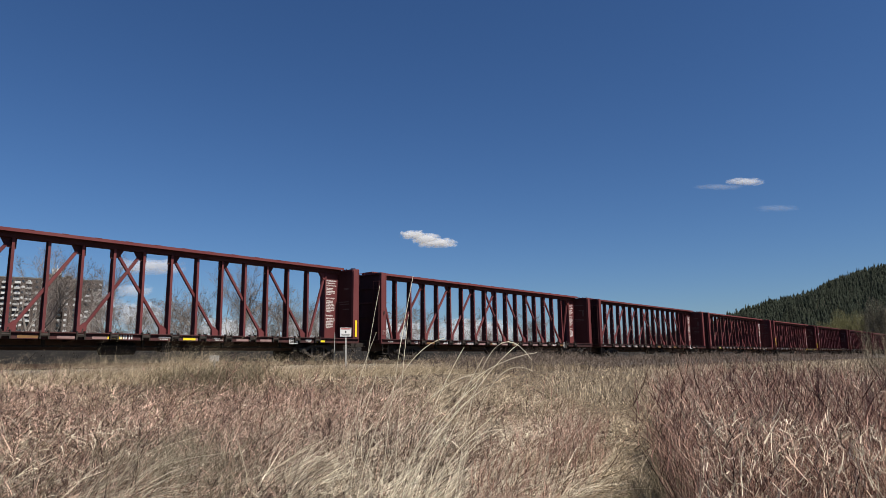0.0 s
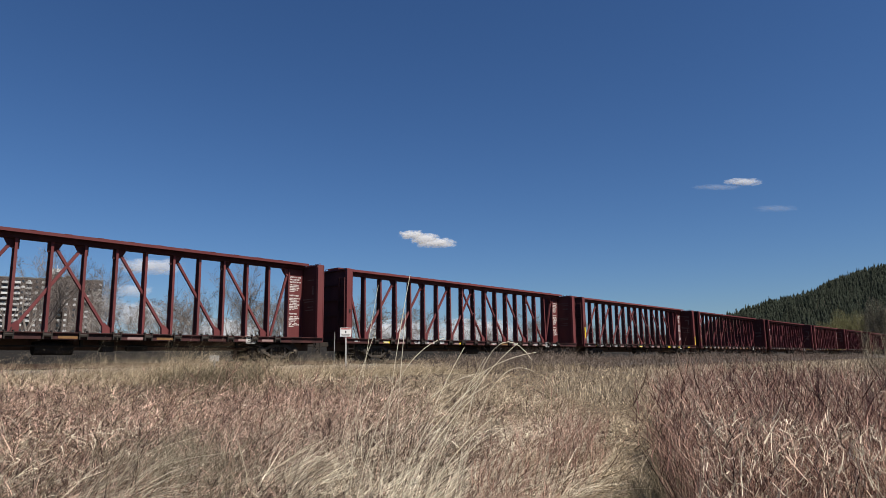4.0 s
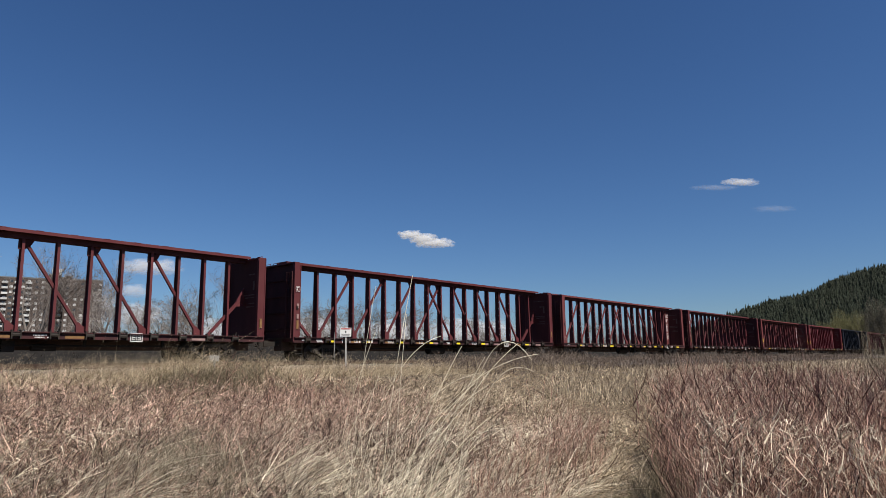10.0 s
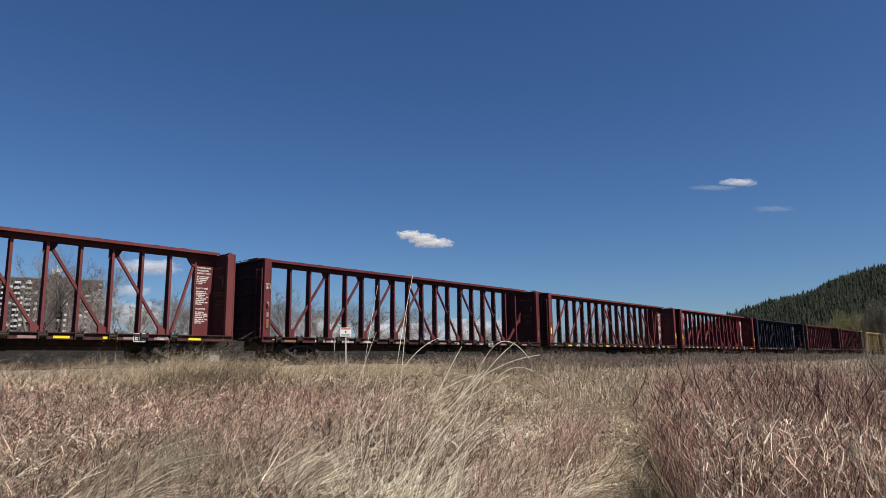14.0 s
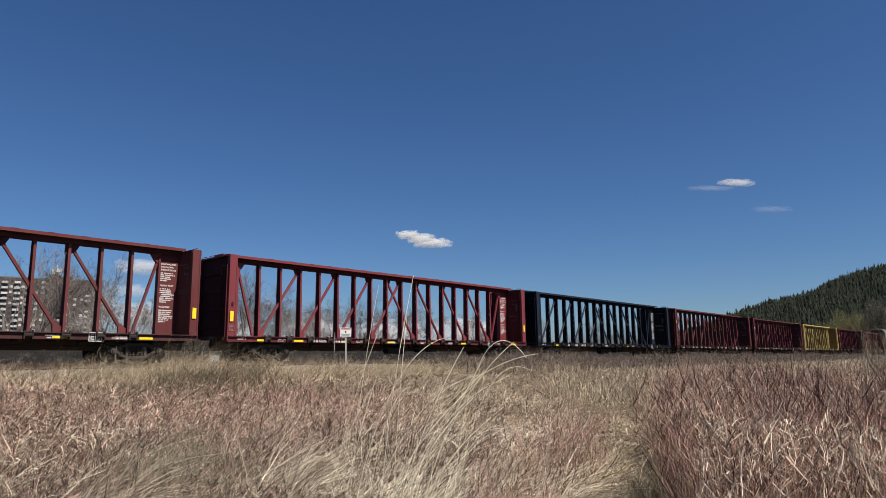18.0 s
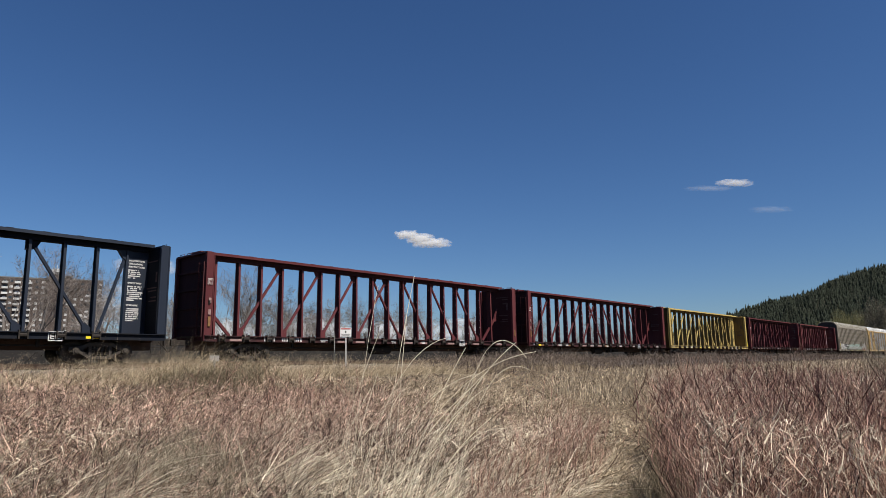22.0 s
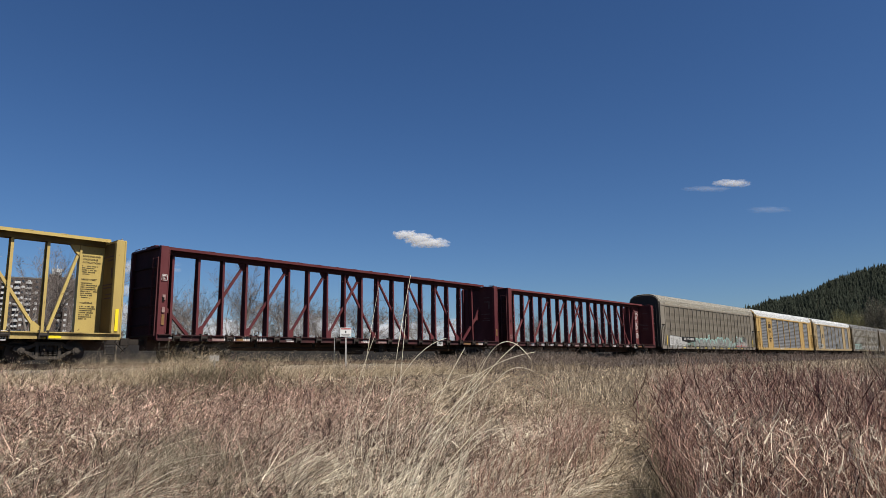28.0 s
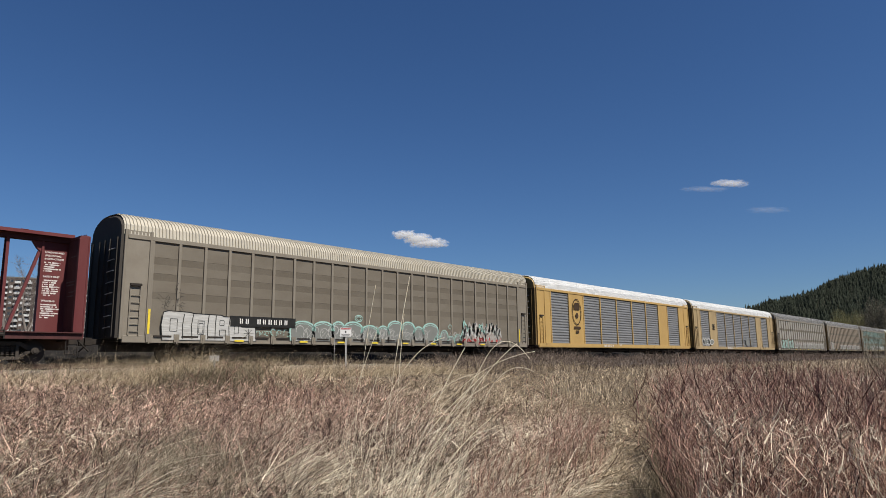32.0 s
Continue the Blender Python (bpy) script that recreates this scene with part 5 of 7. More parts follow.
def grass_blocks(n, a0, a1, r0, r1, height, lean, width, keep=None, matted=0.0, loose=1.0):
    x, y, r, a = sector(n, a0, a1, r0, r1)
    ok = (y < 24.4)
    if keep is not None:
        ok &= keep(x, y, r, a)
    x, y, r, a = x[ok], y[ok], r[ok], a[ok]
    m = len(x)
    base = np.stack([x, y, ground_height(x, y) - 0.02], -1)
    clump = patchy(x, y, 1.1, 3) * 0.6 + patchy(x, y, 3.1, 13) * 0.4
    h = RNG.uniform(*height, m) * (0.42 + 0.95 * clump) * np.clip(0.30 + 0.075 * (r - 2.4), 0.3, 1.0) * np.clip(1.12 - 0.045 * (r - 5), 0.62, 1.0) * (1 - 0.35 * np.exp(-((a - 32) / 5.5) ** 2) * np.clip((r - 6) / 4, 0, 1))
    swirl = (patchy(x, y, 0.9, 31) - 0.5) * 2.6 + (patchy(x, y, 2.7, 33) - 0.5) * 1.6
    lie = np.stack([LEAN[0] * np.cos(swirl) - LEAN[1] * np.sin(swirl), LEAN[0] * np.sin(swirl) + LEAN[1] * np.cos(swirl), 0 * swirl], -1)
    side = RNG.normal(0, 0.42 * loose, (m, 3)) * np.array([1, 1, 0])
    tilt = RNG.uniform(*lean, m)[:, None]
    flat = (RNG.random(m) < matted)[:, None]
    way = unit(np.array([0, 0, 1.0]) + lie * tilt * np.where(flat, 2.0, 0.7) + side * np.where(flat, 2.2, 0.8))
    broken = (RNG.random(m) < 0.55 * loose)[:, None]
    sag = lie * tilt * 0.35 + side * 0.7 + RNG.normal(0, 0.5 * loose, (m, 3)) * np.array([1, 1, 0.6]) + np.array([0, 0, -0.28]) * RNG.random(m)[:, None]
    sag = sag + broken * (np.array([0, 0, -0.75]) + lie * 0.3) * RNG.uniform(0.5, 1.1, (m, 1))
    w = RNG.uniform(*width, m) * np.clip(r / 6.6, 0.7, 2.1) * np.where(RNG.random(m) < 0.10 * np.clip((r - 4.5) / 4, 0, 1), 1.5, 1.0)
    return ribbons(base, way, h, sag, w, (0.0, 0.38, 0.72, 1.0))


ON_PATH = lambda a: np.exp(-((a - 27.6) / 2.3) ** 4)


def brown_share(x, y, r, a):
    """How far dead brown meadow plants take the grass's place, from 0 to 1."""
    zone = np.clip((a - 40) / 14, 0, 1) * np.clip((r - 6.0) / 3.0, 0, 1) * np.clip((22 - r) / 4.0, 0, 1)
    return np.clip(zone * (0.1 + 1.45 * patchy(x, y, 0.8, 8)) + 0.45 * (patchy(x, y, 1.3, 18) - 0.45), 0, 0.95)


def canopy(x, y, r):
    """Height of the plants over the ground."""
    return (0.30 + 0.40 * (0.6 * patchy(x, y, 1.1, 3) + 0.4 * patchy(x, y, 3.1, 13))) * np.clip(0.36 + 0.08 * (r - 2.4), 0.36, 1.0)


def tuft_blocks(n, blades, a0, a1, r0, r1, height, width, lean, keep=None, stray=1.0):
    """Tussocks: blades that rise from one foot and arch over, mostly one way."""
    x, y, r, a = sector(n, a0, a1, r0, r1)
    ok = y < 24
    if keep is not None:
        ok &= keep(x, y, r, a)
    x, y, r = x[ok], y[ok], r[ok]
    n = len(x)
    turn = (patchy(x, y, 0.7, 31) - 0.5) * 2.4 * stray + RNG.normal(0, 0.35, n) * stray
    size = RNG.uniform(*height, n)
    i = np.repeat(np.arange(n), blades)
    m = len(i)
    go = turn[i] + RNG.normal(0, 0.3, m)
    lie = np.stack([LEAN[0] * np.cos(go) - LEAN[1] * np.sin(go), LEAN[0] * np.sin(go) + LEAN[1] * np.cos(go), 0 * go], -1)
    bx, by = x[i] + RNG.normal(0, 0.07, m), y[i] + RNG.normal(0, 0.07, m)
    base = np.stack([bx, by, ground_height(bx, by) - 0.02], -1)
    amount = RNG.uniform(*lean, (m, 1))
    side = RNG.normal(0, 0.16, (m, 3)) * np.array([1, 1, 0])
    way = unit(np.array([0, 0, 1.0]) + lie * amount * 0.8 + side)
    sag = lie * amount * 0.45 + np.array([0, 0, -1.0]) * RNG.uniform(0.15, 0.75, (m, 1)) + side
    return ribbons(base, way, size[i] * RNG.uniform(0.5, 1.1, m), sag, RNG.uniform(*width, m) * np.clip(r[i] / 6, 0.7, 2.0))


def curl_blocks(n, a0, a1, r0, r1, length, width, low, keep=None, tall=None, hang=0.0):
    """Short curled leaves and broken stems caught near the top of the plants."""
    x, y, r, a = sector(n, a0, a1, r0, r1)
    ok = y < 24
    if keep is not None:
        ok &= keep(x, y, r, a)
    x, y, r = x[ok], y[ok], r[ok]
    n = len(x)
    h = canopy(x, y, r) if tall is None else tall(x, y)
    base = np.stack([x, y, ground_height(x, y) + h * RNG.uniform(low, 1.0, n)], -1)
    way = unit(RNG.normal(0, 1, (n, 3)) * np.array([0.9, 0.9, 0.7]) + LEAN * 0.3 + np.array([0, 0, 0.55]))
    if hang:
        way = unit(way * (1 - hang) + np.array([0, 0, 1.0]) * hang * np.where(RNG.random((n, 1)) < 0.6, 1, -1))
    sag = unit(RNG.normal(0, 1, (n, 3)) + LEAN * 0.4) * RNG.uniform(0.5, 1.5, (n, 1))
    grow = np.clip(r / 7.5, 0.6, 1.6)
    small = 0.55 + 0.75 * RNG.random(n) ** 1.5
    return ribbons(base, way, RNG.uniform(*length, n) * np.clip(r / 8, 0.85, 1.25) * small, sag, RNG.uniform(*width, n) * grow * small)


def matted_blocks(n, a0, a1, r0, r1, keep):
    """Broad dead leaves that lie over one another in swirls."""
    x, y, r, a = sector(n, a0, a1, r0, r1)
    ok = keep(x, y, r, a)
    x, y, r = x[ok], y[ok], r[ok]
    n = len(x)
    go = (patchy(x, y, 0.7, 31) - 0.5) * 2.8 + RNG.normal(0, 0.55, n)
    lie = np.stack([LEAN[0] * np.cos(go) - LEAN[1] * np.sin(go), LEAN[0] * np.sin(go) + LEAN[1] * np.cos(go), 0 * go], -1)
    base = np.stack([x, y, ground_height(x, y) + canopy(x, y, r) * RNG.uniform(0.45, 1.0, n)], -1)
    way = unit(lie + np.array([0, 0, 1.0]) * RNG.uniform(-0.1, 0.7, (n, 1)) + RNG.normal(0, 0.25, (n, 3)))
    sag = np.array([0, 0, -1.0]) * RNG.uniform(0.2, 1.1, (n, 1)) + RNG.normal(0, 0.4, (n, 3))
    return ribbons(base, way, RNG.uniform(0.14, 0.42, n), sag, RNG.uniform(0.007, 0.017, n) * np.clip(r / 7, 0.8, 1.3))


def build_grass():
    gaps = lambda x, y, r: RNG.random(len(x)) < np.clip((r - 6.0) / 5.0, 0, 1) * 0.6 + 0.6 * np.clip(1.7 * patchy(x, y, 1.9, 91) - 0.3, 0.1, 1)
    grassy = lambda x, y, r, a: gaps(x, y, r) & (RNG.random(len(x)) > 0.985 * ON_PATH(a)) & ((a > 26) | (r > 15)) & (RNG.random(len(x)) > brown_share(x, y, r, a))
    swept_over = lambda r, a: (r < 9.5) & (((a > 66) & (a < 77)) | ((a > 52) & (a < 59)))
    brown = lambda x, y, r, a: gaps(x, y, r) & ((RNG.random(len(x)) < 0.35) | ~swept_over(r, a)) & (a > 31) & (RNG.random(len(x)) < brown_share(x, y, r, a))
    straw = grass_blocks(84000, 2, 80, 3.6, 33, (0.5, 0.85), (0.1, 0.9), (0.006, 0.013), grassy, 0.5)
    stuff("dry_grass", ribbon_mesh("dry_grass", [straw], STRAW), "tall dry straw-coloured grass leaning mostly to the camera's right", "grass")
    russet = grass_blocks(70000, 31, 80, 3.8, 24, (0.35, 0.7), (-0.1, 0.6), (0.004, 0.009), brown, 0.45)
    stuff("russet_grass", ribbon_mesh("russet_grass", [russet], RUSSET_STRAW), "reddish-brown dried meadow plants among the grass", "grass")
    curls = curl_blocks(104000, 31, 80, 3.8, 23, (0.06, 0.18), (0.005, 0.0105), 0.45, lambda x, y, r, a: RNG.random(len(x)) < (0.15 + brown_share(x, y, r, a)) * np.clip((19 - r) / 6, 0.15, 1))
    stuff("russet_leaves", ribbon_mesh("russet_leaves", [curls], RUSSET_STRAW), "curled reddish-brown dead leaves in the meadow", "leaves")
    curls = curl_blocks(36000, 29.5, 80, 3.7, 18, (0.07, 0.18), (0.004, 0.009), 0.6, lambda x, y, r, a: RNG.random(len(x)) < np.clip((13 - r) / 7, 0.1, 1) * np.clip((r - 3.5) / 4.5, 0.3, 1) * np.clip((78 - a) / 20, 0.45, 1) * np.clip((a - 28) / 14, 0.3, 1))
    stuff("bleached_leaves", ribbon_mesh("bleached_leaves", [curls], PALE_STRAW), "bleached curled leaves on the meadow", "leaves")
    tufts = tuft_blocks(1100, 22, 30.5, 80, 3.5, 15, (0.55, 1.05), (0.005, 0.0125), (0.3, 1.5), lambda x, y, r, a: ((a > 36) | (r > 6.5)) & (RNG.random(len(x)) < np.clip((r - 4) / 5, 0.15, 1)) & (patchy(x, y, 0.9, 21) + 0.3 * (r < 7.5) * (a > 42) - 0.2 * (a < 40) > 0.42 + 0.3 * brown_share(x, y, r, a)))
    reeds = tuft_blocks(52, 18, 37, 49, 5.5, 9.5, (0.9, 1.45), (0.005, 0.010), (0.5, 1.5))
    near = tuft_blocks(330, 20, 50, 79, 3.4, 6.2, (0.45, 0.9), (0.004, 0.008), (0.5, 1.6), lambda x, y, r, a: patchy(x, y, 1.1, 51) > 0.42)
    swept = [tuft_blocks(count, 44, a0, a1, r0, r1, (0.75, 1.2), (0.006, 0.012), (0.5, 1.25), None, 0.25) for count, a0, a1, r0, r1 in ((44, 66.5, 77, 5.6, 9.2), (26, 52.5, 58.5, 5.8, 9.8), (8, 42, 50, 6.0, 8.5))]
    stuff("pale_tussocks", ribbon_mesh("pale_tussocks", [tufts, reeds, near] + swept, PALE_STRAW), "pale bleached grass tussocks arching over the field", "grass")
    mats = matted_blocks(13000, 30, 80, 3.8, 14, lambda x, y, r, a: RNG.random(len(x)) < np.clip(patchy(x, y, 1.0, 71) * 1.6 - 0.35, 0.03, 1) * np.clip((13 - r) / 5, 0.2, 1) * np.clip((r - 5) / 4, 0.2, 1))
    stuff("matted_reeds", ribbon_mesh("matted_reeds", [mats], PALE_STRAW), "pale matted reed leaves flattened in swirls", "reeds")
    x, y, r, a = sector(2000, 33, 80, 3.2, 20)
    ok = (patchy(x, y, 1.2, 61) > 0.58 - 0.12 * (a > 56)) & (RNG.random(len(x)) < 0.25 + brown_share(x, y, r, a) + 0.5 * (a > 56) + 0.4 * (a < 42))
    x, y, r = x[ok], y[ok], r[ok]
    # dead weeds massed to fit the dark patches in the camera's view
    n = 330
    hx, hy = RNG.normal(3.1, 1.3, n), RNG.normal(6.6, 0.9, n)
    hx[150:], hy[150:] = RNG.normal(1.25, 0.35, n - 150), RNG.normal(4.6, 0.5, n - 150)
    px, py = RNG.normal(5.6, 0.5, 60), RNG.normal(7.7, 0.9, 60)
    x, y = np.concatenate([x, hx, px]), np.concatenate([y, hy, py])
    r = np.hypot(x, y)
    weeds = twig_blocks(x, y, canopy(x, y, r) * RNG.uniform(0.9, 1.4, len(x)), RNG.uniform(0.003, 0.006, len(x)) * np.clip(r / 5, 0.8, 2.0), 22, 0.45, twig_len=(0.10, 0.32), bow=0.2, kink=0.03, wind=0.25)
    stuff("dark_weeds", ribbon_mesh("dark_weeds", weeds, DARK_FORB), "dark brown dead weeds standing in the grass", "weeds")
    # dark underlayer added to stand for the shade between tussocks
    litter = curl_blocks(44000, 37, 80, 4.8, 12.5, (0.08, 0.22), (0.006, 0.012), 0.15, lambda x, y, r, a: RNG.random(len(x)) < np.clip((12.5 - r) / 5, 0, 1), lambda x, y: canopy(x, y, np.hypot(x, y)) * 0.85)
    stuff("dark_litter", ribbon_mesh("dark_litter", [litter], DARK_FORB), "dark leaves and stems low between the tussocks, put in for shaded gaps", "leaves")
    n = 300
    a, r = np.radians(RNG.normal(62.3, 2.4, n)), RNG.uniform(6.6, 10.2, n)
    x, y = r * np.cos(a), r * np.sin(a)
    weeds = twig_blocks(x, y, RNG.uniform(0.4, 0.72, n), RNG.uniform(0.004, 0.007, n), 24, 0.5, twig_len=(0.10, 0.3), bow=0.2, kink=0.03, wind=0.25)
    stuff("grey_weeds", ribbon_mesh("grey_weeds", weeds, WHIP_BARK), "grey-brown dead weeds between the tussocks", "weeds")
    short = grass_blocks(17000, 24.6, 30, 3.8, 24, (0.10, 0.30), (0.3, 1.2), (0.004, 0.009), None, 0.6)
    low = grass_blocks(30000, 27, 38, 5.0, 24, (0.2, 0.42), (0.1, 0.9), (0.004, 0.008), None, 0.5)
    mid = grass_blocks(42000, 29.5, 47, 9.0, 24, (0.25, 0.5), (0.1, 0.9), (0.004, 0.008), None, 0.5)
    stuff("low_straw", ribbon_mesh("low_straw", [low, mid], STRAW), "short dry straw beside the footpath", "grass")
    green = grass_blocks(11000, 23.6, 28.2, 3.6, 7.5, (0.1, 0.34), (0.1, 0.8), (0.004, 0.008), None, 0.3)
    stuff("trodden_grass", ribbon_mesh("trodden_grass", [short], STRAW), "short trodden pale grass along a footpath", "grass")
    stuff("green_grass", ribbon_mesh("green_grass", [green], GREEN_STRAW), "fresh greenish grass on the footpath", "grass")
    n = 26000
    x, y = 18 * (170 / 18) ** RNG.random(n), RNG.uniform(7, 24.6, n)
    ok = np.degrees(np.arctan2(y, x)) < 33
    x, y = x[ok], y[ok]
    n = len(x)
    base = np.stack([x, y, ground_height(x, y)], -1)
    side = RNG.normal(0, 0.35, (n, 3)) * np.array([1, 1, 0])
    far = ribbons(base, unit(np.array([0, 0, 1.0]) + side), RNG.uniform(0.25, 0.6, n) * (0.6 + 0.6 * patchy(x, y, 0.3, 44)) * np.clip((22 - y) / 9, 0.3, 1), side * 0.5, RNG.uniform(0.010, 0.02, n) * np.clip(x / 20, 1, 4))
    stuff("far_grass", ribbon_mesh("far_grass", [far], STRAW), "dry grass in the distance beside the track", "grass")
    # fluffy verge grass beside the ballast, tallest in front of the junction box
    n = 64000
    x, y = RNG.uniform(-4, 38, n), 20.0 + 5.3 * RNG.random(n) ** 0.7
    rise = np.exp(-((x - 10.9) / 1.7) ** 2) + 0.35 * np.exp(-((x - 15) / 3.0) ** 2)
    h = RNG.uniform(0.30, 0.66, n) * (0.45 + 0.9 * patchy(x, y, 2.1, 5)) * (1.08 + 0.85 * rise)
    base = np.stack([x, y, ground_height(x, y)], -1)
    side = RNG.normal(0, 0.36, (n, 3)) * np.array([1, 1, 0])
    bend = RNG.normal(0, 0.55, (n, 3)) * np.array([1, 1, 0.5]) + LEAN * RNG.uniform(0.0, 0.9, (n, 1)) - np.array([0, 0, 0.42]) * RNG.random((n, 1))
    verge = ribbons(base, unit(np.array([0, 0, 1.0]) + LEAN * RNG.uniform(0.0, 0.4, n)[:, None] + side), h, bend, RNG.uniform(0.005, 0.010, n), (0.0, 0.35, 0.7, 1.0))
    k = RNG.random(n) < 0.11
    top = base[k] + np.array([0, 0, 1.0]) * (h[k] * RNG.uniform(0.7, 1.0, k.sum()))[:, None] + LEAN * (h[k] * 0.3)[:, None]
    nod = unit(LEAN * 0.8 + np.array([0, 0, 0.5]) + RNG.normal(0, 0.4, (k.sum(), 3)))
    heads = ribbons(top, nod, RNG.uniform(0.08, 0.2, k.sum()), np.array([0, 0, -0.8]) + RNG.normal(0, 0.3, (k.sum(), 3)), RNG.uniform(0.008, 0.013, k.sum()))
    stuff("nodding_heads", ribbon_mesh("nodding_heads", [heads], VERGE_STRAW), "pale nodding seed heads over the verge grass", "grass")
    # dark olive weeds in the taller grass
    n = 900
    a, r = np.radians(RNG.normal(60.6, 2.1, n)), RNG.uniform(17.5, 21.5, n)
    x, y = r * np.cos(a), r * np.sin(a)
    weeds = twig_blocks(x, y, RNG.uniform(0.45, 0.8, n) * (0.5 + 0.7 * patchy(x, y, 1.5, 25)), RNG.uniform(0.008, 0.014, n), 18, 0.5, twig_len=(0.12, 0.35), bow=0.15, kink=0.02, wind=0.2)
    stuff("olive_weeds", ribbon_mesh("olive_weeds", weeds, OLIVE_WEED), "dark olive dead weeds before the railway verge", "weeds")
    stuff("verge_grass", ribbon_mesh("verge_grass", [verge], VERGE_STRAW), "dry greyish grass along the railway ballast", "grass")


def twig_blocks(x, y, height, stem_width, twigs, spread=0.35, base_z=None, twig_len=(0.12, 0.38), bow=0.3, rise=0.9, kink=0.0, wind=0.0):
    """Upright branching stems with side twigs."""
    n = len(x)
    z = ground_height(x, y) if base_z is None else base_z
    base = np.stack([x, y, z], -1)
    way = unit(np.array([0, 0, 1.0]) + LEAN * wind + RNG.normal(0, spread * 0.5, (n, 3)) * np.array([1, 1, 0]))
    sag = RNG.normal(0, bow, (n, 3)) * np.array([1, 1, 0.2])
    blocks = [ribbons(base, way, height, sag, stem_width, (0.0, 0.2, 0.4, 0.6, 0.8, 1.0) if kink else (0.0, 0.35, 0.7, 1.0), kink)]
    i = np.repeat(np.arange(n), twigs)
    t = RNG.uniform(0.3, 0.97, len(i))
    p = base[i] + way[i] * (height[i] * t)[:, None] + sag[i] * (height[i] * t * t)[:, None]
    out = RNG.normal(0, 1, (len(i), 3)) * np.array([1, 1, 0])
    d = unit(way[i] * rise + unit(out) * RNG.uniform(0.4, 1.1, len(i))[:, None])
    blocks.append(ribbons(p, d, height[i] * RNG.uniform(*twig_len, len(i)), RNG.normal(0, 0.4, (len(i), 3)) + np.array([0, 0, 0.35]) * (kink > 0), stem_width[i] * 0.65, (0.0, 0.5, 1.0), kink * 1.6))
    return blocks


def build_shrubs():
    # thicket beside the path
    tall = lambda x, y: 0.85 + 0.35 * patchy(x, y, 0.8, 9) + 0.2 * (patchy(x, y, 2.6, 19) - 0.5)
    inside = lambda x, y, r, a: a < 23.4 - 2.2 * patchy(x, y, 1.4, 4) + 0.16 * np.minimum(r - 5, 9)
    leafy = lambda x, y, r, a: inside(x, y, r, a) & (RNG.random(len(x)) < 0.15 + 1.3 * patchy(x, y, 1.9, 77))
    x, y, r, a = sector(7600, 2, 26.5, 3.8, 30)
    ok = inside(x, y, r, a)
    x, y, r = x[ok], y[ok], r[ok]
    h = RNG.uniform(0.75, 1.15, len(x)) * tall(x, y)
    w = RNG.uniform(0.003, 0.0075, len(x)) * np.clip(r / 5, 0.7, 2.4)
    stuff("twig_thicket", ribbon_mesh("twig_thicket", twig_blocks(x, y, h, w, 10, 0.24, twig_len=(0.06, 0.2), bow=0.12, rise=0.9, kink=0.022), TWIG), "leafless reddish-brown twig thicket", "shrub")
    dry = grass_blocks(20000, 2, 25.0, 3.2, 30, (0.55, 1.1), (-0.3, 0.35), (0.004, 0.009), inside, 0.1, 0.4)
    stuff("thicket_grass", ribbon_mesh("thicket_grass", [dry], THICKET_STRAW), "brown dried stems between the twigs", "grass")
    low = grass_blocks(16000, 2, 24.6, 3.6, 16, (0.6, 1.15), (-0.3, 0.4), (0.005, 0.011), inside, 0.15, 0.45)
    stuff("thicket_stems", ribbon_mesh("thicket_stems", [low], THICKET_STRAW), "dry brown stems low in the thicket", "grass")
    for name, count, low, material, label in (("dead_leaves", 54000, 0.12, THICKET_STRAW, "brown curled dead leaves on the twigs"), ("pale_leaves", 56000, 0.2, PALE_STRAW, "pale curled dead leaves on the twigs")):
        leaf = curl_blocks(count, 2, 25.6, 3.3, 26, (0.04, 0.11), (0.006, 0.012), low, leafy, tall, 0.55)
        stuff(name, ribbon_mesh(name, [leaf], material), label, "leaves")
    # stronger bushes whose dark branching stems stand over the rest
    x, y, r, a = sector(105, 2, 22.6, 4.6, 20)
    i = np.repeat(np.arange(len(x)), 4)
    x, y, r = x[i] + RNG.normal(0, 0.07, len(i)), y[i] + RNG.normal(0, 0.07, len(i)), r[i]
    big = twig_blocks(x, y, RNG.uniform(0.85, 1.3, len(x)), RNG.uniform(0.008, 0.014, len(x)) * np.clip(r / 6, 0.7, 2.0), 12, 0.55, twig_len=(0.10, 0.36), bow=0.16, rise=0.95, kink=0.022)
    stuff("bare_bushes", ribbon_mesh("bare_bushes", big, DARK_TWIG), "dark bare bush stems over the thicket", "shrub")
    # low grey-green weeds along the path's edge
    x, y, r, a = sector(420, 21.8, 24.4, 4.6, 12)
    x2, y2, r2, a2 = sector(230, 23.2, 26.2, 4.6, 7.2)
    x, y = np.concatenate([x, x2]), np.concatenate([y, y2])
    edge = twig_blocks(x, y, np.concatenate([RNG.uniform(0.3, 0.75, 420), RNG.uniform(0.15, 0.42, 230)]), RNG.uniform(0.004, 0.008, len(x)), 20, 0.35, twig_len=(0.10, 0.34), bow=0.15, kink=0.03)
    stuff("path_weeds", ribbon_mesh("path_weeds", edge, OLIVE_WEED), "dark grey-green weeds along the footpath", "weeds")
    # low brown bushes on the other side of the path and by its end
    x, y, r, a = sector(150, 29.2, 33.5, 7.0, 12.5)
    x2, y2, r2, a2 = sector(110, 33.5, 41, 5.0, 8.5)
    x, y = np.concatenate([x, x2]), np.concatenate([y, y2])
    side = twig_blocks(x, y, RNG.uniform(0.45, 0.85, len(x)), RNG.uniform(0.004, 0.007, len(x)), 14, 0.5, twig_len=(0.12, 0.34), bow=0.15, rise=1.1, kink=0.02, wind=0.3)
    stuff("path_bushes", ribbon_mesh("path_bushes", side, TWIG), "low brown leafless bushes beside the footpath", "shrub")
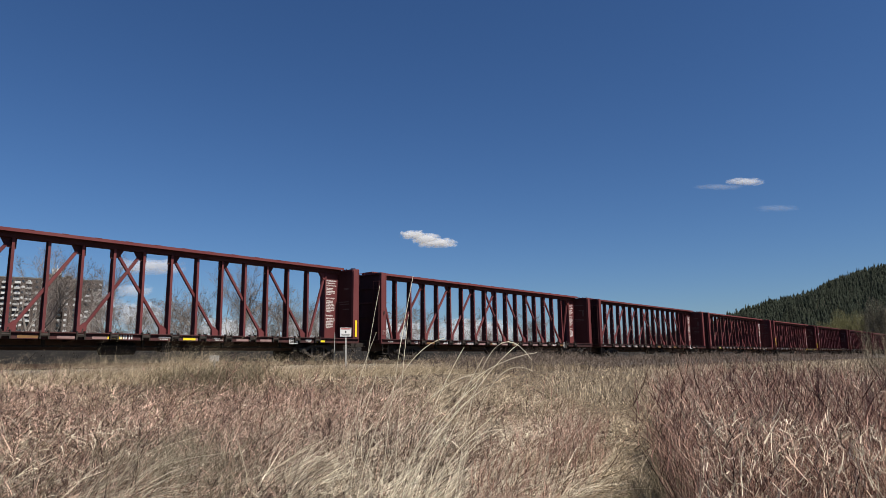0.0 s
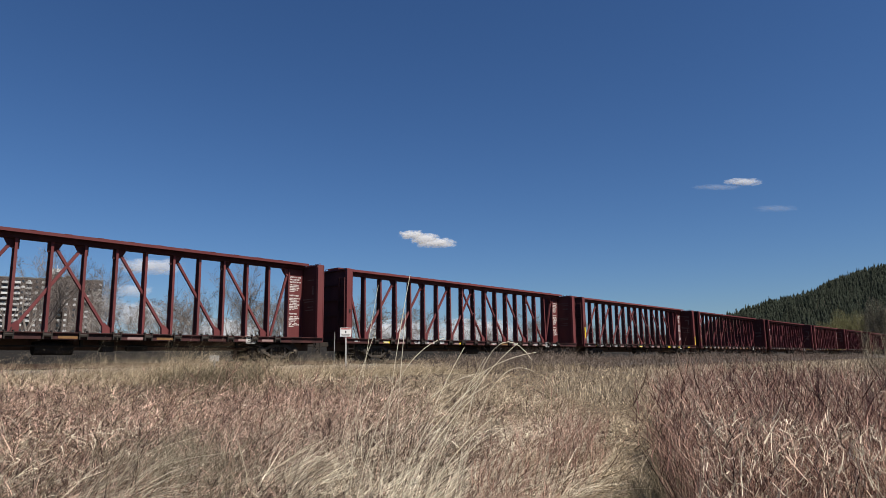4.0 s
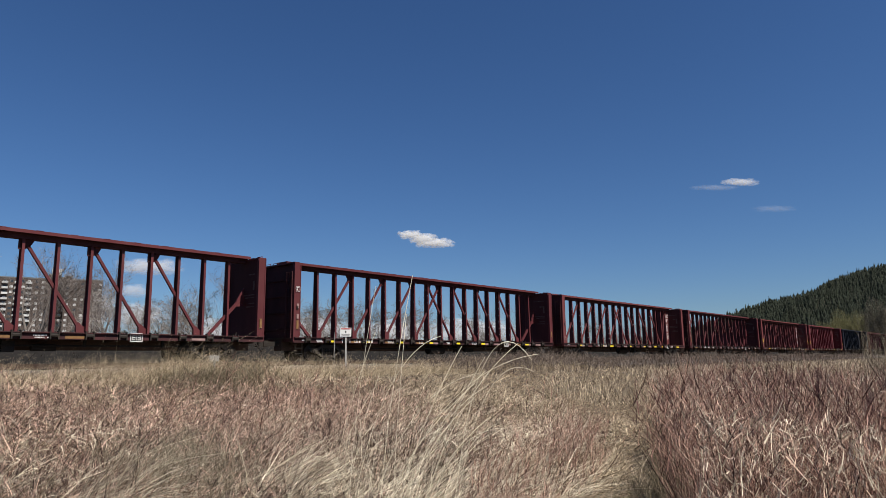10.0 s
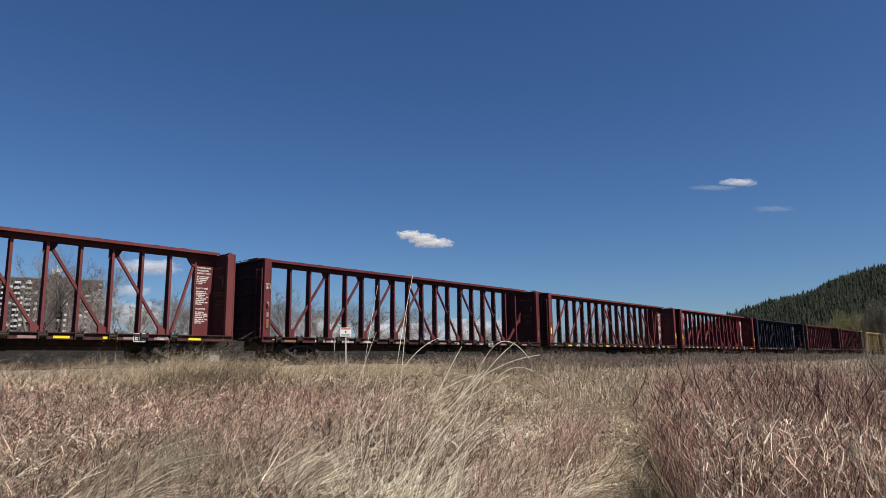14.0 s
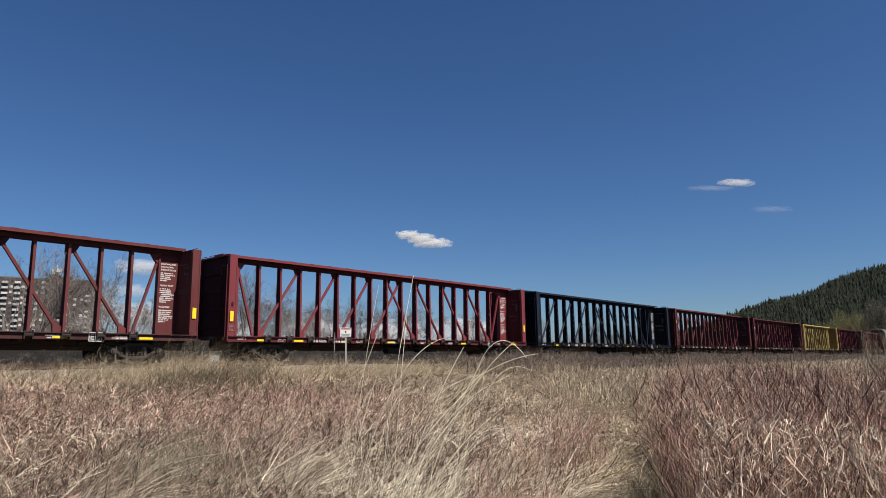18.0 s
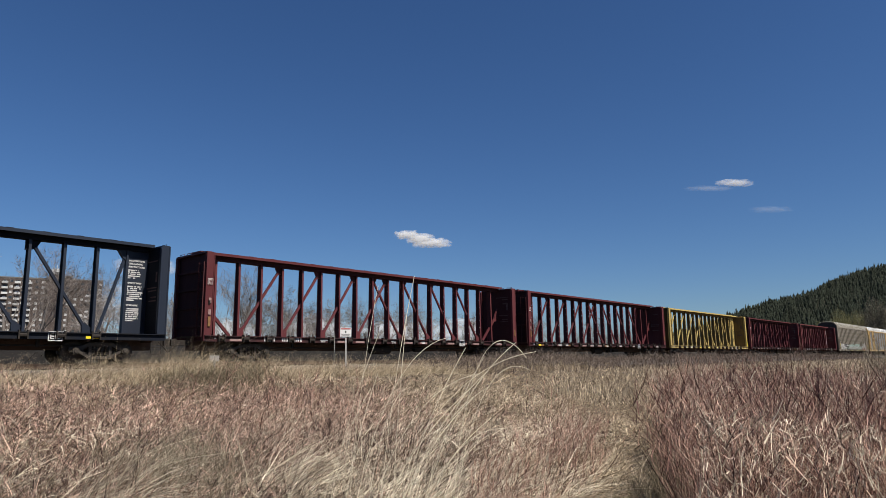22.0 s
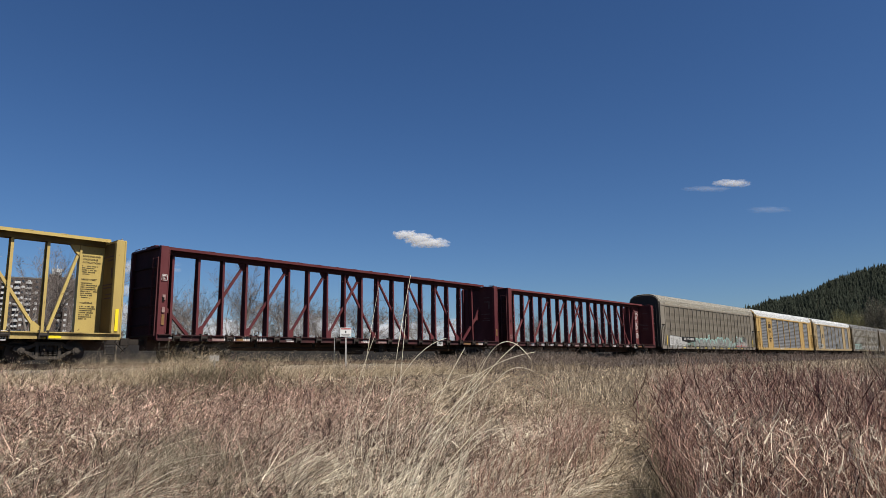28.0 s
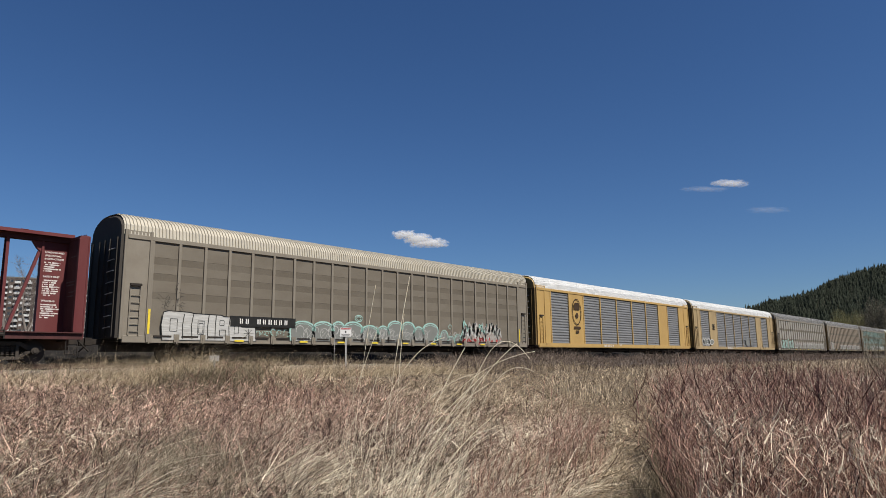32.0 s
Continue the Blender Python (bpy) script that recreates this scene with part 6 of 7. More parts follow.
    # scattered stems in the field
    x, y, r, a = sector(1300, 32, 84, 3.2, 22)
    ok = patchy(x, y, 0.55, 8) > 0.5
    x, y, r = x[ok], y[ok], r[ok]
    h = RNG.uniform(0.6, 1.05, len(x)) * np.clip(r / 11 - 0.1, 0.35, 1)
    stuff("field_twigs", ribbon_mesh("field_twigs", twig_blocks(x, y, h, RNG.uniform(0.004, 0.008, len(x)) * np.clip(r / 5, 0.8, 2.4), 5), TWIG), "reddish dead stems standing in the grass", "shrub")
    # scrub along the track
    n = 4300
    x = 24 * (130 / 24) ** RNG.random(n)
    y = 18.4 + 5.4 * RNG.random(n)
    h = RNG.uniform(0.75, 1.1, n) * (0.7 + 0.45 * patchy(x, y, 0.4, 6))
    stuff("track_scrub", ribbon_mesh("track_scrub", twig_blocks(x, y, h, RNG.uniform(0.014, 0.028, n), 9, 0.6), SCRUB_TWIG), "grey-brown leafless scrub beside the track", "shrub")
    # tall thin whips at the far end of the field
    n = 150
    a, r = np.radians(RNG.uniform(4.5, 9.6, n)), RNG.uniform(18, 27, n)
    x, y = r * np.cos(a), r * np.sin(a)
    stuff("alder_whips", ribbon_mesh("alder_whips", twig_blocks(x, y, RNG.uniform(1.3, 2.35, n), RNG.uniform(0.006, 0.010, n), 16, 0.16, twig_len=(0.08, 0.25), bow=0.08, rise=1.9, kink=0.008), WHIP_BARK), "thin grey leafless alder whips", "shrub")
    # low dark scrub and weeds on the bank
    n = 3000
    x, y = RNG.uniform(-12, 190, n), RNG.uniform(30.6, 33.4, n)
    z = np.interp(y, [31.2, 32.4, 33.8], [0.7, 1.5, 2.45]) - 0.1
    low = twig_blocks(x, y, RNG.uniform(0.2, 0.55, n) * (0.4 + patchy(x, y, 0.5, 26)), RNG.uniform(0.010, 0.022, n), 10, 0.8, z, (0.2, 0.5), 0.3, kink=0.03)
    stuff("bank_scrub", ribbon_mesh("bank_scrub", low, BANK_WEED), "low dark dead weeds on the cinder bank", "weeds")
    # thicket behind the bank
    n = 5600
    x = RNG.uniform(-25, 240, n)
    y = RNG.uniform(38, 58, n)
    h = RNG.uniform(1.6, 4.4, n) * (0.6 + 0.6 * patchy(x, y, 0.15, 16))
    stuff("far_thicket", ribbon_mesh("far_thicket", twig_blocks(x, y, h, RNG.uniform(0.02, 0.042, n), 13, 0.5, twig_len=(0.1, 0.32), bow=0.15, rise=1.2, kink=0.015), GREY_TWIG), "grey leafless brush behind the railway bank", "shrub")


STALKS = []     # (stalk, its foot, its height)


def build_stalks():
    """Single tall stems that stand over the grass."""
    clump = tagged(new("tall_reed_stalks"), "tall pale dried reed stalks arching over the grass", "grass")
    # shaped to fit the camera's view
    rows = [  # heading, distance, height, lean to the camera's right, droop, thickness
        (47.2, 4.6, 2.08, 0.12, 0.00, 0.006), (46.0, 4.7, 1.82, 0.06, 0.00, 0.005), (49.6, 5.0, 2.1, 0.10, 0.02, 0.004), (49.8, 4.4, 2.35, 0.27, 0.30, 0.005),
        (46.6, 4.2, 1.66, 0.30, 0.05, 0.006), (47.0, 4.3, 1.62, 0.42, 0.12, 0.005), (44.8, 4.2, 1.95, 0.36, 0.18, 0.005), (41.1, 5.0, 3.0, 0.20, 0.50, 0.006),
        (41.0, 5.0, 2.43, 0.252, 0.42, 0.005), (44.0, 5.2, 1.55, 0.35, 0.02, 0.005), (47.8, 4.0, 1.45, 0.42, 0.12, 0.006),
        (50.5, 4.4, 1.48, 0.18, 0.04, 0.004), (52.5, 4.8, 1.38, 0.3, 0.05, 0.004), (47.6, 4.5, 2.2, 0.50, 0.30, 0.005), (48.4, 4.9, 2.0, 0.42, 0.30, 0.005),
        (48.4, 4.6, 1.9, 0.16, 0.30, 0.004), (51.4, 5.2, 1.75, 0.22, 0.02, 0.004), (46.4, 4.5, 1.7, 0.40, 0.22, 0.005), (44.4, 4.6, 1.6, 0.4, 0.35, 0.005),
        (48.9, 4.3, 1.5, 0.5, 0.10, 0.006), (45.9, 4.2, 1.35, 0.45, 0.15, 0.006), (42.9, 4.8, 1.4, 0.35, 0.25, 0.004)]
    for a, r, h, lean, droop, w in rows:
        bm = bmesh.new()
        foot = pose(r * math.cos(radians(a)), r * math.sin(radians(a)), 0)
        p = Vector((0, 0, 0))
        wind = Vector((0.66, -0.75, 0))
        prev, pr = p.copy(), w * 0.42
        for i in range(1, 23):
            t = i / 22
            q = p + Vector((0, 0, h * (t - droop * t ** 3))) + wind * (h * lean * t ** 1.7)
            head = 1.9 if t > 0.75 else 1.0
            nr = w * 0.42 * (1 - 0.6 * t) * head
            put_tube(bm, prev, q, pr, nr, 5)
            prev, pr = q, nr
        STALKS.append((part("stalk", bm, BLEACHED_STEM, clump, at=foot), foot.translation.copy(), h))


def tree_mesh(seed, height, spread=0.5, levels=5, twig=GREY_TWIG):
    """Trunk and limbs in one mesh, the fine twigs in another."""
    rng = random.Random(seed)
    limbs, fine = [], []

    def grow(p, d, length, r, level):
        steps = 3
        for i in range(steps):
            d = (d + Vector((rng.gauss(0, 0.13), rng.gauss(0, 0.13), rng.gauss(0.04, 0.08)))).normalized()
            q = p + d * (length / steps)
            r2 = r * (0.86 if level else 0.9)
            (limbs if level < 3 else fine).append((p, q, r, r2))
            if level < levels and (level or i):
                for _ in range(rng.choice((1, 2)) if level < levels - 1 else 2):
                    out = Vector((rng.gauss(0, 1), rng.gauss(0, 1), rng.gauss(0.15, 0.5))).normalized()
                    grow(q, (d * 0.75 + out * spread * 1.2).normalized(), length * rng.uniform(0.5, 0.72), r2 * 0.62, level + 1)
            p, r = q, r2
    grow(Vector((0, 0, -0.3)), Vector((rng.gauss(0, 0.05), rng.gauss(0, 0.05), 1)), height * 0.45, height * 0.010, 0)

    def solid(name, segs, sides, material, least):
        a = np.array([s[0] for s in segs])
        b = np.array([s[1] for s in segs])
        ra = np.maximum(np.array([s[2] for s in segs]), least)
        rb = np.maximum(np.array([s[3] for s in segs]), least * 0.8)
        d = unit(b - a)
        s = unit(np.cross(d, np.array([0.31, 0.17, 0.93])))
        c = np.cross(d, s)
        rings = []
        for p, r in ((a, ra), (b, rb)):
            for i in range(sides):
                t = 2 * np.pi * i / sides
                rings.append(p + (s * np.cos(t) + c * np.sin(t)) * r[:, None])
        v = np.stack(rings, 1).reshape(-1, 3)
        o = np.arange(len(segs)) * 2 * sides
        q = np.concatenate([np.stack([o + i, o + (i + 1) % sides, o + sides + (i + 1) % sides, o + sides + i], -1) for i in range(sides)])
        return raw_mesh(name, v, [q], material)
    return solid("trunk", limbs, 6, BARK, 0.012), solid("crown", fine, 3, twig, 0.0055)


def build_trees():
    kinds = [tree_mesh(40 + i, h, s, n) for i, (h, s, n) in enumerate(((10, 0.5, 5), (9, 0.62, 5), (7.5, 0.6, 5), (6, 0.7, 5)))]
    kinds.append(tree_mesh(47, 8.5, 0.75, 5, PALE_TWIG))
    rows = [(72.5, 62, 0, 1.2, 0), (74.5, 70, 1, 1.35, 40), (70.2, 75, 1, 1.3, 200), (73.4, 80, 0, 1.35, 120), (68.6, 70, 0, 1.15, 300), (62.8, 66, 3, 1.4, 45), (59.2, 78, 0, 1.05, 80), (54.2, 74, 0, 1.0, 160), (49.8, 72, 3, 1.4, 330), (47.2, 60, 3, 1.2, 215), (67.2, 58, 3, 1.25, 10), (65.8, 64, 3, 1.2, 90), (64.4, 80, 2, 1.1, 140), (61.6, 60, 2, 1.05, 33), (60.2, 72, 1, 0.95, 70),
            (58.3, 56, 0, 1.02, 310), (56.8, 66, 2, 1.1, 120), (55.2, 60, 3, 1.3, 20), (53.2, 70, 2, 1.1, 250), (51.0, 64, 3, 1.25, 15), (48.6, 62, 2, 1.0, 77), (46.0, 70, 3, 1.3, 180),
            (67.7, 68, 4, 1.0, 20), (66.5, 72, 4, 0.9, 140), (62.0, 70, 4, 0.7, 40), (43.0, 75, 2, 1.0, 300), (39.0, 80, 3, 1.3, 60), (34.0, 95, 2, 1.1, 220), (29.0, 110, 3, 1.4, 100), (24.0, 130, 2, 1.2, 10)]
    first = {}
    for a, r, kind, scale, turn in rows:
        x, y = r * math.cos(radians(a)), r * math.sin(radians(a))
        m = pose(x, y, float(ground_height(x, y)), rz=turn)
        if kind not in first:
            tree = tagged(new("bare_tree"), "leafless grey-barked tree behind the railway", "tree", "bare trees")
            part("trunk", kinds[kind][0], None, tree)
            part("crown", kinds[kind][1], None, tree, "fine leafless twigs")
            tree.matrix_basis = m
            first[kind] = tree
        else:
            tree = copy_thing(first[kind], m)
        tree.scale = (scale, scale, scale)
    # trees coming into leaf by the foot of the hill
    rng = np.random.default_rng(5)
    for a, r, h, wide in ((11.6, 300, 13, 13), (10.5, 285, 16.5, 13), (9.4, 270, 15, 12), (8.3, 250, 18.5, 12), (12.8, 420, 15, 13), (6.8, 260, 20, 13)):
        x, y = r * math.cos(radians(a)), r * math.sin(radians(a))
        tree = tagged(new("leafing_tree"), "broad tree with pale yellow-green spring leaves", "tree", "leafing trees")
        bm = bmesh.new()
        put_tube(bm, (0, 0, -0.5), (0, 0, h * 0.4), 0.35, 0.25, 8)
        for i in range(9):
            t = i * 0.7
            put_tube(bm, (0, 0, h * (0.15 + 0.03 * i)), (math.cos(t) * wide * 0.35, math.sin(t) * wide * 0.35, h * (0.55 + 0.04 * i)), 0.14, 0.04, 6)
        part("trunk", bm, BARK, tree)
        n = 15000
        p = unit(rng.normal(0, 1, (n, 3))) * (rng.random(n) ** 0.55)[:, None]
        lump = 1 + 0.22 * np.sin(p[:, 0] * 5 + a) * np.sin(p[:, 2] * 6) + 0.2 * np.sin(p[:, 1] * 7) + rng.normal(0, 0.10, n)
        p = p * lump[:, None] * np.array([wide * 0.5, wide * 0.5, h * 0.42]) + np.array([0, 0, h * 0.56])
        d = unit(rng.normal(0, 0.6, (n, 3)) + unit(p - np.array([0, 0, h * 0.1])))
        me = ribbon_mesh("crown", [ribbons(p, d, rng.uniform(0.25, 0.6, n), np.zeros((n, 3)), rng.uniform(0.06, 0.2, n), (0.0, 0.5, 1.0))], SPRING_LEAF if a > 9 else BUDDING)
        part("crown", me, None, tree, "pale spring leaves" if a > 9 else "grey twigs with opening buds")
        tree.matrix_basis = pose(x, y, 0.4)


# ---- distance ----
def ridge(a):
    """Height of the hill's ridge above the plain over the heading in degrees."""
    return np.interp(a, [-60, -25, -5, 3, 7.8, 11, 14, 17, 19.5, 23, 28, 34], [30, 140, 184, 160, 131, 111, 90, 70, 53, 28, 8, 0])


def hill_height(a, r):
    up = np.clip((r - 620) / 680, 0, 1)
    return ridge(a) * (up * up * (3 - 2 * up)) * (1 - 0.5 * np.clip((r - 1300) / 700, 0, 1)) + 6 * np.sin(r * 0.02 + a * 0.9) * up


def build_hill():
    aa = np.arange(-60, 35, 1.0)
    rr = np.concatenate([np.arange(600, 1400, 50), [1500, 1700, 2000]])
    ga, gr = np.meshgrid(aa, rr)
    v = np.stack([gr * np.cos(np.radians(ga)), gr * np.sin(np.radians(ga)), hill_height(ga, gr) - 1], -1).reshape(-1, 3)
    n = len(aa)
    i = (np.arange(len(rr) - 1)[:, None] * n + np.arange(n - 1)[None, :]).ravel()
    tagged(new("hill", raw_mesh("hill", v, [np.stack([i, i + n, i + n + 1, i + 1], -1)], HILL_SOIL)), "dark forested hillside beyond the railway", "hill", kind="structure")
    rng = np.random.default_rng(8)
    n = 13000
    a = rng.uniform(-3, 26, n)
    r = 640 + 760 * rng.random(n) ** 0.7
    h = rng.uniform(8, 14, n) * np.where(rng.random(n) < 0.12, rng.uniform(1.1, 1.45, n), 1.0)
    slim = rng.uniform(0.75, 1.5, n)
    base = np.stack([r * np.cos(np.radians(a)), r * np.sin(np.radians(a)), hill_height(a, r) - 1.5], -1)
    tip = np.stack([rng.normal(0, 0.25, n), rng.normal(0, 0.25, n), np.zeros(n)], -1)
    tiers, sides = 5, 6
    rows, tri = [], []
    per = tiers * (sides + 1)
    for t in range(tiers):
        z0 = 0.08 + 0.165 * t
        z1 = min(z0 + 0.30, 1.0)
        rad = 0.165 * (1 - 0.83 * (t / tiers) ** 1.25)
        for s in range(sides):
            ang = 2 * np.pi * s / sides + t * 0.5 + rng.uniform(0, 1, n)
            k = h * rad * slim * rng.uniform(0.45, 1.3, n)
            rows.append(base + tip * z0 + np.stack([np.cos(ang) * k, np.sin(ang) * k, h * (z0 + rng.uniform(-0.07, 0.04, n))], -1))
        rows.append(base + tip * z1 + np.stack([np.zeros(n), np.zeros(n), h * z1], -1))
        o = np.arange(n) * per + t * (sides + 1)
        tri += [np.stack([o + s, o + (s + 1) % sides, o + sides], -1) for s in range(sides)]
    v = np.stack(rows, 1).reshape(-1, 3)
    woods = raw_mesh("conifer_forest", v, [np.concatenate(tri)], CONIFER)
    woods.shade_smooth()
    stuff("conifer_forest", woods, "dense dark green conifer forest on the hill", "forest")


def build_towers():
    """A tall apartment house in three joined blocks."""
    a = radians(72.3)
    r = 460.0
    house = tagged(new("apartment_building"), "tall brown apartment house with white balconies behind the trees", "building")
    house.matrix_basis = Matrix.Translation((r * math.cos(a), r * math.sin(a), 0.5)) @ pose(0, 0, 0, rz=72.3 - 90)
    storey = 3.2
    glass = shared("tower_glass", lambda: (lambda bm: (put_box(bm, -0.8, 0.8, -0.05, 0.05, 0.8, 2.2), mesh_of("window", bm, GLASS))[1])(bmesh.new()))
    bright = shared("tower_blind", lambda: (lambda bm: (put_box(bm, -0.8, 0.8, -0.08, 0.05, 0.7, 2.1), mesh_of("window", bm, TOWER_WHITE))[1])(bmesh.new()))
    rail = shared("tower_rail", lambda: (lambda bm: (put_box(bm, -1.55, 1.55, -1.3, -1.2, 0.0, 1.0), put_box(bm, -1.6, 1.6, -1.3, 0, -0.18, 0.0), mesh_of("balcony", bm, TOWER_WHITE))[2])(bmesh.new()))
    dark = shared("tower_grille", lambda: (lambda bm: ([put_box(bm, -1.5, 1.5, -0.1, 0.0, z, z + 0.14) for z in (0.1, 0.5, 0.9)], put_box(bm, -1.6, 1.6, -0.9, 0.1, -0.2, 0.0), mesh_of("balcony", bm, BLACK_STEEL))[2])(bmesh.new()))
    rng = random.Random(3)
    # blocks of wall: ends, front, back, top; then the columns of openings
    blocks = ((-30, -1.0, 0, 18, 51.2, ((-22.6, "balcony"), (-19.5, "window"), (-16.4, "balcony"), (-13.6, "window"), (-10.7, "balcony"), (-6.6, "window"), (-26.5, "window"), (-3.4, "window"))),
              (-1.0, 3.9, -3, 18, 53.6, ()),
              (3.9, 7.6, 1.5, 18, 52.6, ((5.75, "grille"),)),
              (7.6, 11.4, -2, 18, 53.0, ((9.2, "blind"),)),
              (11.4, 28.3, 2, 18, 51.6, ((13.6, "window"), (17.2, "dull"), (20.6, "balcony"), (24.4, "dull"), (26.8, "dull"))))
    for x0, x1, y0, y1, top, columns in blocks:
        bm = bmesh.new()
        put_box(bm, x0, x1, y0, y1, -2, top)
        wall = part("wall", bm, TOWER_WALL, house)
        bm = bmesh.new()
        put_box(bm, x0 + 0.02, x1 - 0.02, y0 - 0.15, y1, top, top + 0.7)
        part("roof", bm, TOWER_ROOF, house)
        for x, kind in columns:
            for f in range(16):
                z = f * storey
                if kind == "balcony" and rng.random() < (0.92 if x < 0 else 0.4):
                    part("balcony", rail, None, wall, at=pose(x, y0, z + 0.2))
                if kind == "grille":
                    part("balcony", dark, None, wall, "black steel balcony", at=pose(x, y0, z + 0.2))
                lit = {"blind": 0.7, "window": 0.4, "dull": 0.16}.get(kind, 0.1)
                part("window", bright if rng.random() < lit else glass, None, wall, at=pose(x, y0, z))
    bm = bmesh.new()
    put_box(bm, 0.4, 5.6, 0, 8, 53.6, 57.0)
    part("lift_house", bm, TOWER_ROOF, house)
    for i in range(9):
        bm = bmesh.new()
        x = 0.6 + i * 0.6
        put_tube(bm, (x, -0.3, 54.0), (x, -0.3, 57.0 + rng.uniform(0.8, 3.2)), 0.12, sides=6)
        put_box(bm, x - 0.28, x + 0.28, -0.65, -0.3, 56.0, 57.6)
        part("antenna", bm, TOWER_WHITE, house, "white rooftop antenna")


# ---- small things by the track ----
def build_lineside():
    x, y = 19.4, 23.0
    sign = tagged(new("warning_sign"), "small white warning sign on a thin steel post", "sign")
    sign.matrix_basis = pose(x, y, 0.5, rz=-38)
    bm = bmesh.new()
    put_beam(bm, (0.05, 0, -0.2), (0, 0, 2.47), 0.06, 0.04)
    part("post", bm, POST_STEEL, sign, bevel=0.004)
    bm = bmesh.new()
    put_box(bm, -0.245, 0.245, -0.045, -0.03, 2.06, 2.46)
    board = part("board", bm, SIGN_WHITE, sign, bevel=0.004)
    bm = bmesh.new()
    put_box(bm, -0.215, 0.215, -0.049, -0.045, 2.385, 2.435)
    part("red_line", bm, RED_PRINT, board, "red line of print")
    bm = bmesh.new()
    for z, w in ((2.165, 0.19), (2.125, 0.15), (2.085, 0.2)):
        put_box(bm, -w, w, -0.049, -0.045, z, z + 0.018)
    put_tube(bm, (0, -0.045, 2.275), (0, -0.05, 2.275), 0.04, sides=14)
    part("dark_print", bm, BLACK_PAINT, board, "dark print and round mark")
    stake = tagged(new("marker_stake"), "thin pale marker stake standing in the grass", "stake")
    bm = bmesh.new()
    x, y = 19.38, 23.76
    put_tube(bm, (x, y, float(ground_height(x, y)) - 0.2), (x + 0.02, y, 2.78), 0.018, 0.014, 8)
    part("rod", bm, CONCRETE, stake)
    a = radians(60.38)
    d = 27.0
    x, y = d * math.cos(a), d * math.sin(a)
    box = tagged(new("signal_box"), "small pale two-door junction box on a short post", "junction box")
    box.matrix_basis = pose(x, y, 0, rz=-30)
    bm = bmesh.new()
    put_box(bm, -0.05, 0.05, -0.03, 0.03, 0.3, 1.56)
    part("post", bm, POST_STEEL, box)
    for s in (-1, 1):
        bm = bmesh.new()
        put_box(bm, s * 0.09 - 0.085, s * 0.09 + 0.085, -0.12, 0.08, 1.54, 1.76)
        part("box_half", bm, CONCRETE, box, bevel=0.01)


# ---- clouds ----
CLOUDS = []


def cloud_material(seed, dense):
    m = bpy.data.materials.new("cloud_vapour")
    m.use_nodes = True
    n, k = m.node_tree.nodes, m.node_tree.links
    bsdf = n["Principled BSDF"]
    bsdf.inputs["Base Color"].default_value = (0.95, 0.95, 0.95, 1)
    bsdf.inputs["Roughness"].default_value = 1.0
    tc = n.new("ShaderNodeTexCoord")
    mp = n.new("ShaderNodeMapping")
    mp.inputs["Location"].default_value = (seed * 3.7, seed * 1.3, seed * 2.1)
    mp.inputs["Scale"].default_value = (1.6, 1.6, 0.9)
    k.new(tc.outputs["Object"], mp.inputs["Vector"])
    noi = n.new("ShaderNodeTexNoise")
    noi.inputs["Scale"].default_value = 1.9
    noi.inputs["Detail"].default_value = 7.0
    noi.inputs["Roughness"].default_value = 0.6
    k.new(mp.outputs[0], noi.inputs["Vector"])
    flat = n.new("ShaderNodeVectorMath")
    flat.operation = "MULTIPLY"
    flat.inputs[1].default_value = (1, 0, 1)
    k.new(tc.outputs["Object"], flat.inputs[0])
    ln = n.new("ShaderNodeVectorMath")
    ln.operation = "LENGTH"
    k.new(flat.outputs[0], ln.inputs[0])
    s = n.new("ShaderNodeMath")
    s.operation = "MULTIPLY_ADD"
    k.new(ln.outputs["Value"], s.inputs[0])
    s.inputs[1].default_value = -0.62
    k.new(noi.outputs["Fac"], s.inputs[2])
    r = n.new("ShaderNodeMapRange")
    r.inputs["From Min"].default_value, r.inputs["From Max"].default_value = -0.16, 0.36
    r.inputs["To Max"].default_value = dense
    k.new(s.outputs[0], r.inputs["Value"])
    k.new(r.outputs["Result"], bsdf.inputs["Alpha"])
    return m


def build_cloud(right, up, half_w, half_h, seed, dense, drift):
    """A thin far cloud in the direction given by tangents to the right of and above the camera's axis."""
    far = 3200.0
    m = look(EYE, AIM, -0.656)
    place = m @ Vector((right * far, up * far, -far))
    xs, zs = np.linspace(-1, 1, 21), np.linspace(-1, 1, 11)
    gx, gz = np.meshgrid(xs, zs)
    v, q = [], []
    for layer in range(3):
        off = (layer - 1) * 0.12
        gy = -0.12 * (1 - gx ** 2) * (1 - gz ** 2) + off
        o = len(v) * len(xs) * len(zs)
        v.append(np.stack([gx + off * 0.3, gy * 0.5, gz], -1).reshape(-1, 3))
        i = (np.arange(len(zs) - 1)[:, None] * len(xs) + np.arange(len(xs) - 1)[None, :]).ravel() + o
        q.append(np.stack([i, i + 1, i + 1 + len(xs), i + len(xs)], -1))
    me = raw_mesh("cloud", np.concatenate(v), q, cloud_material(seed, dense))
    me.shade_smooth()
    ob = new("cloud", me)
    tagged(ob, "white fair-weather cloud in the blue sky, low ones also standing for haze", "cloud", "clouds")
    ob.scale = (half_w * far, half_h * far, half_h * far)
    turn = m.to_3x3().to_4x4() @ pose(0, 0, 0, rx=-90)
    start = Matrix.Translation(place) @ turn
    end = Matrix.Translation(place + m.to_3x3() @ Vector((drift[0] * far, drift[1] * far, 0))) @ turn
    CLOUDS.append((ob, start, end))


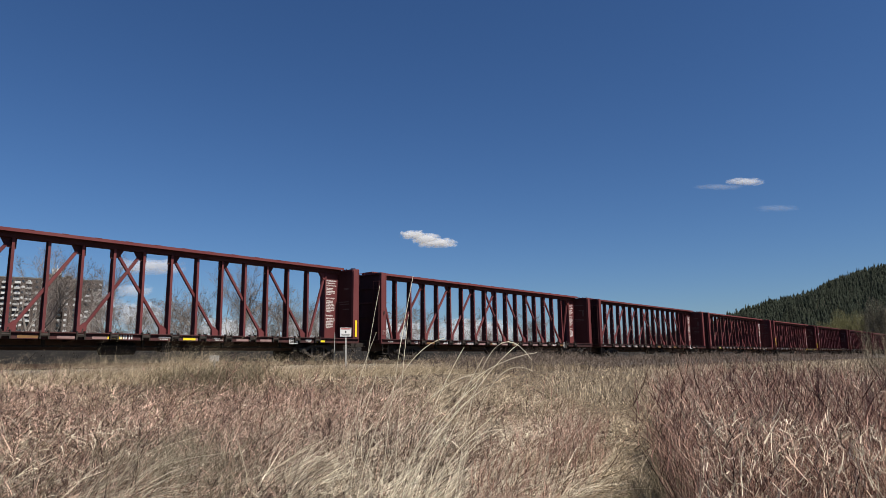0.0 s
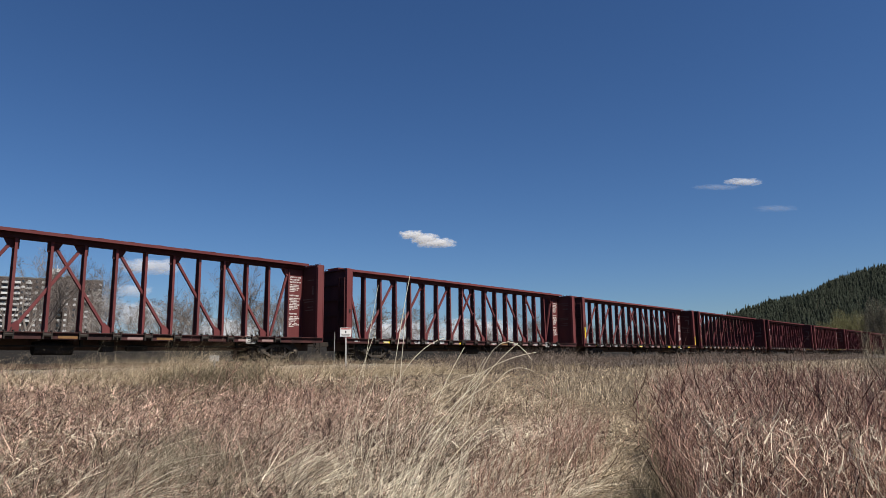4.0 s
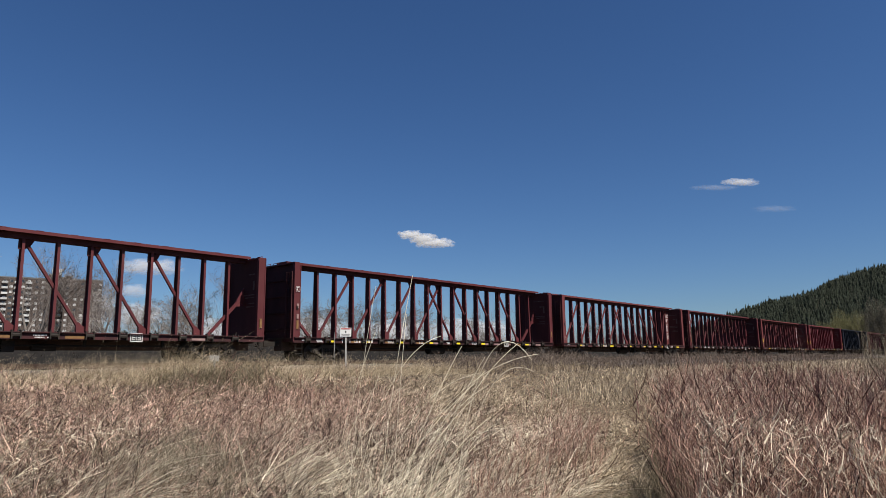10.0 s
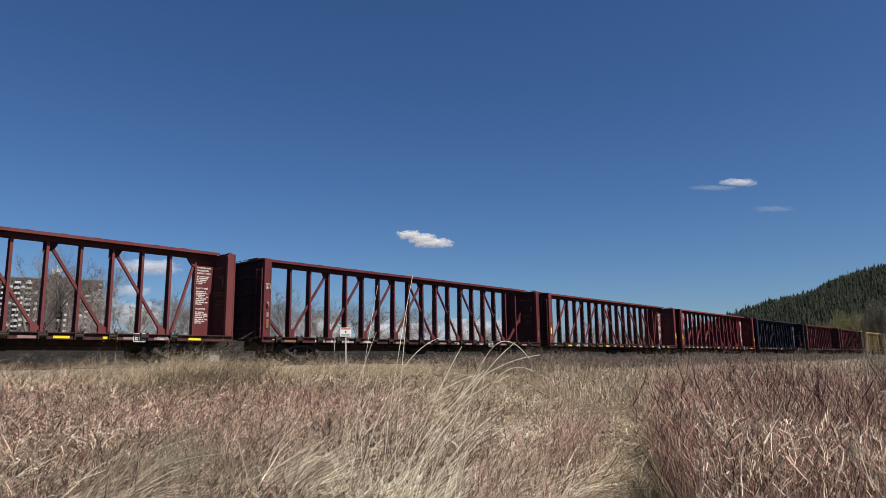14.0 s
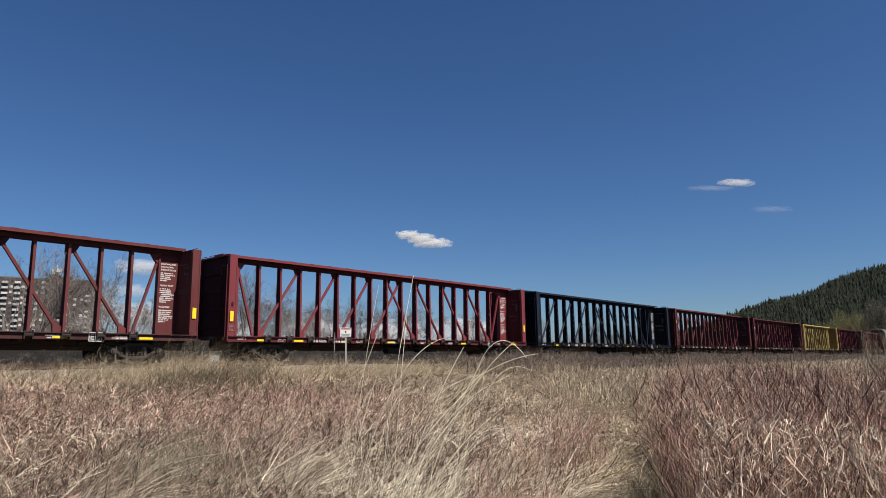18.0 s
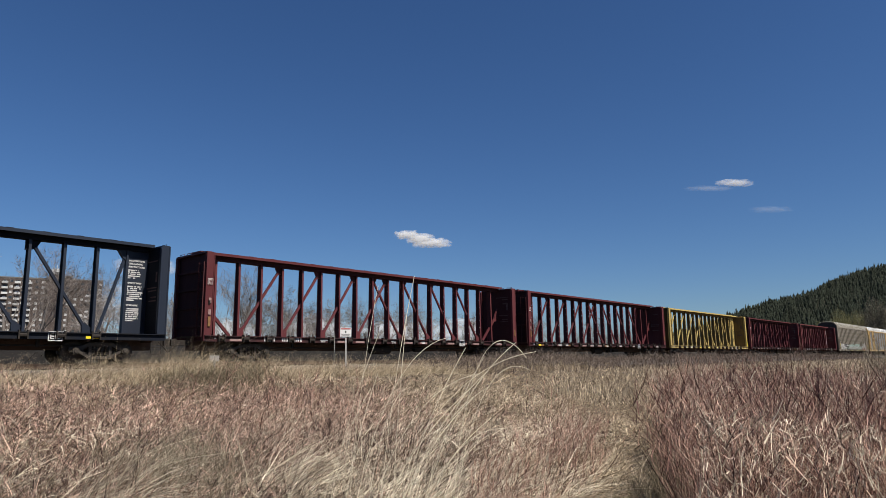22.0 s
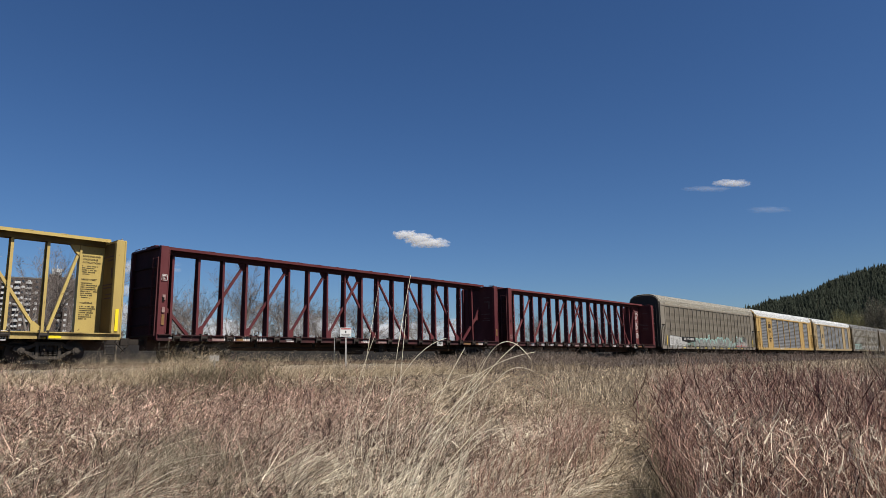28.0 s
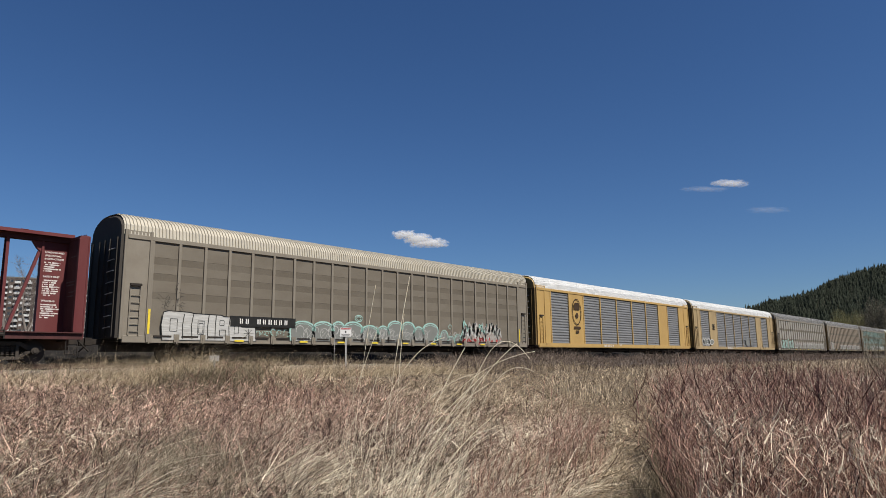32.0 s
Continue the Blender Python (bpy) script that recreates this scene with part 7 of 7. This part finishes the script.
def build_clouds():
    step = 1 / 1173.0
    # the low wide clouds also stand for pale haze along the horizon
    for x, y, w, h, seed, dense, dx, dy in (  # place, half sizes, drift
            (732, 416, 24, 8, 1.0, 0.8, -15, 0), (754, 423, 26, 10, 1.6, 0.85, -15, 0), (774, 430, 36, 9, 2.4, 0.9, -15, 0),
            (1318, 322, 34, 7, 2.0, 0.42, -27, -3), (1272, 331, 46, 5, 3.0, 0.07, -25, -4), (1374, 369, 40, 6, 4.0, 0.05, -16, -3),
            (268, 472, 62, 15, 5.0, 0.40, -10, -2), (236, 515, 36, 12, 6.0, 0.25, -8, 0), (560, 585, 70, 28, 7.0, 0.55, -5, 0), (250, 560, 50, 25, 8.0, 0.5, -5, 0),
            (840, 590, 90, 26, 9.0, 0.45, -4, 0), (400, 590, 80, 28, 10.0, 0.55, -4, 0), (700, 590, 80, 24, 11.0, 0.5, -4, 0), (160, 545, 60, 26, 12.0, 0.45, -4, 0)):
        build_cloud((x - 784) * step, (441 - y) * step, w * step, h * step, seed, dense, (dx * step, dy * step))


build_grass()
build_shrubs()
build_stalks()
build_trees()
build_hill()
build_towers()
build_lineside()
build_clouds()


# ---- what moves ----
UNEVEN = {1: 0.02, 3: -0.05, 6: 0.05, 8: 0.04, 11: 0.07, 13: 0.04, 17: -0.05, 19: 0.02, 20: 0.13, 21: -0.16, 22: -0.02, 23: -0.02, 31: 0.02}     # metres ahead, by the second


def run_of(t):
    """Metres the train has gone since the start."""
    k = int(t)
    near = UNEVEN.get(k, 0.0) * (1 - (t - k)) + UNEVEN.get(k + 1, 0.0) * (t - k)
    return 12.7391 * t - 0.010224 * t * t + 0.00008538 * t ** 3 + near


def motions():
    times = [1.0 * i for i in range(33)]
    for car, middle in CARS:
        walk(car, [(t, pose(middle - run_of(t), TRACK_Y, RAIL)) for t in times])
    ticks = [i / 30 for i in range(961)]
    spin = [math.degrees(run_of(t) / 0.42) for t in ticks]
    for wheels, dx in WHEELSETS:
        walk(wheels, [(t, pose(dx, 0, 0.42, ry=-s)) for t, s in zip(ticks, spin)])
    for i, (stalk, foot, h) in enumerate(STALKS):
        rows = []
        for k in range(81):
            t = 0.4 * k
            sway = 0.32 * h * (0.6 * math.sin(2.9 * t + i * 0.4) + 0.5 * math.sin(1.3 * t + i * 1.1))
            rows.append((t, pose(foot.x, foot.y, foot.z, rx=sway * 0.75, ry=sway * 0.66)))
        walk(stalk, rows)
    for ob, start, end in CLOUDS:
        walk(ob, [(0.0, start), (32.0, end)])


motions()
